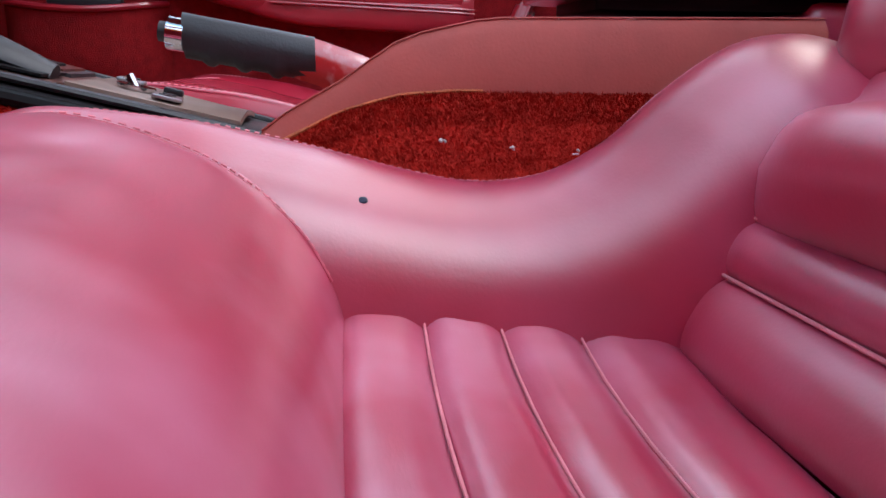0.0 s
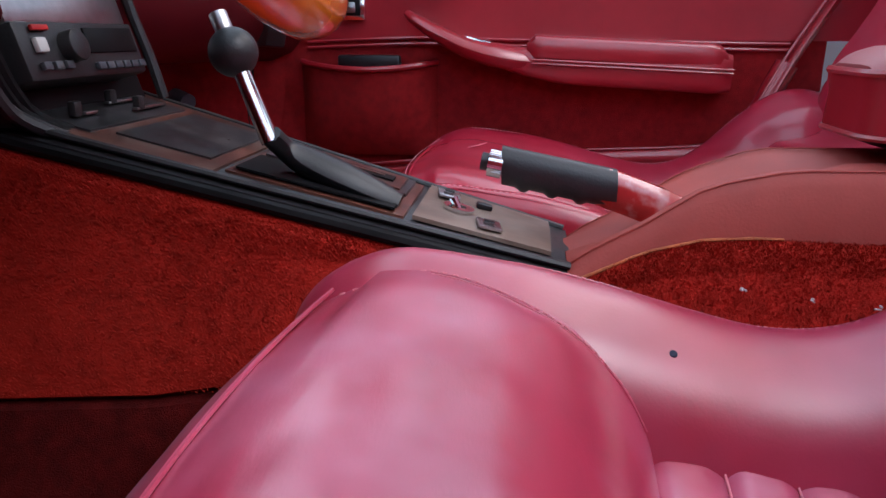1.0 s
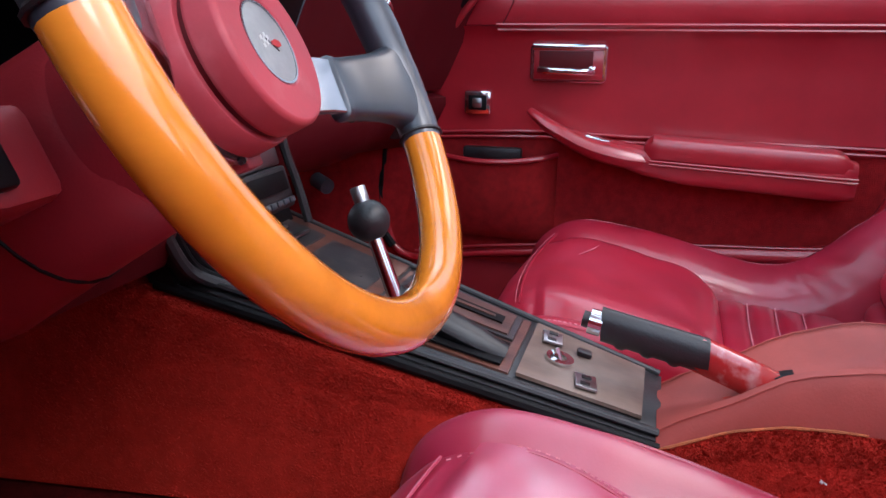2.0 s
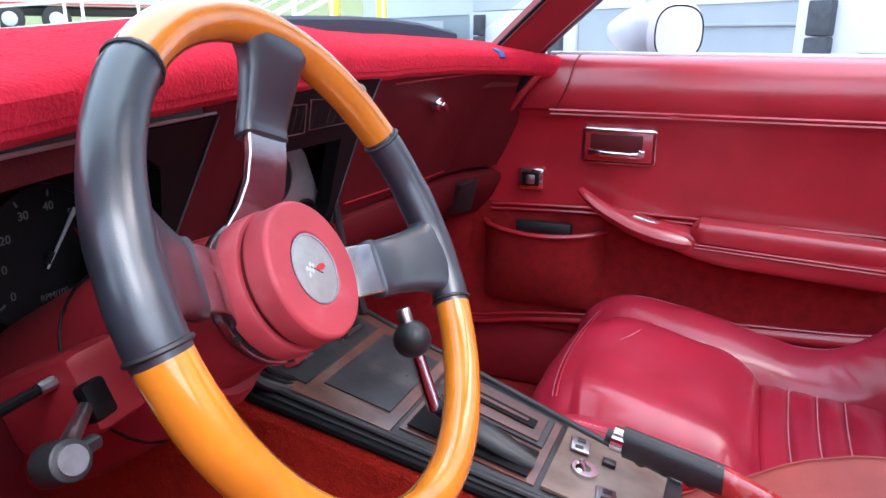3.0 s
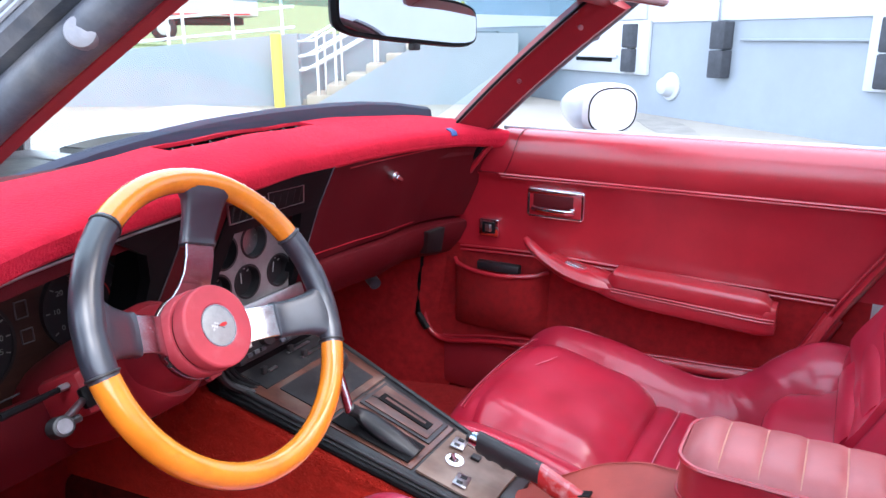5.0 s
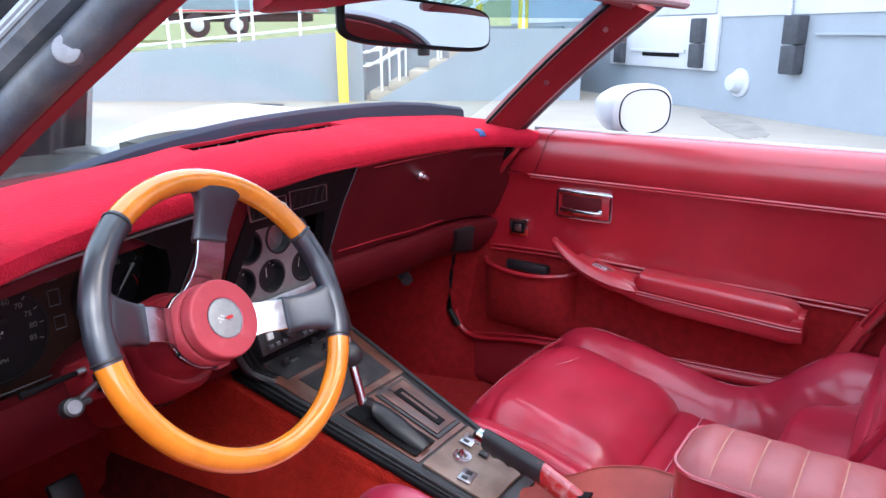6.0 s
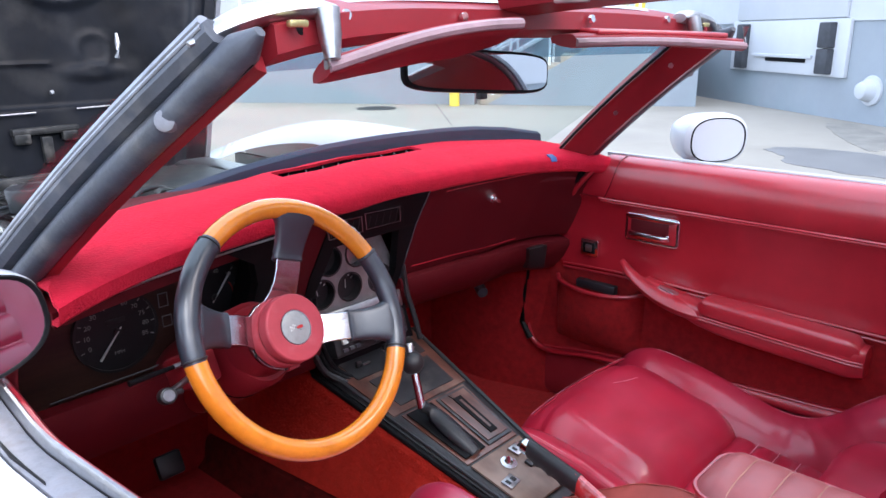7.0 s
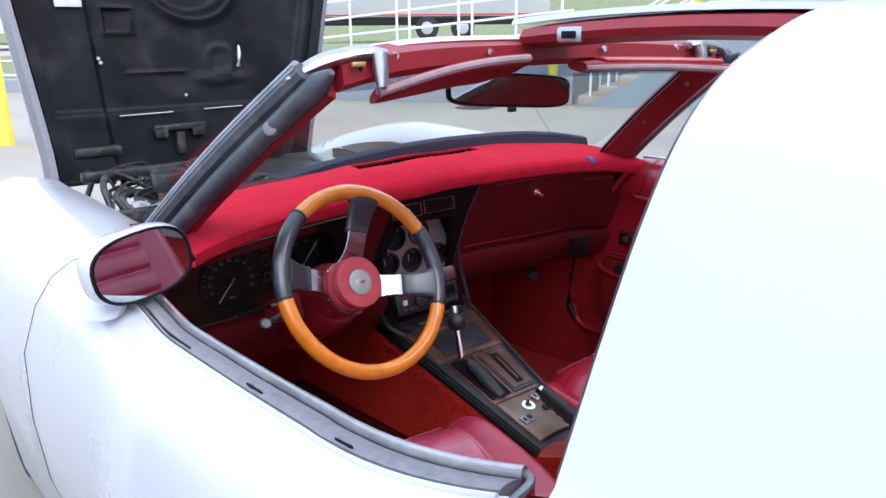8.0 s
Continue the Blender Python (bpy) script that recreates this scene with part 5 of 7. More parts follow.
def tunnel_flank(y, l, t):
    """The driver's flank of the tunnel, from its lower seam up to the shoulder."""
    x, z = seam_at(y)
    return [Vector((x, y, z)), Vector((x + (l - x) * 0.30, y, z + (t - z) * 0.45)), Vector((x + (l - x) * 0.56, y, z + (t - z) * 0.78)), Vector((l - 0.013, y, t - 0.008))]


def seam_at(y):
    """Where the upper carpet ends on the tunnel's flank."""
    k = min(1, max(0, (0.34 - y) / 0.12))
    return -0.122 - 0.05 * max(0, y - 0.3) + 0.02 * k, 0.318 - 0.06 * max(0, y - 0.25) + 0.025 * k


rows = []
for y in ty:
    t = tunnel_top(y)
    l, r = (CL(y) - 0.004, CR(y) + 0.004) if y > 0.06 else (-0.060, 0.082)
    rows.append([*tunnel_flank(y, l, t), Vector((l, y, t)),
                 Vector((r, y, t)), Vector((r + 0.018, y, t - 0.012)), Vector((r + 0.05, y, 0.375)), Vector((r + 0.09, y, 0.34)), Vector((r + 0.12, y, 0.2))])
bm = loft(rows, False, False)
tunnel = solid("tunnel", bm, CARPET, "transmission tunnel covered in worn orange red carpet", "carpet", "structure")
# lower flank of the tunnel, in the carpet colour that carries the shade
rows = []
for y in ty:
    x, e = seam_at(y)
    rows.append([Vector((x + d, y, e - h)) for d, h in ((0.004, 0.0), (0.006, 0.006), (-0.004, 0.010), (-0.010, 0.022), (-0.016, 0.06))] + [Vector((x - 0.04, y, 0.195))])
solid("tunnel_side", loft(rows, False, False), TUNNEL_LOW, "red carpet on the lower tunnel side, footwell shade in its colour", "carpet", "structure")
# pile of the carpet: short tufts over the side that the camera passes
rnd = random.Random(11)
bm = bmesh.new()
for i in range(60000):
    y = -0.30 + 1.0 * rnd.random()
    t = tunnel_top(y)
    l = (CL(y) - 0.004) if y > 0.06 else -0.060
    a = [*tunnel_flank(y, l, t), Vector((l, y, t))]
    k = rnd.random() * 3.999
    j = int(k)
    p = a[j].lerp(a[j + 1], k - j)
    h = 0.0022 + 0.0022 * rnd.random()
    d = Vector((-0.6 + rnd.uniform(-0.2, 0.2), 0.3 + rnd.uniform(-0.3, 0.3), 0.8 + rnd.uniform(-0.2, 0.2))).normalized()
    s = Vector((rnd.uniform(-1, 1), rnd.uniform(-1, 1), rnd.uniform(-1, 1))).normalized() * 0.0008
    bm.faces.new((bm.verts.new(p - s), bm.verts.new(p + s), bm.verts.new(p + d * h)))
solid("carpet_pile", bm, CARPET, "orange red carpet pile", "carpet", "stuff", smooth=False)

for y, z in ((-0.135, 0.405), (-0.185, 0.402), (-0.085, 0.412)):
    bm = bmesh.new()
    for k in range(3):
        box((-0.078 - 0.0 * k - (0.44 - z) * 0.35 + rnd.uniform(-0.002, 0.002), y + rnd.uniform(-0.003, 0.003), z + rnd.uniform(-0.002, 0.002)), (0.0022, 0.003, 0.0012), 0.0004, Euler((rnd.random(), rnd.random(), rnd.random())).to_matrix(), 1, bm)
    solid("lint", bm, MARK, "small fleck of pale lint on the carpet", "lint", group="lint on the carpet")
pts = [Vector((-0.0615, y, tunnel_top(y) + 0.001)) for y in [0.05 - 0.013 * i for i in range(14)]]
part("frayed_edge", tube(pts, [0.0012 + 0.0014 * abs(noise.noise(Vector((i * 1.7, 0, 0)))) for i in range(14)], 6), FRAY, tunnel, "frayed yellowish carpet edge")

console = thing("center_console", "black and walnut centre console, scratched and dusty", "console", (0.02, 0.3, 0.4))


def con(u, y, h=0.0):
    """A place on the console's top: u 0 at its left edge, 1 at its right."""
    return Vector((CL(y) + (CR(y) - CL(y)) * u, y, CZ(y) + h))


def plate(u0, u1, y0, y1, h, t, inset=0.0, n=6):
    return slab([[con(u0 + (u1 - u0) * i / 3, y0 + (y1 - y0) * j / n, h) for i in range(4)] for j in range(n + 1)], (0, 0, -t))


rows = [[con(0, y, -0.035), con(0, y, 0.0), con(0.06, y, 0.006), con(0.94, y, 0.006), con(1, y, 0.0), con(1, y, -0.035)] for y in (0.048, 0.2, 0.4, 0.56)]
part("body", loft(rows, True, True), BLACK, console, "black plastic console frame")
for u in (0.03, 0.97):
    part("edge_rib", tube([con(u, 0.05, 0.007), con(u, 0.3, 0.007), con(u, 0.55, 0.007)], 0.005, 8, flat=0.7), BLACK, console)
part("edge_seal", tube([con(-0.025, 0.045, -0.006), con(-0.025, 0.3, -0.006), con(-0.025, 0.55, -0.006)], 0.006, 8), GLOSS_BLACK, console)
# rear switch plate, lifting at its back end
sp = part("switch_plate", slab([[con(0.12 + 0.76 * i / 4, 0.066 + 0.122 * j / 6, 0.012 + 0.005 * (1 - j / 6) ** 2 * math.sin(math.pi * i / 4)) for i in range(5)] for j in range(7)], (0, 0, -0.004)), DUSTY_WOOD, console, "dusty walnut switch plate with a curled edge")
cs = con(0.46, 0.152, 0.012)
part("toggle_ring", annulus(cs + Vector((0, 0, 0.0045)), (0, -0.25, 1), 0.007, 0.0150, 0.003), CHROME, sp, "round chrome toggle surround")
part("toggle", tube([cs, cs + Vector((0.003, 0.006, 0.012))], [0.003, 0.0042], 8), CHROME, sp)
for u, y, a in ((0.26, 0.122, 0.15), (0.70, 0.166, 0.15)):
    b = part("rocker_surround", box(con(u, y, 0.0155), (0.030, 0.022, 0.003), 0.001, Euler((0.25, 0, a)).to_matrix()), DULL_METAL, sp, "scratched silver switch")
    for du in (-0.045, 0.045):
        part("rocker", box(con(u + du, y, 0.0172), (0.007, 0.010, 0.002), 0.0005, Euler((0.25, 0, a)).to_matrix()), BLACK, b)
part("button", box(con(0.66, 0.130, 0.0155), (0.013, 0.016, 0.006), 0.002, Euler((0.25, 0, 0.1)).to_matrix()), BLACK, sp)
# shifter gate
part("shift_plate", plate(0.12, 0.88, 0.196, 0.352, 0.0085, 0.004), WOODGRAIN, console, "worn walnut plate round the shifter")
part("shift_well", plate(0.15, 0.44, 0.205, 0.345, 0.0125, 0.002), GLOSS_BLACK, console)
fr = part("quadrant_frame", plate(0.50, 0.86, 0.205, 0.345, 0.0115, 0.004), DUSTY_BLACK, console, "black shift quadrant frame")
part("quadrant", plate(0.53, 0.83, 0.212, 0.338, 0.0135, 0.002), WOODGRAIN, fr)
part("slot", plate(0.63, 0.73, 0.222, 0.325, 0.0155, 0.003), GLOSS_BLACK, fr)
part("slot_line", plate(0.665, 0.695, 0.232, 0.315, 0.0165, 0.001), WOODGRAIN, fr)
# front plate: ash tray lid, climate levers
part("front_plate", plate(0.06, 0.94, 0.358, 0.552, 0.0085, 0.004), WOODGRAIN, console, "dark walnut front plate")
part("ashtray_lid", plate(0.20, 0.84, 0.372, 0.458, 0.0105, 0.003), DUSTY_BLACK, console, "scratched black ashtray lid")
hv = part("climate_plate", plate(0.14, 0.86, 0.472, 0.545, 0.0105, 0.003), DUSTY_BLACK, console, "black climate control plate")
for u, y in ((0.24, 0.50), (0.56, 0.515), (0.60, 0.49)):
    part("slider_slot", box(con(u + 0.08, y, 0.0135), (0.06 if u > 0.3 else 0.02, 0.007, 0.003), 0.001), DULL_METAL, hv)
    part("slider_knob", box(con(u, y, 0.019), (0.012, 0.008, 0.014), 0.002), BLACK, hv)

shifter = thing("gear_lever", "gear lever with a black ball knob on a chrome stalk", "gear lever", (0.0, 0.33, 0.48))
sb, st_ = Vector((-0.036, 0.315, con(0.3, 0.315).z + 0.012)), Vector((-0.026, 0.347, 0.590))
part("boot", tube(smooth_path([con(0.30, 0.205, 0.010), con(0.29, 0.25, 0.018), con(0.27, 0.30, 0.03), sb + Vector((0, 0.0, 0.034))], 5), [0.012 + 0.007 * math.sin(math.pi * min(1, i / 12)) for i in range(16)], 10, flat=0.8), BOOT, shifter, "soft black shift boot")
sb2 = sb + Vector((0, 0.0, 0.028))
part("stalk", tube([sb2, sb2.lerp(st_, 0.9)], [0.0085, 0.0075], 12), CHROME, shifter, "chrome stalk")
bm = bmesh.new()
bmesh.ops.create_uvsphere(bm, u_segments=28, v_segments=18, radius=0.0215)
bmesh.ops.translate(bm, vec=st_, verts=bm.verts)
part("knob", bm, BLACK, shifter, "black ball knob")
ax = (st_ - sb2).normalized()
part("release_button", disc(st_ + ax * 0.036, ax, 0.008, 0.020, 16, bevel=0.001), DULL_METAL, shifter, "chrome release button")

# parking brake and its cover
cover = thing("brake_cover", "faded reddish brown vinyl cover round the parking brake", "cover", (0.01, -0.1, 0.42))


def cover_z(y):
    return interp(y, [-0.42, -0.20, -0.124, -0.06, -0.03, -0.011, 0.03, 0.052], [0.505, 0.503, 0.502, 0.488, 0.468, 0.455, 0.432, 0.416])


rows, near, far = [], [], []
for i in range(23):
    k = i / 22
    y = 0.052 - 0.46 * k
    z = cover_z(y)
    low = interp(y, [-0.42, -0.10, -0.027, 0.05], [0.436, 0.440, 0.428, 0.402])
    v = 0.026 * math.sin(math.pi * min(1, max(0, (0.052 - y) / 0.23)))
    fz = 0.011 * min(1, max(0, (y + 0.13) / 0.08))
    w = 0.0015 * noise.noise(Vector((0, y * 30, 1)))
    rows.append([Vector((x, y, zz)) for x, zz in ((-0.061, low), (-0.056, z - 0.012), (-0.049, z - 0.002), (-0.036, z - 0.002), (-0.014, z - v + w), (0.010, z - v - 0.006), (0.034, z - v + w), (0.058, z - 0.004 - fz), (0.070, z - fz), (0.080, z - 0.012 - fz), (0.088, low - fz))])
    near.append(Vector((-0.0495, y, z - 0.001)))
    far.append(Vector((0.066, y, z + 0.0005 - fz)))
part("vinyl", slab(rows, (0, 0, -0.004)), COVER, cover)
part("seam", tube(near, 0.0008, 5), COVER, cover)
part("seam", tube(far, 0.0008, 5), COVER, cover)
part("lever_slot", box((0.010, -0.050, 0.4580), (0.016, 0.04, 0.004), 0.001, Euler((-0.28, 0, 0)).to_matrix()), GLOSS_BLACK, cover, "dark slot for the lever")

brake = thing("parking_brake", "parking brake lever with a black grip, released", "brake lever", (0.01, 0.0, 0.45))
b0, b1, b2 = Vector((0.010, -0.024, 0.457)), Vector((0.014, 0.020, 0.472)), Vector((0.021, 0.121, 0.490))
part("arm", tube(smooth_path([(0.010, -0.058, 0.442), b0, b1], 4), 0.0125, 10, flat=1.5), ARM_RED, brake, "glossy red brake arm with bare metal edges")
part("arm_edge", tube(smooth_path([(0.006, -0.056, 0.456), b0 + Vector((-0.003, 0, 0.014)), b1 + Vector((-0.002, 0, 0.012))], 4)[3:], 0.0030, 8), DULL_METAL, brake, "worn bare metal edge")
rows = []
gd = (b2 - b1)
for i in range(25):
    k = i / 24
    c = b1 - gd * 0.12 + gd * 1.04 * k
    f = 0.0035 * max(0, math.sin(k * math.pi * 8)) if 0.1 < k < 0.95 else 0
    rows.append([c + Vector((math.cos(a) * 0.0125 * (1 + 0.1 * (1 - k)), 0, math.sin(a) * 0.0185 - (f if math.sin(a) < -0.3 else 0))) for a in [2 * math.pi * q / 14 for q in range(14)]])
part("grip", loft(rows, True, True), BLACK, brake, "ribbed black plastic grip")
part("collar", tube([b2 - gd * 0.09, b2 + gd * 0.04], 0.0135, 12), CHROME, brake, "chrome collar")
part("button", tube([b2 + gd * 0.03, b2 + gd * 0.11], 0.0085, 10), BLACK, brake)

armrest = thing("console_armrest", "padded red vinyl console lid with faded stitched pleats", "armrest", (0.02, -0.35, 0.50))
AX, AY0, AY1, AW = 0.032, -0.185, -0.515, 0.070


def lid_half(y, r=0.038):
    """Half the lid's width at y, with rounded corners."""
    e = max(0, r - min(AY0 - y, y - AY1))
    return AW - r + math.sqrt(max(0, r * r - e * e))


ry = [AY0 - 0.038 * (1 - math.cos(math.pi / 2 * i / 6)) for i in range(7)]
ry = ry + [AY0 - 0.038 - 0.252 * i / 8 for i in range(1, 8)] + [AY0 + AY1 - y for y in reversed(ry)]
outline = [(AX - lid_half(y), y) for y in ry] + [(AX + lid_half(y), y) for y in reversed(ry)]
rings = [[Vector((AX + (x - AX) * g, (AY0 + AY1) / 2 + (y - (AY0 + AY1) / 2) * (1 - (1 - g) * 0.5), z)) for x, y in outline] for z, g in ((0.511, 0.97), (0.513, 0.995), (0.518, 1.0), (0.545, 0.985), (0.564, 1.0))]
part("side", loft(rings, True, True), VINYL, armrest, "glossy red vinyl side")
part("piping", tube([Vector((x, y, 0.566)) for x, y in outline], 0.0036, 6, True), VINYL, armrest, "red piping")
for i in range(7):
    y1, wid = AY0 - 0.004 - i * 0.0458, 0.0458
    rows = []
    for j in range(11):
        k = j / 10
        y = y1 - wid * k
        h = lid_half(min(AY0 - 0.001, max(AY1 + 0.001, y))) - 0.003
        rim = min(1, max(0.02, (AY0 - y) / 0.03), max(0.02, (y - AY1) / 0.03)) ** 0.5
        rows.append([Vector((AX + h * q, y, 0.566 + (0.017 * (1 - abs(q) ** 5) + 0.004 * (1 - abs(2 * k - 1) ** 4) * (1 - abs(q) ** 6)) * rim + 0.0012 * noise.noise(Vector((q * 4, y * 40, 7))))) for q in (-1, -0.97, -0.92, -0.85, -0.7, -0.4, 0, 0.4, 0.7, 0.85, 0.92, 0.97, 1)])
    pl = part("pleat", slab(rows, (0, 0, -0.012)), LID_PINK, armrest, "faded pinkish vinyl pleat")
    if 0 < i:
        part("piping", tube([(AX + 0.062 * q, y1, 0.5835 - 0.013 * abs(q) ** 5) for q in (-1, -0.9, -0.7, -0.3, 0.3, 0.7, 0.9, 1)], 0.0012, 5), TAN_THREAD, pl, "tan seam thread")
part("box", box((AX, -0.455, 0.470), (0.13, 0.10, 0.08), 0.015, None, 3), LEATHER, armrest, "glossy red box below the lid")
part("hinge_gap", box((AX, -0.36, 0.506), (0.11, 0.28, 0.012), 0.002), GLOSS_BLACK, armrest)
part("lower_piping", tube([Vector((x, y, 0.514)) for x, y in outline], 0.0028, 6, True), VINYL, armrest, "red piping")
armrest.location.z += 0.010

# ---- dashboard ----
dash = thing("dashboard", "dark red vinyl dashboard with black gauge panels", "dashboard", (0.0, 0.5, 0.6))


def brow(x):
    """The dashboard's top edge bows away from the seats in the middle and comes forward at the ends."""
    return interp(x, [-0.62, -0.55, -0.45, -0.3, -0.15, 0, 0.15, 0.3, 0.45, 0.53, 0.6, 0.65], [0.34, 0.36, 0.395, 0.43, 0.455, 0.468, 0.475, 0.47, 0.452, 0.435, 0.40, 0.365])


def face(z, x=0.0):
    """How far forward the dashboard's face lies at a height."""
    return brow(x) + (0.36 + 0.2 * min(1, max(0, (x - 0.4) / 0.2))) * (0.87 - z)


def face_sheet(x0, x1, zs, d=0.0, n=18, thick=0.03):
    xs = [x0 + (x1 - x0) * i / n for i in range(n + 1)]
    return slab([[Vector((x, face(z, x) - d, z)) for x in xs] for z in zs], (0, thick, 0))


FN = Vector((0, -1, -0.36)).normalized()


def patch(corners, d, t, bevel=0.0):
    """A flat piece on the dashboard's face, from corners given as x, z."""
    return prism([Vector((x, face(z, x) - d, z)) for x, z in corners], (0, t, 0), bevel=bevel)


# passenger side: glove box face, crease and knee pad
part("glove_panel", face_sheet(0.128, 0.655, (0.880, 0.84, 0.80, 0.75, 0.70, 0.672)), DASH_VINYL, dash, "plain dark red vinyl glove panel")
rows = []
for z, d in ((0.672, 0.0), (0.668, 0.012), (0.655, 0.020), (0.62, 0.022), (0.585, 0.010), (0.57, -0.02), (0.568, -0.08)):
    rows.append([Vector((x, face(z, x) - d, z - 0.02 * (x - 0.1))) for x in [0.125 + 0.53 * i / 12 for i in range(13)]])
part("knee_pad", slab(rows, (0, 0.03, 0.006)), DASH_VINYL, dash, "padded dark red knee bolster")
lid_corners = [(0.209, 0.853), (0.533, 0.857), (0.508, 0.679), (0.163, 0.689)]
for a, b in ((0, 1), (2, 3)):
    p, q = lid_corners[a], lid_corners[b]
    run = [(p[0] + (q[0] - p[0]) * i / 8, p[1] + (q[1] - p[1]) * i / 8) for i in range(9)]
    part("lid_line", tube([Vector((x, face(z, x) - 0.001, z)) for x, z in run], 0.0013, 5), VINYL, dash, "edge line of the glove box lid")
lk = Vector((0.353, face(0.815, 0.353) - 0.002, 0.815))
k = part("glove_lock", disc(lk - Vector((0, 0.012, 0)), (0, -1, -0.2), 0.011, 0.014, 16, bevel=0.003), CHROME, dash, "chrome glove box lock")
part("lock_lever", box(lk + Vector((0.004, -0.016, -0.004)), (0.024, 0.008, 0.009), 0.003, Euler((0, 0.5, 0)).to_matrix()), CHROME, k)
part("side_vent", patch(((0.537, 0.650), (0.590, 0.653), (0.616, 0.582), (0.566, 0.586)), 0.036, 0.03, 0.002), BLACK, dash, "black side vent", smooth=False)
part("under_dash_bulb", disc((0.551, 0.668, 0.492), (-0.5, -0.8, -0.2), 0.015, 0.04, 14), RUBBER, dash, "grey courtesy lamp under the dashboard")

# centre: black bezel with vents
part("centre_bezel", patch(((-0.105, 0.868), (0.0, 0.868), (0.154, 0.866), (0.136, 0.795), (0.130, 0.719), (0.128, 0.676), (0.130, 0.640), (0.104, 0.640), (0.108, 0.70), (0.088, 0.792), (-0.085, 0.796), (-0.113, 0.70), (-0.110, 0.650), (-0.126, 0.650), (-0.136, 0.70), (-0.131, 0.745), (-0.108, 0.83)), 0.004, 0.02), GLOSS_BLACK, dash, "gloss black centre bezel", smooth=False)
bez = [(0.154, 0.866), (0.136, 0.795), (0.130, 0.719), (0.128, 0.676), (0.130, 0.640)]
part("bezel_edge", tube([Vector((x + 0.001, face(z, x) - 0.005, z)) for x, z in bez], 0.0012, 5), RUBBER, dash, "fine grey edge of the bezel")
for x0, x1 in ((-0.115, -0.031), (-0.021, 0.071)):
    c = [(x0 + 0.014, 0.815), (x1 + 0.012, 0.813), (x1, 0.845), (x0, 0.849)]
    v = part("vent_frame", frame_ring([Vector((x, face(z, x) - 0.0065, z)) for x, z in c], 0.0022, 0.004, FN), DULL_METAL, dash, "thin silver vent frame", smooth=False)
    for i in range(5):
        x = x0 + (x1 - x0) * (i + 0.5) / 5
        part("vane", box((x + 0.007, face(0.831, x) - 0.003, 0.831), (0.002, 0.006, 0.026), 0.0008, Euler((0.35, 0, 0)).to_matrix()), BLACK, v)

# five small gauges in a pale plate
GY = 0.552
pod = thing("gauge_cluster", "grey trim plate with five small round gauges", "gauges", (0.01, GY, 0.70))
PX = ((-0.046, 0.746), (0.024, 0.749), (-0.067, 0.683), (0.002, 0.682), (0.081, 0.681))
bm = bmesh.new()
out = [bm.verts.new((x, GY, z)) for x, z in ((-0.106, 0.630), (0.118, 0.630), (0.128, 0.650), (0.118, 0.712), (0.090, 0.770), (0.066, 0.792), (-0.070, 0.792), (-0.106, 0.70))]
edges = [bm.edges.new((a, b)) for a, b in zip(out, out[1:] + out[:1])]
for cx, cz in PX:
    ring = [bm.verts.new((cx + 0.0285 * math.cos(i * math.pi / 12), GY, cz + 0.0285 * math.sin(i * math.pi / 12))) for i in range(24)]
    edges += [bm.edges.new((a, b)) for a, b in zip(ring, ring[1:] + ring[:1])]
bmesh.ops.triangle_fill(bm, use_beauty=True, edges=edges)
r = bmesh.ops.extrude_face_region(bm, geom=bm.faces[:])
bmesh.ops.translate(bm, vec=(0, 0.016, 0), verts=[q for q in r["geom"] if isinstance(q, bmesh.types.BMVert)])
part("plate", bm, material("silver_trim", (0.30, 0.285, 0.29), 0.40, metal=0.45, vary=0.2, scale=30, bump=0.1), pod, "scuffed grey metal trim plate", smooth=False)
for i, (cx, cz) in enumerate(PX):
    g = part("gauge", disc((cx, GY + 0.017, cz), (0, -1, 0), 0.0295, 0.01), DIAL if i != 1 else DULL_METAL, pod, "black gauge dial with pale marks" if i != 1 else "pale clock dial")
    part("bezel", annulus((cx, GY - 0.002, cz), (0, -1, 0), 0.0275, 0.031, 0.02), BLACK, g)
    for j in range(5):
        a = radians(30 + 30 * j) if i != 1 else radians(72 * j)
        part("mark", box((cx + 0.021 * math.cos(a), GY + 0.016, cz + 0.004 + 0.017 * math.sin(a)), (0.0018, 0.001, 0.005), 0, Euler((0, math.pi / 2 - a, 0)).to_matrix()), MARK, g)
    part("needle", tube([(cx, GY + 0.0145, cz - 0.006), (cx - 0.012 + 0.004 * i, GY + 0.0145, cz + 0.012)], 0.0009, 4), MARK, g)

# radio and lower stack
stack = thing("radio_stack", "black car radio set in a wood and black stack", "radio", (0.02, 0.53, 0.56))
part("surround", slab([[Vector((x, y, z)) for x in (-0.105, -0.04, 0.06, 0.150)] for y, z in ((0.525, 0.528), (0.535, 0.56), (0.55, 0.60), (0.56, 0.650))], (0, 0.03, 0)), GLOSS_BLACK, stack, "black lower dash surround")
for off, r in ((0.0, 0.0065), (0.013, 0.0045), (0.024, 0.005)):
    pts = [(-0.070 + off, 0.482, CZ(0.482) + 0.002), (-0.094 + off, 0.506, 0.537), (-0.108 + off, 0.513, 0.556), (-0.122 + off, 0.519, 0.595), (-0.132 + off, 0.521, 0.640), (-0.137 + off, 0.515, 0.70)]
    part("frame_rib", tube(smooth_path(pts, 4), r, 8), GLOSS_BLACK if off else BLACK, stack, "black frame rib beside the radio")
part("frame_rib", tube(smooth_path([(0.150, 0.505, 0.535), (0.146, 0.515, 0.58), (0.138, 0.530, 0.640), (0.132, 0.535, 0.70)], 4), 0.006, 8), BLACK, stack)
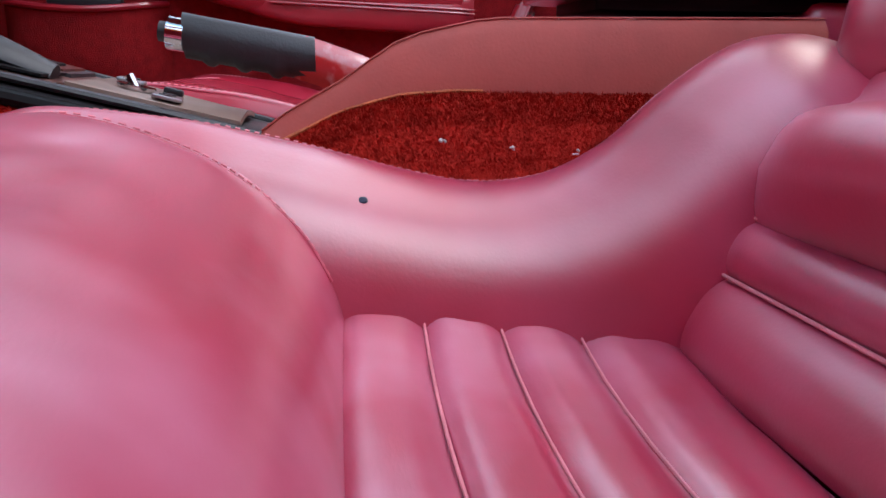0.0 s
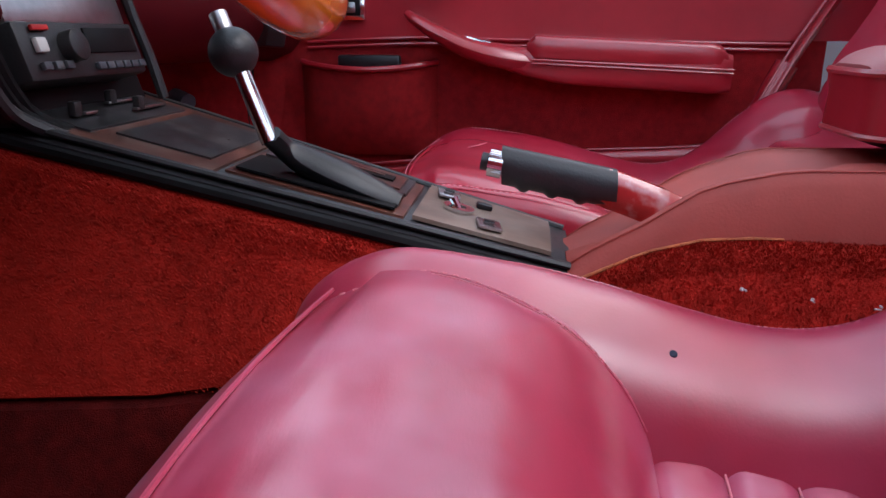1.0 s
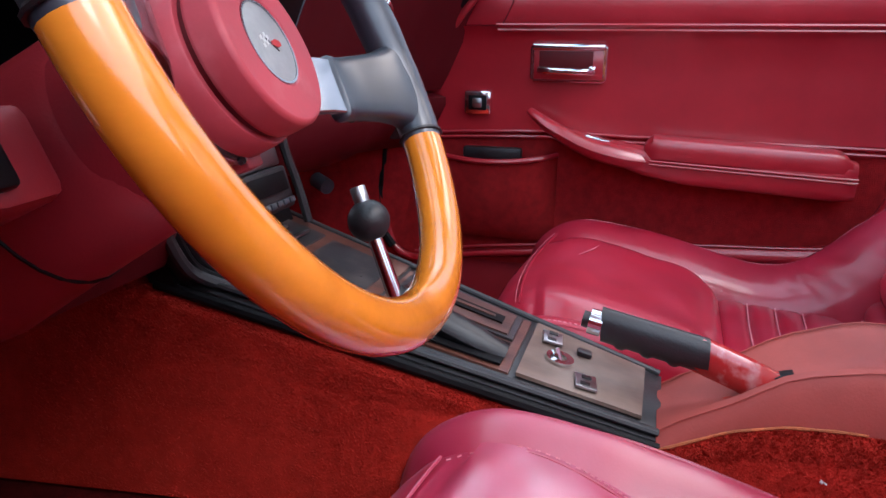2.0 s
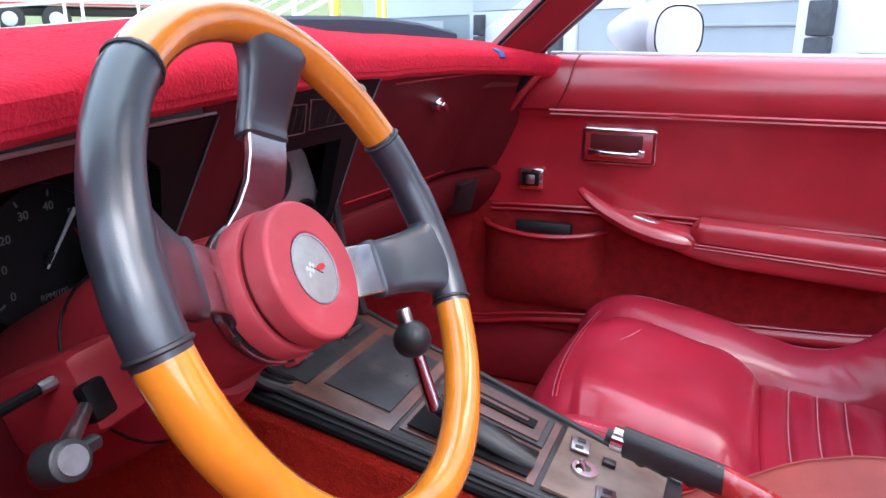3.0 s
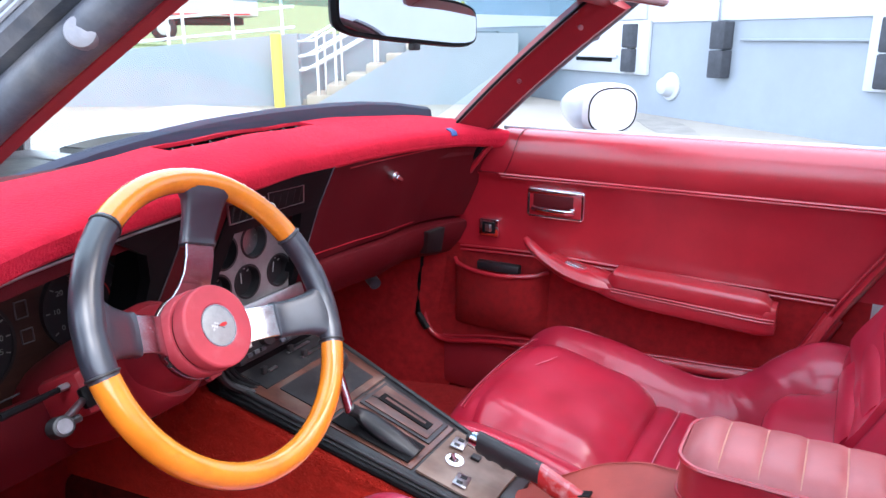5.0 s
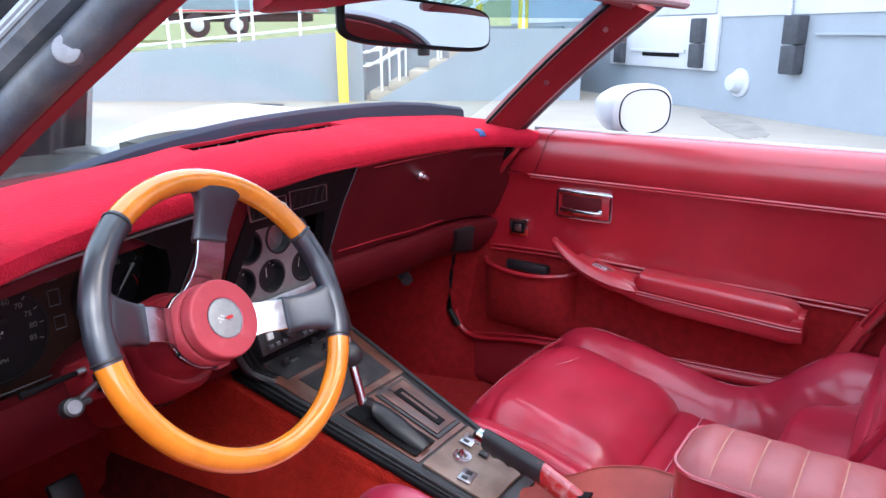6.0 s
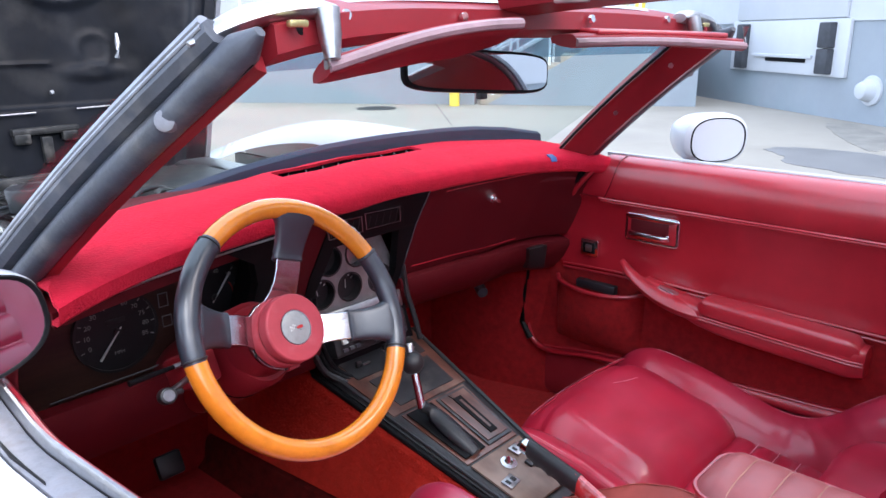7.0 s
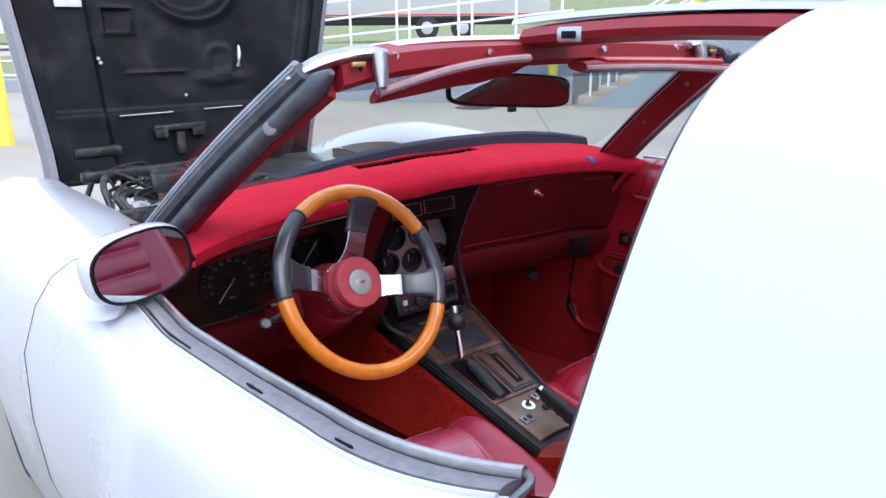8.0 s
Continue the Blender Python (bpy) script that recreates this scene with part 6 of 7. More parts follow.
part("side_skin", slab([[Vector((x, y, z)) for x, y, z in row] for row in (((-0.096, 0.512, 0.530), (-0.098, 0.60, 0.530)), ((-0.122, 0.524, 0.595), (-0.124, 0.60, 0.595)), ((-0.136, 0.520, 0.70), (-0.138, 0.60, 0.70)))], (0.004, 0, 0)), BLACK, stack)
rt = Euler((radians(-16), 0, 0)).to_matrix()
rd = part("radio", box((0.018, 0.532, 0.584), (0.190, 0.05, 0.052), 0.004, rt), BLACK, stack, "black cassette-size car radio")


def on_radio(x, z, d=0.0):
    return Vector((0.018, 0.532, 0.584)) + rt @ Vector((x, -0.026 - d, z))


part("display", box(on_radio(0.042, 0.008), (0.085, 0.003, 0.024), 0.001, rt), GLOSS_BLACK, rd, "dark radio display")
part("volume_knob", disc(on_radio(-0.030, 0.002, 0.012), rt @ Vector((0, -1, 0)), 0.0145, 0.014, 20, bevel=0.002), BLACK, rd, "round volume knob")
part("pale_key", box(on_radio(-0.072, 0.004, 0.002), (0.014, 0.006, 0.013), 0.002, rt), MARK, rd, "pale grey key")
part("red_key", box(on_radio(-0.066, 0.019, 0.002), (0.022, 0.004, 0.005), 0.001, rt), RED_MARK, rd)
for i in range(6):
    part("key", box(on_radio(0.006 + i * 0.015, -0.017, 0.002), (0.012, 0.005, 0.007), 0.001, rt), RUBBER, rd)
for i in range(3):
    part("key", box(on_radio(-0.075 + i * 0.016, -0.014, 0.002), (0.011, 0.005, 0.007), 0.001, rt), RUBBER, rd)
part("grey_panel", box((0.03, 0.536, 0.630), (0.19, 0.008, 0.036), 0.003, rt), DULL_METAL, stack, "dull silver panel above the radio")

# driver's side: cluster with speedometer and rev counter
CY = 0.588
cl = thing("instrument_cluster", "black instrument cluster with two large round dials", "gauges", (-0.37, CY, 0.75))
part("cluster_panel", prism([Vector((x, CY + 0.01, z)) for x, z in ((-0.60, 0.835), (-0.60, 0.62), (-0.52, 0.61), (-0.20, 0.63), (-0.17, 0.72), (-0.16, 0.855), (-0.40, 0.858))], (0, 0.02, 0)), DARK_WOOD, cl, "dark woodgrain cluster panel", smooth=False)
lip_x = [-0.585 + 0.385 * i / 12 for i in range(13)]
part("top_lip", slab([[Vector((x, face(0.853, x) + (CY - face(0.853, x)) * k, 0.853 - 0.012 * k)) for x in lip_x] for k in (0.0, 0.5, 1.0)], (0, 0, 0.010)), BLACK, cl)
part("top_edge", tube([(x, face(0.853, x) - 0.002, 0.8525) for x in lip_x], 0.0017, 6), DULL_METAL, cl, "thin silver line")


part("lower_line", tube([(-0.56, CY - 0.006, 0.634), (-0.40, CY - 0.006, 0.638), (-0.33, CY - 0.006, 0.645)], 0.0013, 6), RUBBER, cl, "thin silver line")


def text(body, size, at, mat, parent):
    """Built-in letters as a mesh, facing the driver."""
    cu = bpy.data.curves.new("mark_text", "FONT")
    cu.body, cu.size, cu.align_x, cu.align_y, cu.extrude = body, size, "CENTER", "CENTER", 0.0003
    tmp = bpy.data.objects.new("mark_text", cu)
    me = bpy.data.meshes.new_from_object(tmp)
    bpy.data.objects.remove(tmp)
    me.transform(Matrix.Translation(at) @ Euler((radians(90), 0, 0)).to_matrix().to_4x4())
    me.materials.append(mat)
    ob = new("numerals", me)
    ob.parent = parent
    ob.location = -world_offset(parent)
    return ob


def dial(cx, cz, r, numbers, a0, a1, needle, caption):
    g = part("dial", disc((cx, CY + 0.004, cz), (0, -1, 0), r, 0.01, 40), DIAL, cl, "round black dial with pale numerals")
    part("dial_ring", annulus((cx, CY + 0.001, cz), (0, -1, 0), r, r + 0.004, 0.01, 40), BLACK, g)
    n = len(numbers)
    for i, s in enumerate(numbers):
        a = radians(a0 + (a1 - a0) * i / (n - 1))
        text(s, r * 0.17, (cx + r * 0.74 * math.cos(a), CY + 0.0028, cz + r * 0.74 * math.sin(a)), DIAL_MARK, g)
        part("tick", box((cx + r * 0.93 * math.cos(a), CY + 0.0035, cz + r * 0.93 * math.sin(a)), (r * 0.09, 0.001, 0.0016), 0, Euler((0, -a, 0)).to_matrix()), DIAL_MARK, g)
    a = radians(needle)
    part("needle", tube([(cx - 0.01 * math.cos(a), CY - 0.001, cz - 0.01 * math.sin(a)), (cx + r * 0.8 * math.cos(a), CY - 0.001, cz + r * 0.8 * math.sin(a))], [0.0011, 0.0022], 5), MARK, g, "pale needle")
    part("hub", disc((cx, CY - 0.002, cz), (0, -1, 0), 0.006, 0.005, 14), BLACK, g)
    text(caption, r * 0.13, (cx, CY + 0.0028, cz - r * 0.55), DIAL_MARK, g)
    return g


d1 = dial(-0.444, 0.714, 0.064, ["0", "10", "20", "30", "40", "50", "60", "70", "75", "80", "85"], 201, -19, 231, "MPH")
part("counter", box((-0.444, CY + 0.002, 0.733), (0.030, 0.002, 0.008), 0.001), BLACK, d1, "small odometer window")
d2 = dial(-0.270, 0.725, 0.063, ["0", "10", "20", "30", "40", "50", "60", "70"], 211, -15, 52, "RPM/100")
part("red_line", tube([(-0.270 + 0.036 * math.cos(radians(a)), CY + 0.002, 0.725 + 0.036 * math.sin(radians(a))) for a in range(-15, 40, 5)], 0.0012, 5), RED_MARK, d2)
for x, z, w, h in ((-0.391, 0.791, 0.016, 0.012), (-0.361, 0.782, 0.015, 0.024), (-0.361, 0.744, 0.015, 0.022), (-0.345, 0.800, 0.012, 0.010), (-0.358, 0.706, 0.015, 0.018)):
    part("warning_window", frame_ring([Vector((x + a * w, CY + 0.006, z + b * h)) for a, b in ((-0.5, -0.5), (0.5, -0.5), (0.5, 0.5), (-0.5, 0.5))], 0.0012, 0.003, (0, -1, 0)), WORN_TRIM, cl, smooth=False)
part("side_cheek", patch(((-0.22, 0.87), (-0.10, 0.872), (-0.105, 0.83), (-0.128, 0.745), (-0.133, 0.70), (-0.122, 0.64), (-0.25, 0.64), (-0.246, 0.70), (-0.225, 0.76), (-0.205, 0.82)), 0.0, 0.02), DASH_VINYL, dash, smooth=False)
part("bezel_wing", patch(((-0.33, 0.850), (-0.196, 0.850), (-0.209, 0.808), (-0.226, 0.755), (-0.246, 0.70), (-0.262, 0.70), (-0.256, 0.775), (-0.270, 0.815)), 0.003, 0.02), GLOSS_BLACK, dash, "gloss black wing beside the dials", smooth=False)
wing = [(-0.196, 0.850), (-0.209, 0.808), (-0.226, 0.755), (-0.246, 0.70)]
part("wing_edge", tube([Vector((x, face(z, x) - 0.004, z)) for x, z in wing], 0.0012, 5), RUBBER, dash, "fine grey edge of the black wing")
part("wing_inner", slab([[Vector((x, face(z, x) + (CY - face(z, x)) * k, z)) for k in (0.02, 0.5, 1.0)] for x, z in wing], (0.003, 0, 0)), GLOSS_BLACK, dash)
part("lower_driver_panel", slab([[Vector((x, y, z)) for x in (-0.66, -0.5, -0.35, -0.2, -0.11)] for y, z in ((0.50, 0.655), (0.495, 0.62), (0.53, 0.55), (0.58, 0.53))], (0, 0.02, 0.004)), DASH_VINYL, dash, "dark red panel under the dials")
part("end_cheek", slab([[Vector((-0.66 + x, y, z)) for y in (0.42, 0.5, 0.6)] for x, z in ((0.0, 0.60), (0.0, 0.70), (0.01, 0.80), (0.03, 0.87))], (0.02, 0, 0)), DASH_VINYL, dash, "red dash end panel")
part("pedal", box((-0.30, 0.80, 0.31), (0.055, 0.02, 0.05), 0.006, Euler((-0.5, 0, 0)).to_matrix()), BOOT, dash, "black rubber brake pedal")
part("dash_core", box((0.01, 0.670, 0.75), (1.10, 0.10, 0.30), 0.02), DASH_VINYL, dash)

# velour mat on the dashboard's top
def pad_top(x):
    """Height of the dark pad under the windshield, lower on the driver's side."""
    return interp(x, [-0.6, -0.37, -0.25, -0.13, 0.0, 0.12, 0.26, 0.4, 0.52, 0.62, 0.66], [0.878, 0.890, 0.903, 0.918, 0.930, 0.940, 0.946, 0.949, 0.947, 0.933, 0.921])


def tilt(x):
    """How far the mat falls away from its crown towards both ends."""
    return interp(x, [-0.62, -0.5, -0.15, 0.0, 0.28, 0.65], [-0.024, -0.020, -0.001, -0.002, -0.010, -0.012])


def slot_y(x):
    return 0.575 + 0.19 * max(-0.2, min(0.3, x))


mx = [-0.605 + 1.25 * i / 50 for i in range(51)]
rows = []
for x in mx:
    e = abs((x - 0.02) / 0.625)
    sag = 0.012 * e ** 10 + 0.008 * e ** 2
    s = slot_y(x)
    lip = brow(x) - 0.014 + 0.003 * math.sin(x * 7) - 0.010 * e ** 8
    rear = pad_top(x) - 0.030
    m = lip + 0.016
    fy = max(lip + 0.10, base_y(x) - 0.02 - 1.6 * max(0, -0.52 - x))
    s = min(s, fy - 0.055)
    dz = 0.0025 * noise.noise(Vector((x * 9, 0, 0)))
    rows.append([Vector((x, y, z - sag + dz + tilt(x) * min(1, max(0, (z - 0.89) / 0.03)))) for y, z in ((lip + 0.030, 0.866), (lip + 0.012, 0.868), (lip + 0.003, 0.874), (lip, 0.888), (lip + 0.004, 0.900), (m, 0.910), (m + (s - 0.045 - m) * 0.4, 0.922), (m + (s - 0.045 - m) * 0.75, 0.929), (s - 0.045, 0.932), (s - 0.020, 0.9315), (s + 0.020, 0.934), (s + 0.04, 0.931), ((s + fy) / 2 + 0.02, 0.4 * 0.931 + 0.6 * rear), (fy, rear + sag))])
bm = bmesh.new()
top = [[bm.verts.new(p) for p in r] for r in rows]
for i in range(50):
    for j in range(13):
        if j == 9 and -0.155 < mx[i] and mx[i + 1] < 0.275:
            continue
        bm.faces.new((top[i][j], top[i + 1][j], top[i + 1][j + 1], top[i][j + 1]))
r = bmesh.ops.extrude_face_region(bm, geom=bm.faces[:])
bmesh.ops.translate(bm, vec=(0, 0.002, -0.006), verts=[q for q in r["geom"] if isinstance(q, bmesh.types.BMVert)])
dmat = solid("dashboard_mat", bm, MAT_RED, "bright red velour mat covering the dashboard top", "mat")
rows_top = [[Vector((x, brow(x) + 0.02 + (base_y(x) - 0.01 - brow(x)) * k, 0.850 + 0.012 * math.sin(math.pi * k))) for x in [-0.60 + 0.1 * i for i in range(13)]] for k in (0, 0.25, 0.5, 0.75, 1)]
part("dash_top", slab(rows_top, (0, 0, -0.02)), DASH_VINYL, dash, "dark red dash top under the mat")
# its nap
rnd = random.Random(5)
bm = bmesh.new()
for n in range(14000):
    i, j = rnd.randrange(50), rnd.randrange(13)
    if j == 9 and -0.155 < mx[i] and mx[i + 1] < 0.275:
        continue
    a, b = rnd.random(), rnd.random()
    p = (rows[i][j] * (1 - a) + rows[i + 1][j] * a) * (1 - b) + (rows[i][j + 1] * (1 - a) + rows[i + 1][j + 1] * a) * b
    d = Vector((rnd.uniform(-0.5, 0.5), -0.6 if j < 5 else rnd.uniform(-0.5, 0.3), 0.2 if j < 4 else 0.8)).normalized()
    s = Vector((rnd.uniform(-1, 1), rnd.uniform(-1, 1), rnd.uniform(-0.3, 0.3))).normalized() * 0.0003
    bm.faces.new((bm.verts.new(p - s), bm.verts.new(p + s), bm.verts.new(p + d * rnd.uniform(0.0007, 0.0015))))
solid("velour_nap", bm, MAT_RED, "short red velour nap", "mat", "stuff", smooth=False)
tag = []
for k in (0.30, 0.95):
    tag.append([(rows[44][j] * (1 - k) + rows[45][j] * k) + Vector((0, -0.002, 0.002)) for j in (3, 4, 5)])
part("tag", slab(tag, (0, 0.001, -0.002)), BLUE_PAINT, dmat, "small blue maker's tag")
vent = thing("defroster_vent", "dark defroster slot with thin ribs", "vent", (0.06, 0.585, 0.92))
part("duct", slab([[Vector((x, slot_y(x) + a, z - 0.003 + tilt(x))) for x in (-0.16, -0.05, 0.06, 0.17, 0.28)] for a, z in ((-0.032, 0.922), (-0.018, 0.900), (0.018, 0.900), (0.032, 0.928))], (0, 0, -0.003)), GLOSS_BLACK, vent)
for i in range(9):
    x = -0.125 + i * 0.045
    part("rib", box((x, slot_y(x), 0.925 + tilt(x)), (0.0016, 0.040, 0.005), 0.0004, Euler((0, 0, -0.6)).to_matrix()), BLACK, vent)
rows = [[Vector((x + 0.01, base_y(x) + a, pad_top(x + 0.01) - 0.035 + h)) for x in [-0.60 + 0.077 * i for i in range(17)]] for a, h in ((-0.045, 0.0), (-0.040, 0.029), (-0.030, 0.035), (-0.018, 0.035), (-0.012, 0.0))]
solid("dash_front_pad", slab(rows, (0, 0, -0.01)), NAVY, "dark blue pad along the windshield base", "pad")

# ---- steering column and wheel ----
WC = Vector((-0.3078, 0.2739, 0.7722))
WN = Vector((math.sin(0.091) * math.cos(0.463), -math.cos(0.091) * math.cos(0.463), math.sin(0.463)))
WU = Vector((0, 0, 1)).cross(WN).normalized()
WW = WN.cross(WU)


def whl(r, deg, d=0.0):
    """A place on the wheel: radius, angle from its right, and height above the rim's plane towards the driver."""
    a = radians(deg)
    return WC + r * (math.cos(a) * WU + math.sin(a) * WW) + d * WN


wheel = thing("steering_wheel", "three-spoke steering wheel with varnished wood and black leather rim", "steering wheel", tuple(WC))


def rim_arc(a0, a1, r, n=40, rough=0.0):
    rings = []
    for i in range(n + 1):
        a = a0 + (a1 - a0) * i / n
        c = whl(0.1733, a)
        o = (c - WC).normalized()
        k = r * (1 + rough * noise.noise(Vector((a * 0.15, r * 90, 0))))
        e = min(i, n - i)
        if rough:
            k *= 0.93 + 0.07 * min(1, e / 2)
        rings.append([c + k * (math.cos(q * math.pi / 9) * o + math.sin(q * math.pi / 9) * WN) for q in range(18)])
    return loft(rings, True, True)


for a0, a1 in ((23.3, 122.3), (178.6, 328.7)):
    part("wood_rim", rim_arc(a0, a1, 0.0150), AMBER_WOOD, wheel, "varnished amber wood rim section")
for a0, a1 in ((122.3, 178.6), (-31.3, 23.3)):
    gp = part("leather_grip", rim_arc(a0, a1, 0.0158, 30, 0.05), BLACK_LEATHER, wheel, "black leather grip")
    for e in (a0 + 1.5, a1 - 1.5):
        ring = []
        c = whl(0.1733, e)
        o = (c - WC).normalized()
        part("grip_band", tube([c + 0.0158 * (math.cos(q * math.pi / 8) * o + math.sin(q * math.pi / 8) * WN) for q in range(16)], 0.0016, 6, closed=True), BLACK, gp)
rnd = random.Random(21)
for a, w in ((29, 0.6), (33, 1.0), (37, 1.3), (41, 0.9), (46, 0.7), (52, 0.5), (58, 0.4)):
    tilt = rnd.uniform(0.3, 0.9)
    pts = []
    for k in (-1, -0.3, 0.4, 1):
        c = whl(0.1733, a + 1.6 * k * w + rnd.uniform(-0.4, 0.4))
        o = (c - WC).normalized()
        pts.append(c + 0.0146 * (math.cos(tilt + rnd.uniform(-0.08, 0.08)) * o + math.sin(tilt) * WN))
    part("rim_chip", tube(pts, [0.0012 * w, 0.0030 * w, 0.0026 * w, 0.0010 * w], 6, flat=0.45), TAN, wheel, "bare wood chip in the varnish")
for deg in (70, 163, -16):
    t = Vector(-math.sin(radians(deg)) * WU + math.cos(radians(deg)) * WW)
    # flat metal strap, rising from the hub to the rim
    rings = []
    for r, d, w in ((0.020, -0.062, 0.030), (0.045, -0.058, 0.027), (0.056, -0.048, 0.023), (0.070, -0.038, 0.021), (0.088, -0.030, 0.0205), (0.112, -0.024, 0.021)):
        c = whl(r, deg, d)
        rings.append([c + t * (w - 0.001) + WN * 0.003, c - t * (w - 0.001) + WN * 0.003, c - t * w + WN * 0.002, c - t * w - WN * 0.002, c - t * (w - 0.001) - WN * 0.003, c + t * (w - 0.001) - WN * 0.003, c + t * w - WN * 0.002, c + t * w + WN * 0.002])
    part("spoke", loft(rings, True, True), SPOKE_METAL, wheel, "polished metal spoke")
    # stitched leather sleeve with flat faces, flaring into the rim
    rings = []
    for r, d, w, th in ((0.101, -0.030, 0.0225, 0.0065), (0.103, -0.029, 0.0245, 0.0085), (0.107, -0.028, 0.0245, 0.0085), (0.110, -0.027, 0.0235, 0.008), (0.125, -0.019, 0.0245, 0.009), (0.140, -0.011, 0.0265, 0.010), (0.152, -0.005, 0.030, 0.011), (0.162, -0.001, 0.037, 0.012), (0.171, 0.0, 0.046, 0.012)):
        c = whl(r, deg, d)
        ring = []
        for q in range(24):
            a, b = math.cos(q * math.pi / 12), math.sin(q * math.pi / 12)
            ring.append(c + t * w * math.copysign(abs(a) ** 0.42, a) + WN * th * math.copysign(abs(b) ** 0.55, b))
        rings.append(ring)
    sl = part("spoke_cover", loft(rings, True, True), BLACK_LEATHER, wheel, "black leather spoke cover")
    for w in (-1, 1):
        part("stitching", stitches([whl(r, deg, d) + t * w * 0.024 - WN * 0.004 for r, d in ((0.112, -0.026), (0.13, -0.016), (0.145, -0.008))], 0.006, 0.004, 0.0006), BLACK, sl)
HF = WC - WN * 0.0120 - WU * 0.004
hub = part("hub_cap", loft([[HF - WN * d + r * (math.cos(q * math.pi / 26) * WU + math.sin(q * math.pi / 26) * WW) for q in range(52)] for r, d in ((0.0250, 0.0022), (0.0262, 0.0005), (0.0270, 0.0), (0.0274, 0.0), (0.0464, 0.0), (0.0469, 0.0), (0.0485, 0.0008), (0.0495, 0.0026), (0.0497, 0.0034), (0.0497, 0.0172), (0.0497, 0.018), (0.049, 0.0195), (0.046, 0.020))], True, True), HUB_RED, wheel, "chipped dull red hub cap")
part("hub_ring", loft([[HF - WN * d + r * (math.cos(q * math.pi / 26) * WU + math.sin(q * math.pi / 26) * WW) for q in range(52)] for r, d in ((0.0465, 0.0235), (0.0505, 0.0238), (0.0515, 0.0252), (0.0518, 0.041), (0.0505, 0.0425), (0.046, 0.043))], True, True), HUB_RED, hub, "red painted hub ring")
part("horn_groove", disc(HF - WN * 0.0195, WN, 0.0470, 0.005, 44), DASH_VINYL, hub)
part("adapter_ring", disc(HF - WN * 0.042, WN, 0.0500, 0.014, 44, 0.049, bevel=0.002), BLACK, hub, "dark adapter ring behind the spokes")
part("spoke_plate", disc(HF - WN * 0.046, WN, 0.0525, 0.006, 44, bevel=0.001), SPOKE_METAL, wheel, "scuffed metal spoke plate")
for a in range(0, 360, 60):
    part("screw", disc(HF - WN * 0.0448 + 0.0512 * (math.cos(radians(a + 20)) * WU + math.sin(radians(a + 20)) * WW), WN, 0.0028, 0.003, 8), BLACK, wheel)
part("hub_boss", disc(HF - WN * 0.056, WN, 0.049, 0.050, 44, 0.056, bevel=0.002), TRIM_RED, hub)
part("cancel_tab", box(HF - WN * 0.052 - WW * 0.052 + WU * 0.006, (0.020, 0.012, 0.010), 0.002, Matrix((WU, -WN, WW)).transposed()), HUB_RED, hub, "small red tab under the hub")
em = part("emblem", disc(HF - WN * 0.0012, WN, 0.0248, 0.004, 36, bevel=0.0006), EMBLEM, hub, "round silver emblem")
part("emblem_rim", annulus(HF - WN * 0.0004, WN, 0.0240, 0.0252, 0.003, 36), SPOKE_METAL, em)
for i in range(4):
    for j in range(3):
        if (i + j) % 2 == 0:
            c = HF - WN * 0.0010 + WU * (-0.0105 + 0.0026 * i) + WW * (-0.0035 + 0.0024 * j + 0.0007 * i)
            part("chequer", prism([c, c + WU * 0.0026 + WW * 0.0007, c + WU * 0.0026 + WW * 0.0031, c + WW * 0.0024], WN * 0.0005), MARK, em, smooth=False)
c = HF - WN * 0.0010 + WU * 0.0055 - WW * 0.0005
part("flag", prism([c - WU * 0.005 - WW * 0.001, c + WU * 0.002 - WW * 0.003, c + WU * 0.007 - WW * 0.002, c + WU * 0.006 + WW * 0.001, c + WU * 0.001 + WW * 0.002, c - WU * 0.004 + WW * 0.001], WN * 0.0005), RED_MARK, em, smooth=False)
part("staff", tube([c - WU * 0.009 + WW * 0.003, c + WU * 0.001 - WW * 0.005], 0.0004, 4), BLACK, em)

column = thing("steering_column", "red painted steering column with stalk and ignition lock", "steering column", tuple(WC - WN * 0.2))


def col(d, side=0.0, up=0.0):
    return WC - WN * d + WU * side + WW * up


rings = []
for d, r, v in ((0.112, 0.056, 0.0), (0.125, 0.063, 0.0), (0.20, 0.066, -0.004), (0.27, 0.068, -0.010), (0.36, 0.062, -0.014)):
    rings.append([col(d, r * math.cos(q * math.pi / 12), v + r * (1.0 if math.sin(q * math.pi / 12) > 0 else 1.12) * math.sin(q * math.pi / 12)) for q in range(24)])
part("housing", loft(rings, True, True), TRIM_RED, column, "red column housing")
part("lock_housing", box((-0.418, 0.402, 0.700), (0.048, 0.076, 0.052), 0.008, Euler((-0.42, 0, 0.08)).to_matrix()), TRIM_RED, column, "red ignition lock housing")
part("seam", tube([col(0.19, 0.0663 * math.cos(q * math.pi / 16), -0.003 + 0.0663 * (1.0 if math.sin(q * math.pi / 16) > 0 else 1.12) * math.sin(q * math.pi / 16)) for q in range(32)], 0.0012, 5, True), GLOSS_BLACK, column, "dark seam round the housing")
part("lock_slot", box((-0.434, 0.362, 0.712), (0.018, 0.010, 0.024), 0.003, Euler((-0.42, 0, 0.08)).to_matrix()), GLOSS_BLACK, column)
kc = Vector((-0.499, 0.305, 0.724))
part("tilt_stalk", tube([(-0.436, 0.366, 0.710), kc - WN * 0.01], [0.0042, 0.0052], 12), DULL_METAL, column)
ky = part("ignition_lock", disc(kc, WN - WU * 0.25, 0.0108, 0.022, 24, 0.0112, bevel=0.002), BLACK, column, "black ringed ignition lock")
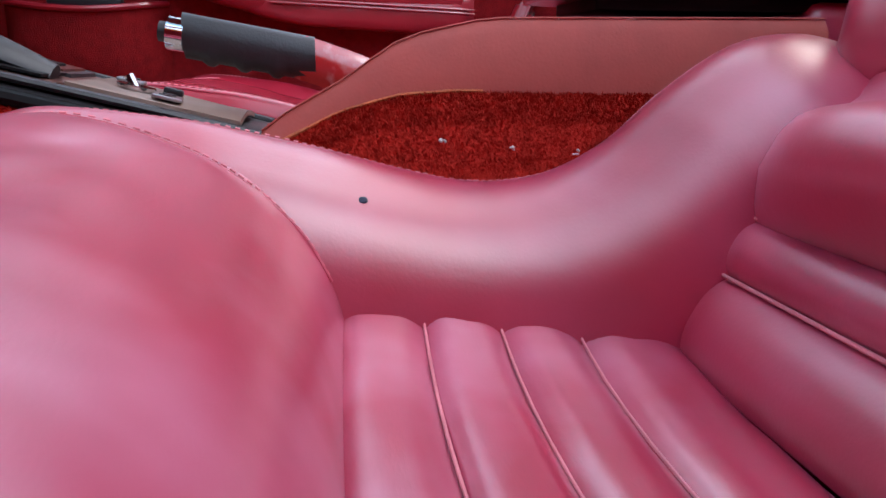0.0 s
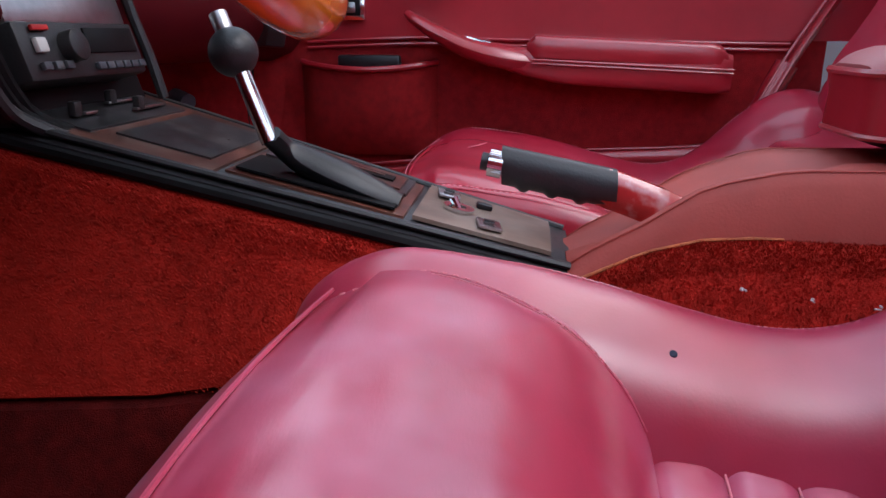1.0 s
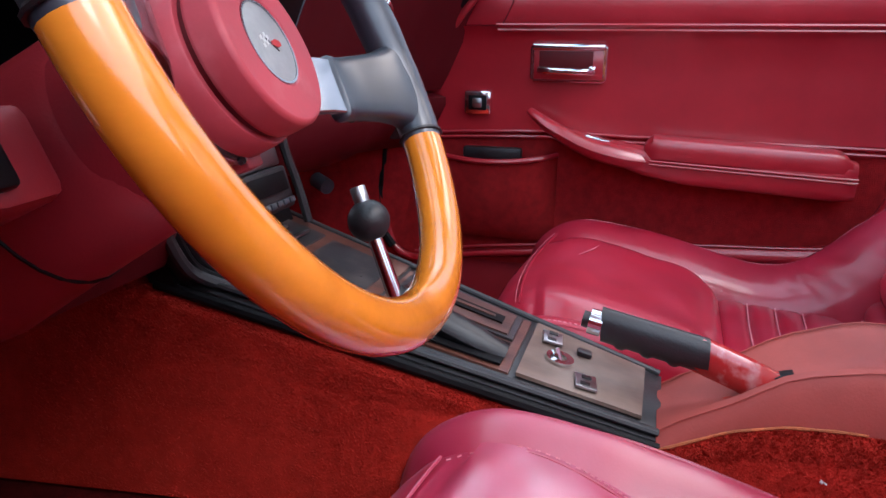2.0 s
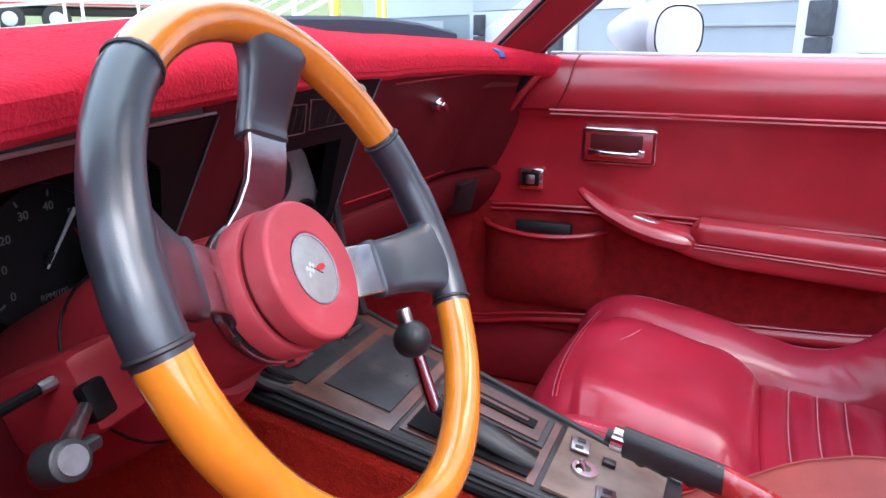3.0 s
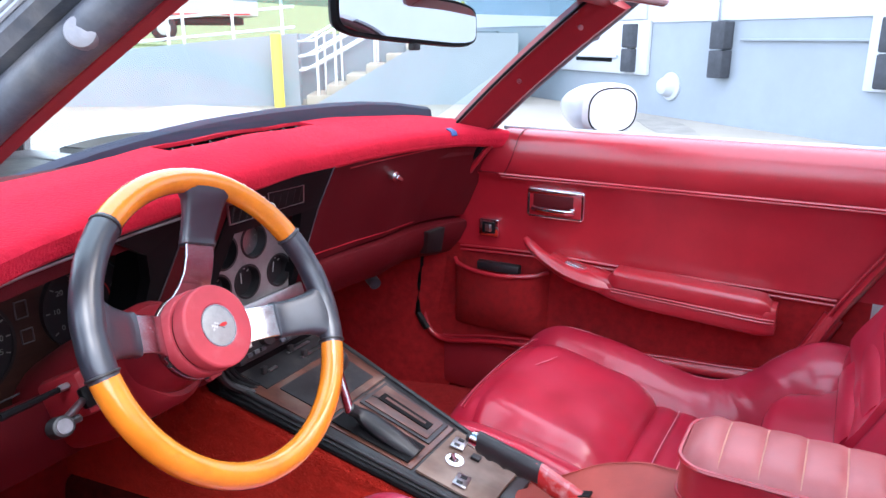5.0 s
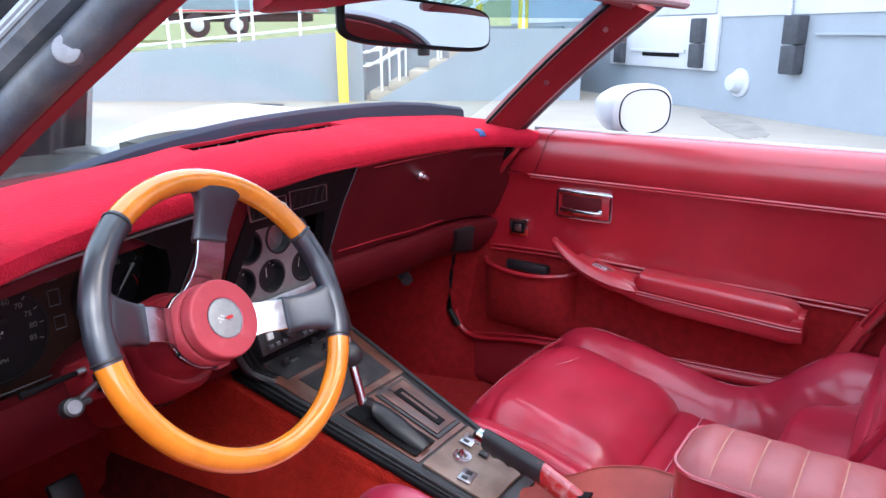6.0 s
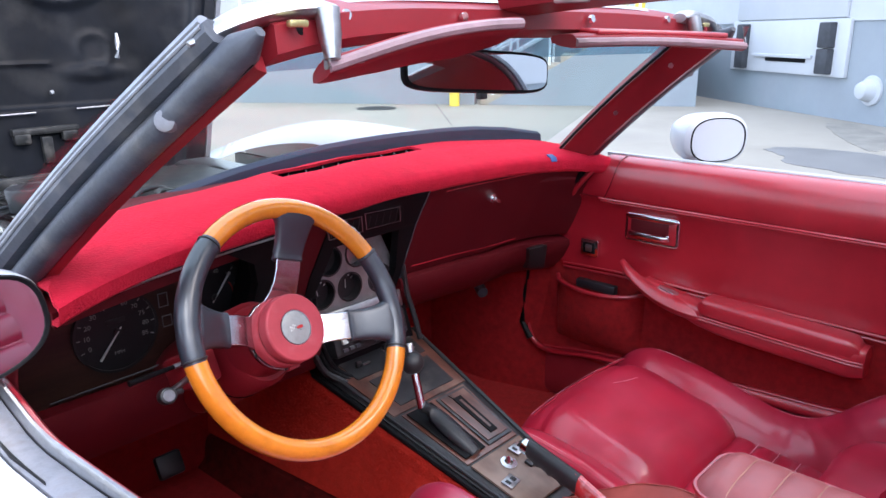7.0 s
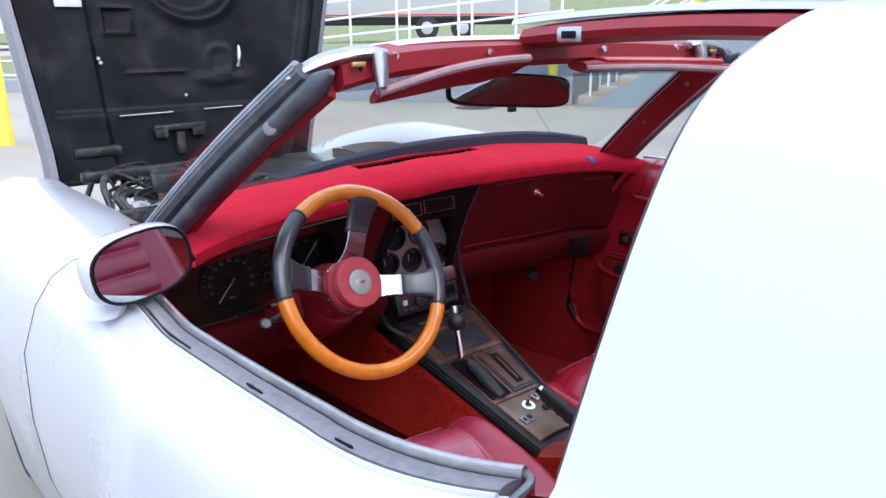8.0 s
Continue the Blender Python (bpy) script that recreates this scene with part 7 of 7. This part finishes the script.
part("lock_face", disc(kc + (WN - WU * 0.25) * 0.002, WN - WU * 0.25, 0.0074, 0.004, 20), WORN_TRIM, ky, "worn metal lock face")
part("key_tab", box(kc + WU * 0.017 - WN * 0.008, (0.014, 0.008, 0.007), 0.002), BLACK, ky)
part("indicator_stalk", tube([col(0.15, -0.055, 0.004), Vector((-0.45, 0.385, 0.722)), Vector((-0.518, 0.380, 0.722))], [0.0030, 0.0032, 0.0046], 8), GLOSS_BLACK, column, "black indicator stalk")
part("stalk_sleeve", tube([Vector((-0.425, 0.386, 0.722)), Vector((-0.452, 0.385, 0.722))], 0.0042, 8), DULL_METAL, column)

# ---- mirrors and visors ----
def oval(c, nx, r1, r2, n=36, power=2.6, turn=0.0):
    nx = Vector(nx).normalized()
    a = Vector((0, 0, 1)).cross(nx).normalized()
    b = nx.cross(a)
    a, b = a * math.cos(turn) + b * math.sin(turn), b * math.cos(turn) - a * math.sin(turn)

    def f(v):
        return math.copysign(abs(v) ** (2 / power), v)
    return [Vector(c) + a * r1 * f(math.cos(2 * math.pi * i / n)) + b * r2 * f(math.sin(2 * math.pi * i / n)) for i in range(n)]


def door_mirror(c, nx, r1, r2, foot, label, turn, shell, deep=1.0, group="door mirrors"):
    m = thing("door_mirror", label, "mirror", tuple(foot), group)
    c, nx = Vector(c), Vector(nx).normalized()
    part("housing", loft([oval(c - nx * d * deep, nx, r1 * k, r2 * k, turn=turn) for d, k in ((-0.004, 1.06), (0.002, shell), (0.02, shell + 0.03), (0.045, shell - 0.08), (0.075, 0.82), (0.10, 0.48), (0.112, 0.12))], True, True), WHITE, m, "white painted mirror shell")
    part("rim", loft([oval(c + nx * 0.0045, nx, r1 * 1.07, r2 * 1.07, turn=turn), oval(c + nx * 0.007, nx, r1 * 1.04, r2 * 1.04, turn=turn), oval(c + nx * 0.006, nx, r1 * 0.985, r2 * 0.985, turn=turn), oval(c + nx * 0.0, nx, r1 * 0.985, r2 * 0.985, turn=turn)], True, False), GLOSS_BLACK, m, "thin black rim")
    part("glass", loft([oval(c + nx * 0.005, nx, r1, r2, turn=turn), oval(c + nx * 0.001, nx, r1, r2, turn=turn)], True, True), MIRROR, m, "clear mirror glass", smooth=False)
    f = Vector(foot)
    mid = c - nx * 0.045 - Vector((0, 0, r2 * 0.8))
    part("stem", loft([[p + Vector((0.026 * math.cos(2 * math.pi * i / 14) * k, 0.045 * math.sin(2 * math.pi * i / 14) * k, 0)) for i in range(14)] for p, k in ((mid, 0.8), (mid.lerp(f, 0.6), 0.85), (f, 1.3))], True, True), WHITE, m)
    return m


door_mirror((-0.722, 0.205, 0.905), (0.185, -0.980, 0.068), 0.071, 0.0465, (-0.775, 0.26, 0.835), "white door mirror reflecting the red driver's seat", 0.12, 1.10)
door_mirror((0.792, 0.166, 0.924), (-0.55, -0.835, -0.02), 0.068, 0.049, (0.785, 0.245, 0.84), "white door mirror reflecting the pale dock wall", 0.0, 1.20, 1.5)

rear = thing("rear_view_mirror", "wide rear view mirror in a dark frame", "mirror", (0.0, 0.2, 1.12))
mc = Vector((0.004, 0.212, 1.110))
mn = Vector((-0.16, -0.98, 0.065)).normalized()
part("shell", loft([oval(mc - mn * d, mn, 0.142 * k, 0.0315 * k2, 40, 5, -0.07) for d, k, k2 in ((-0.002, 1.0, 1.0), (0.004, 1.02, 1.05), (0.014, 0.98, 0.95), (0.024, 0.8, 0.6))], True, True), GLOSS_BLACK, rear, "black mirror shell")
part("glass", loft([oval(mc + mn * 0.004, mn, 0.138, 0.0275, 40, 5, -0.07), oval(mc + mn * 0.001, mn, 0.138, 0.0275, 40, 5, -0.07)], True, True), MIRROR, rear, "clear mirror glass", smooth=False)
part("stem", tube([mc - mn * 0.02, (0.01, 0.245, 1.15), (0.01, 0.20, 1.185)], 0.006, 8), DULL_METAL, rear)
part("day_night_tab", box(mc + Vector((0, -0.002, -0.037)), (0.018, 0.010, 0.010), 0.002), BLACK, rear)


def visor(pts, label, wide, bow, dz):
    """A padded visor blade along its hinge edge."""
    v = thing("sun_visor", label, "sun visor", tuple(pts[0]), "sun visors")
    a, b = Vector(pts[0]), Vector(pts[1])
    rows = []
    for i in range(15):
        k = i / 14
        p = a.lerp(b, k)
        w = wide * (0.35 + 0.65 * min(1, 2.2 * k, 1) ** 0.7) * (1 - 0.35 * max(0, k - 0.85) / 0.15)
        z = bow * math.sin(math.pi * k * 1.1 - 0.35)
        prof = ((-0.05, 0.003), (0.0, 0.009), (0.15, 0.011), (0.6, 0.009), (0.95, 0.005), (1.0, 0), (0.95, -0.005), (0.6, -0.008), (0.15, -0.009), (0.0, -0.008), (-0.05, -0.003))
        rows.append([p + Vector((0, u * w * 0.9, u * w * dz + t + z)) for u, t in prof])
    part("blade", loft(rows, True, True), TRIM_RED, v, "padded pinkish red visor blade")
    part("binding", tube([(r[0] + r[-1]) / 2 for r in rows], 0.0065, 8), VISOR_EDGE, v, "faded greyish pink piping")
    part("rod", tube([a + Vector((0.0, 0.0, 0.03)), a, a.lerp(b, 0.15)], 0.006, 8), DULL_METAL, v)
    return v


visor(((-0.401, 0.067, 1.137), (-0.122, 0.042, 1.175)), "padded red sun visor folded up, grey piping", 0.085, 0.008, -0.42)
rv = visor(((0.410, -0.025, 1.142), (0.085, 0.098, 1.151)), "padded red sun visor hanging below the header", 0.075, 0.004, 0.10)
part("flap", box((0.262, 0.062, 1.163), (0.27, 0.055, 0.009), 0.004, Euler((0.05, 0.03, -0.36)).to_matrix(), 3), VINYL, rv, "thin red upper flap")
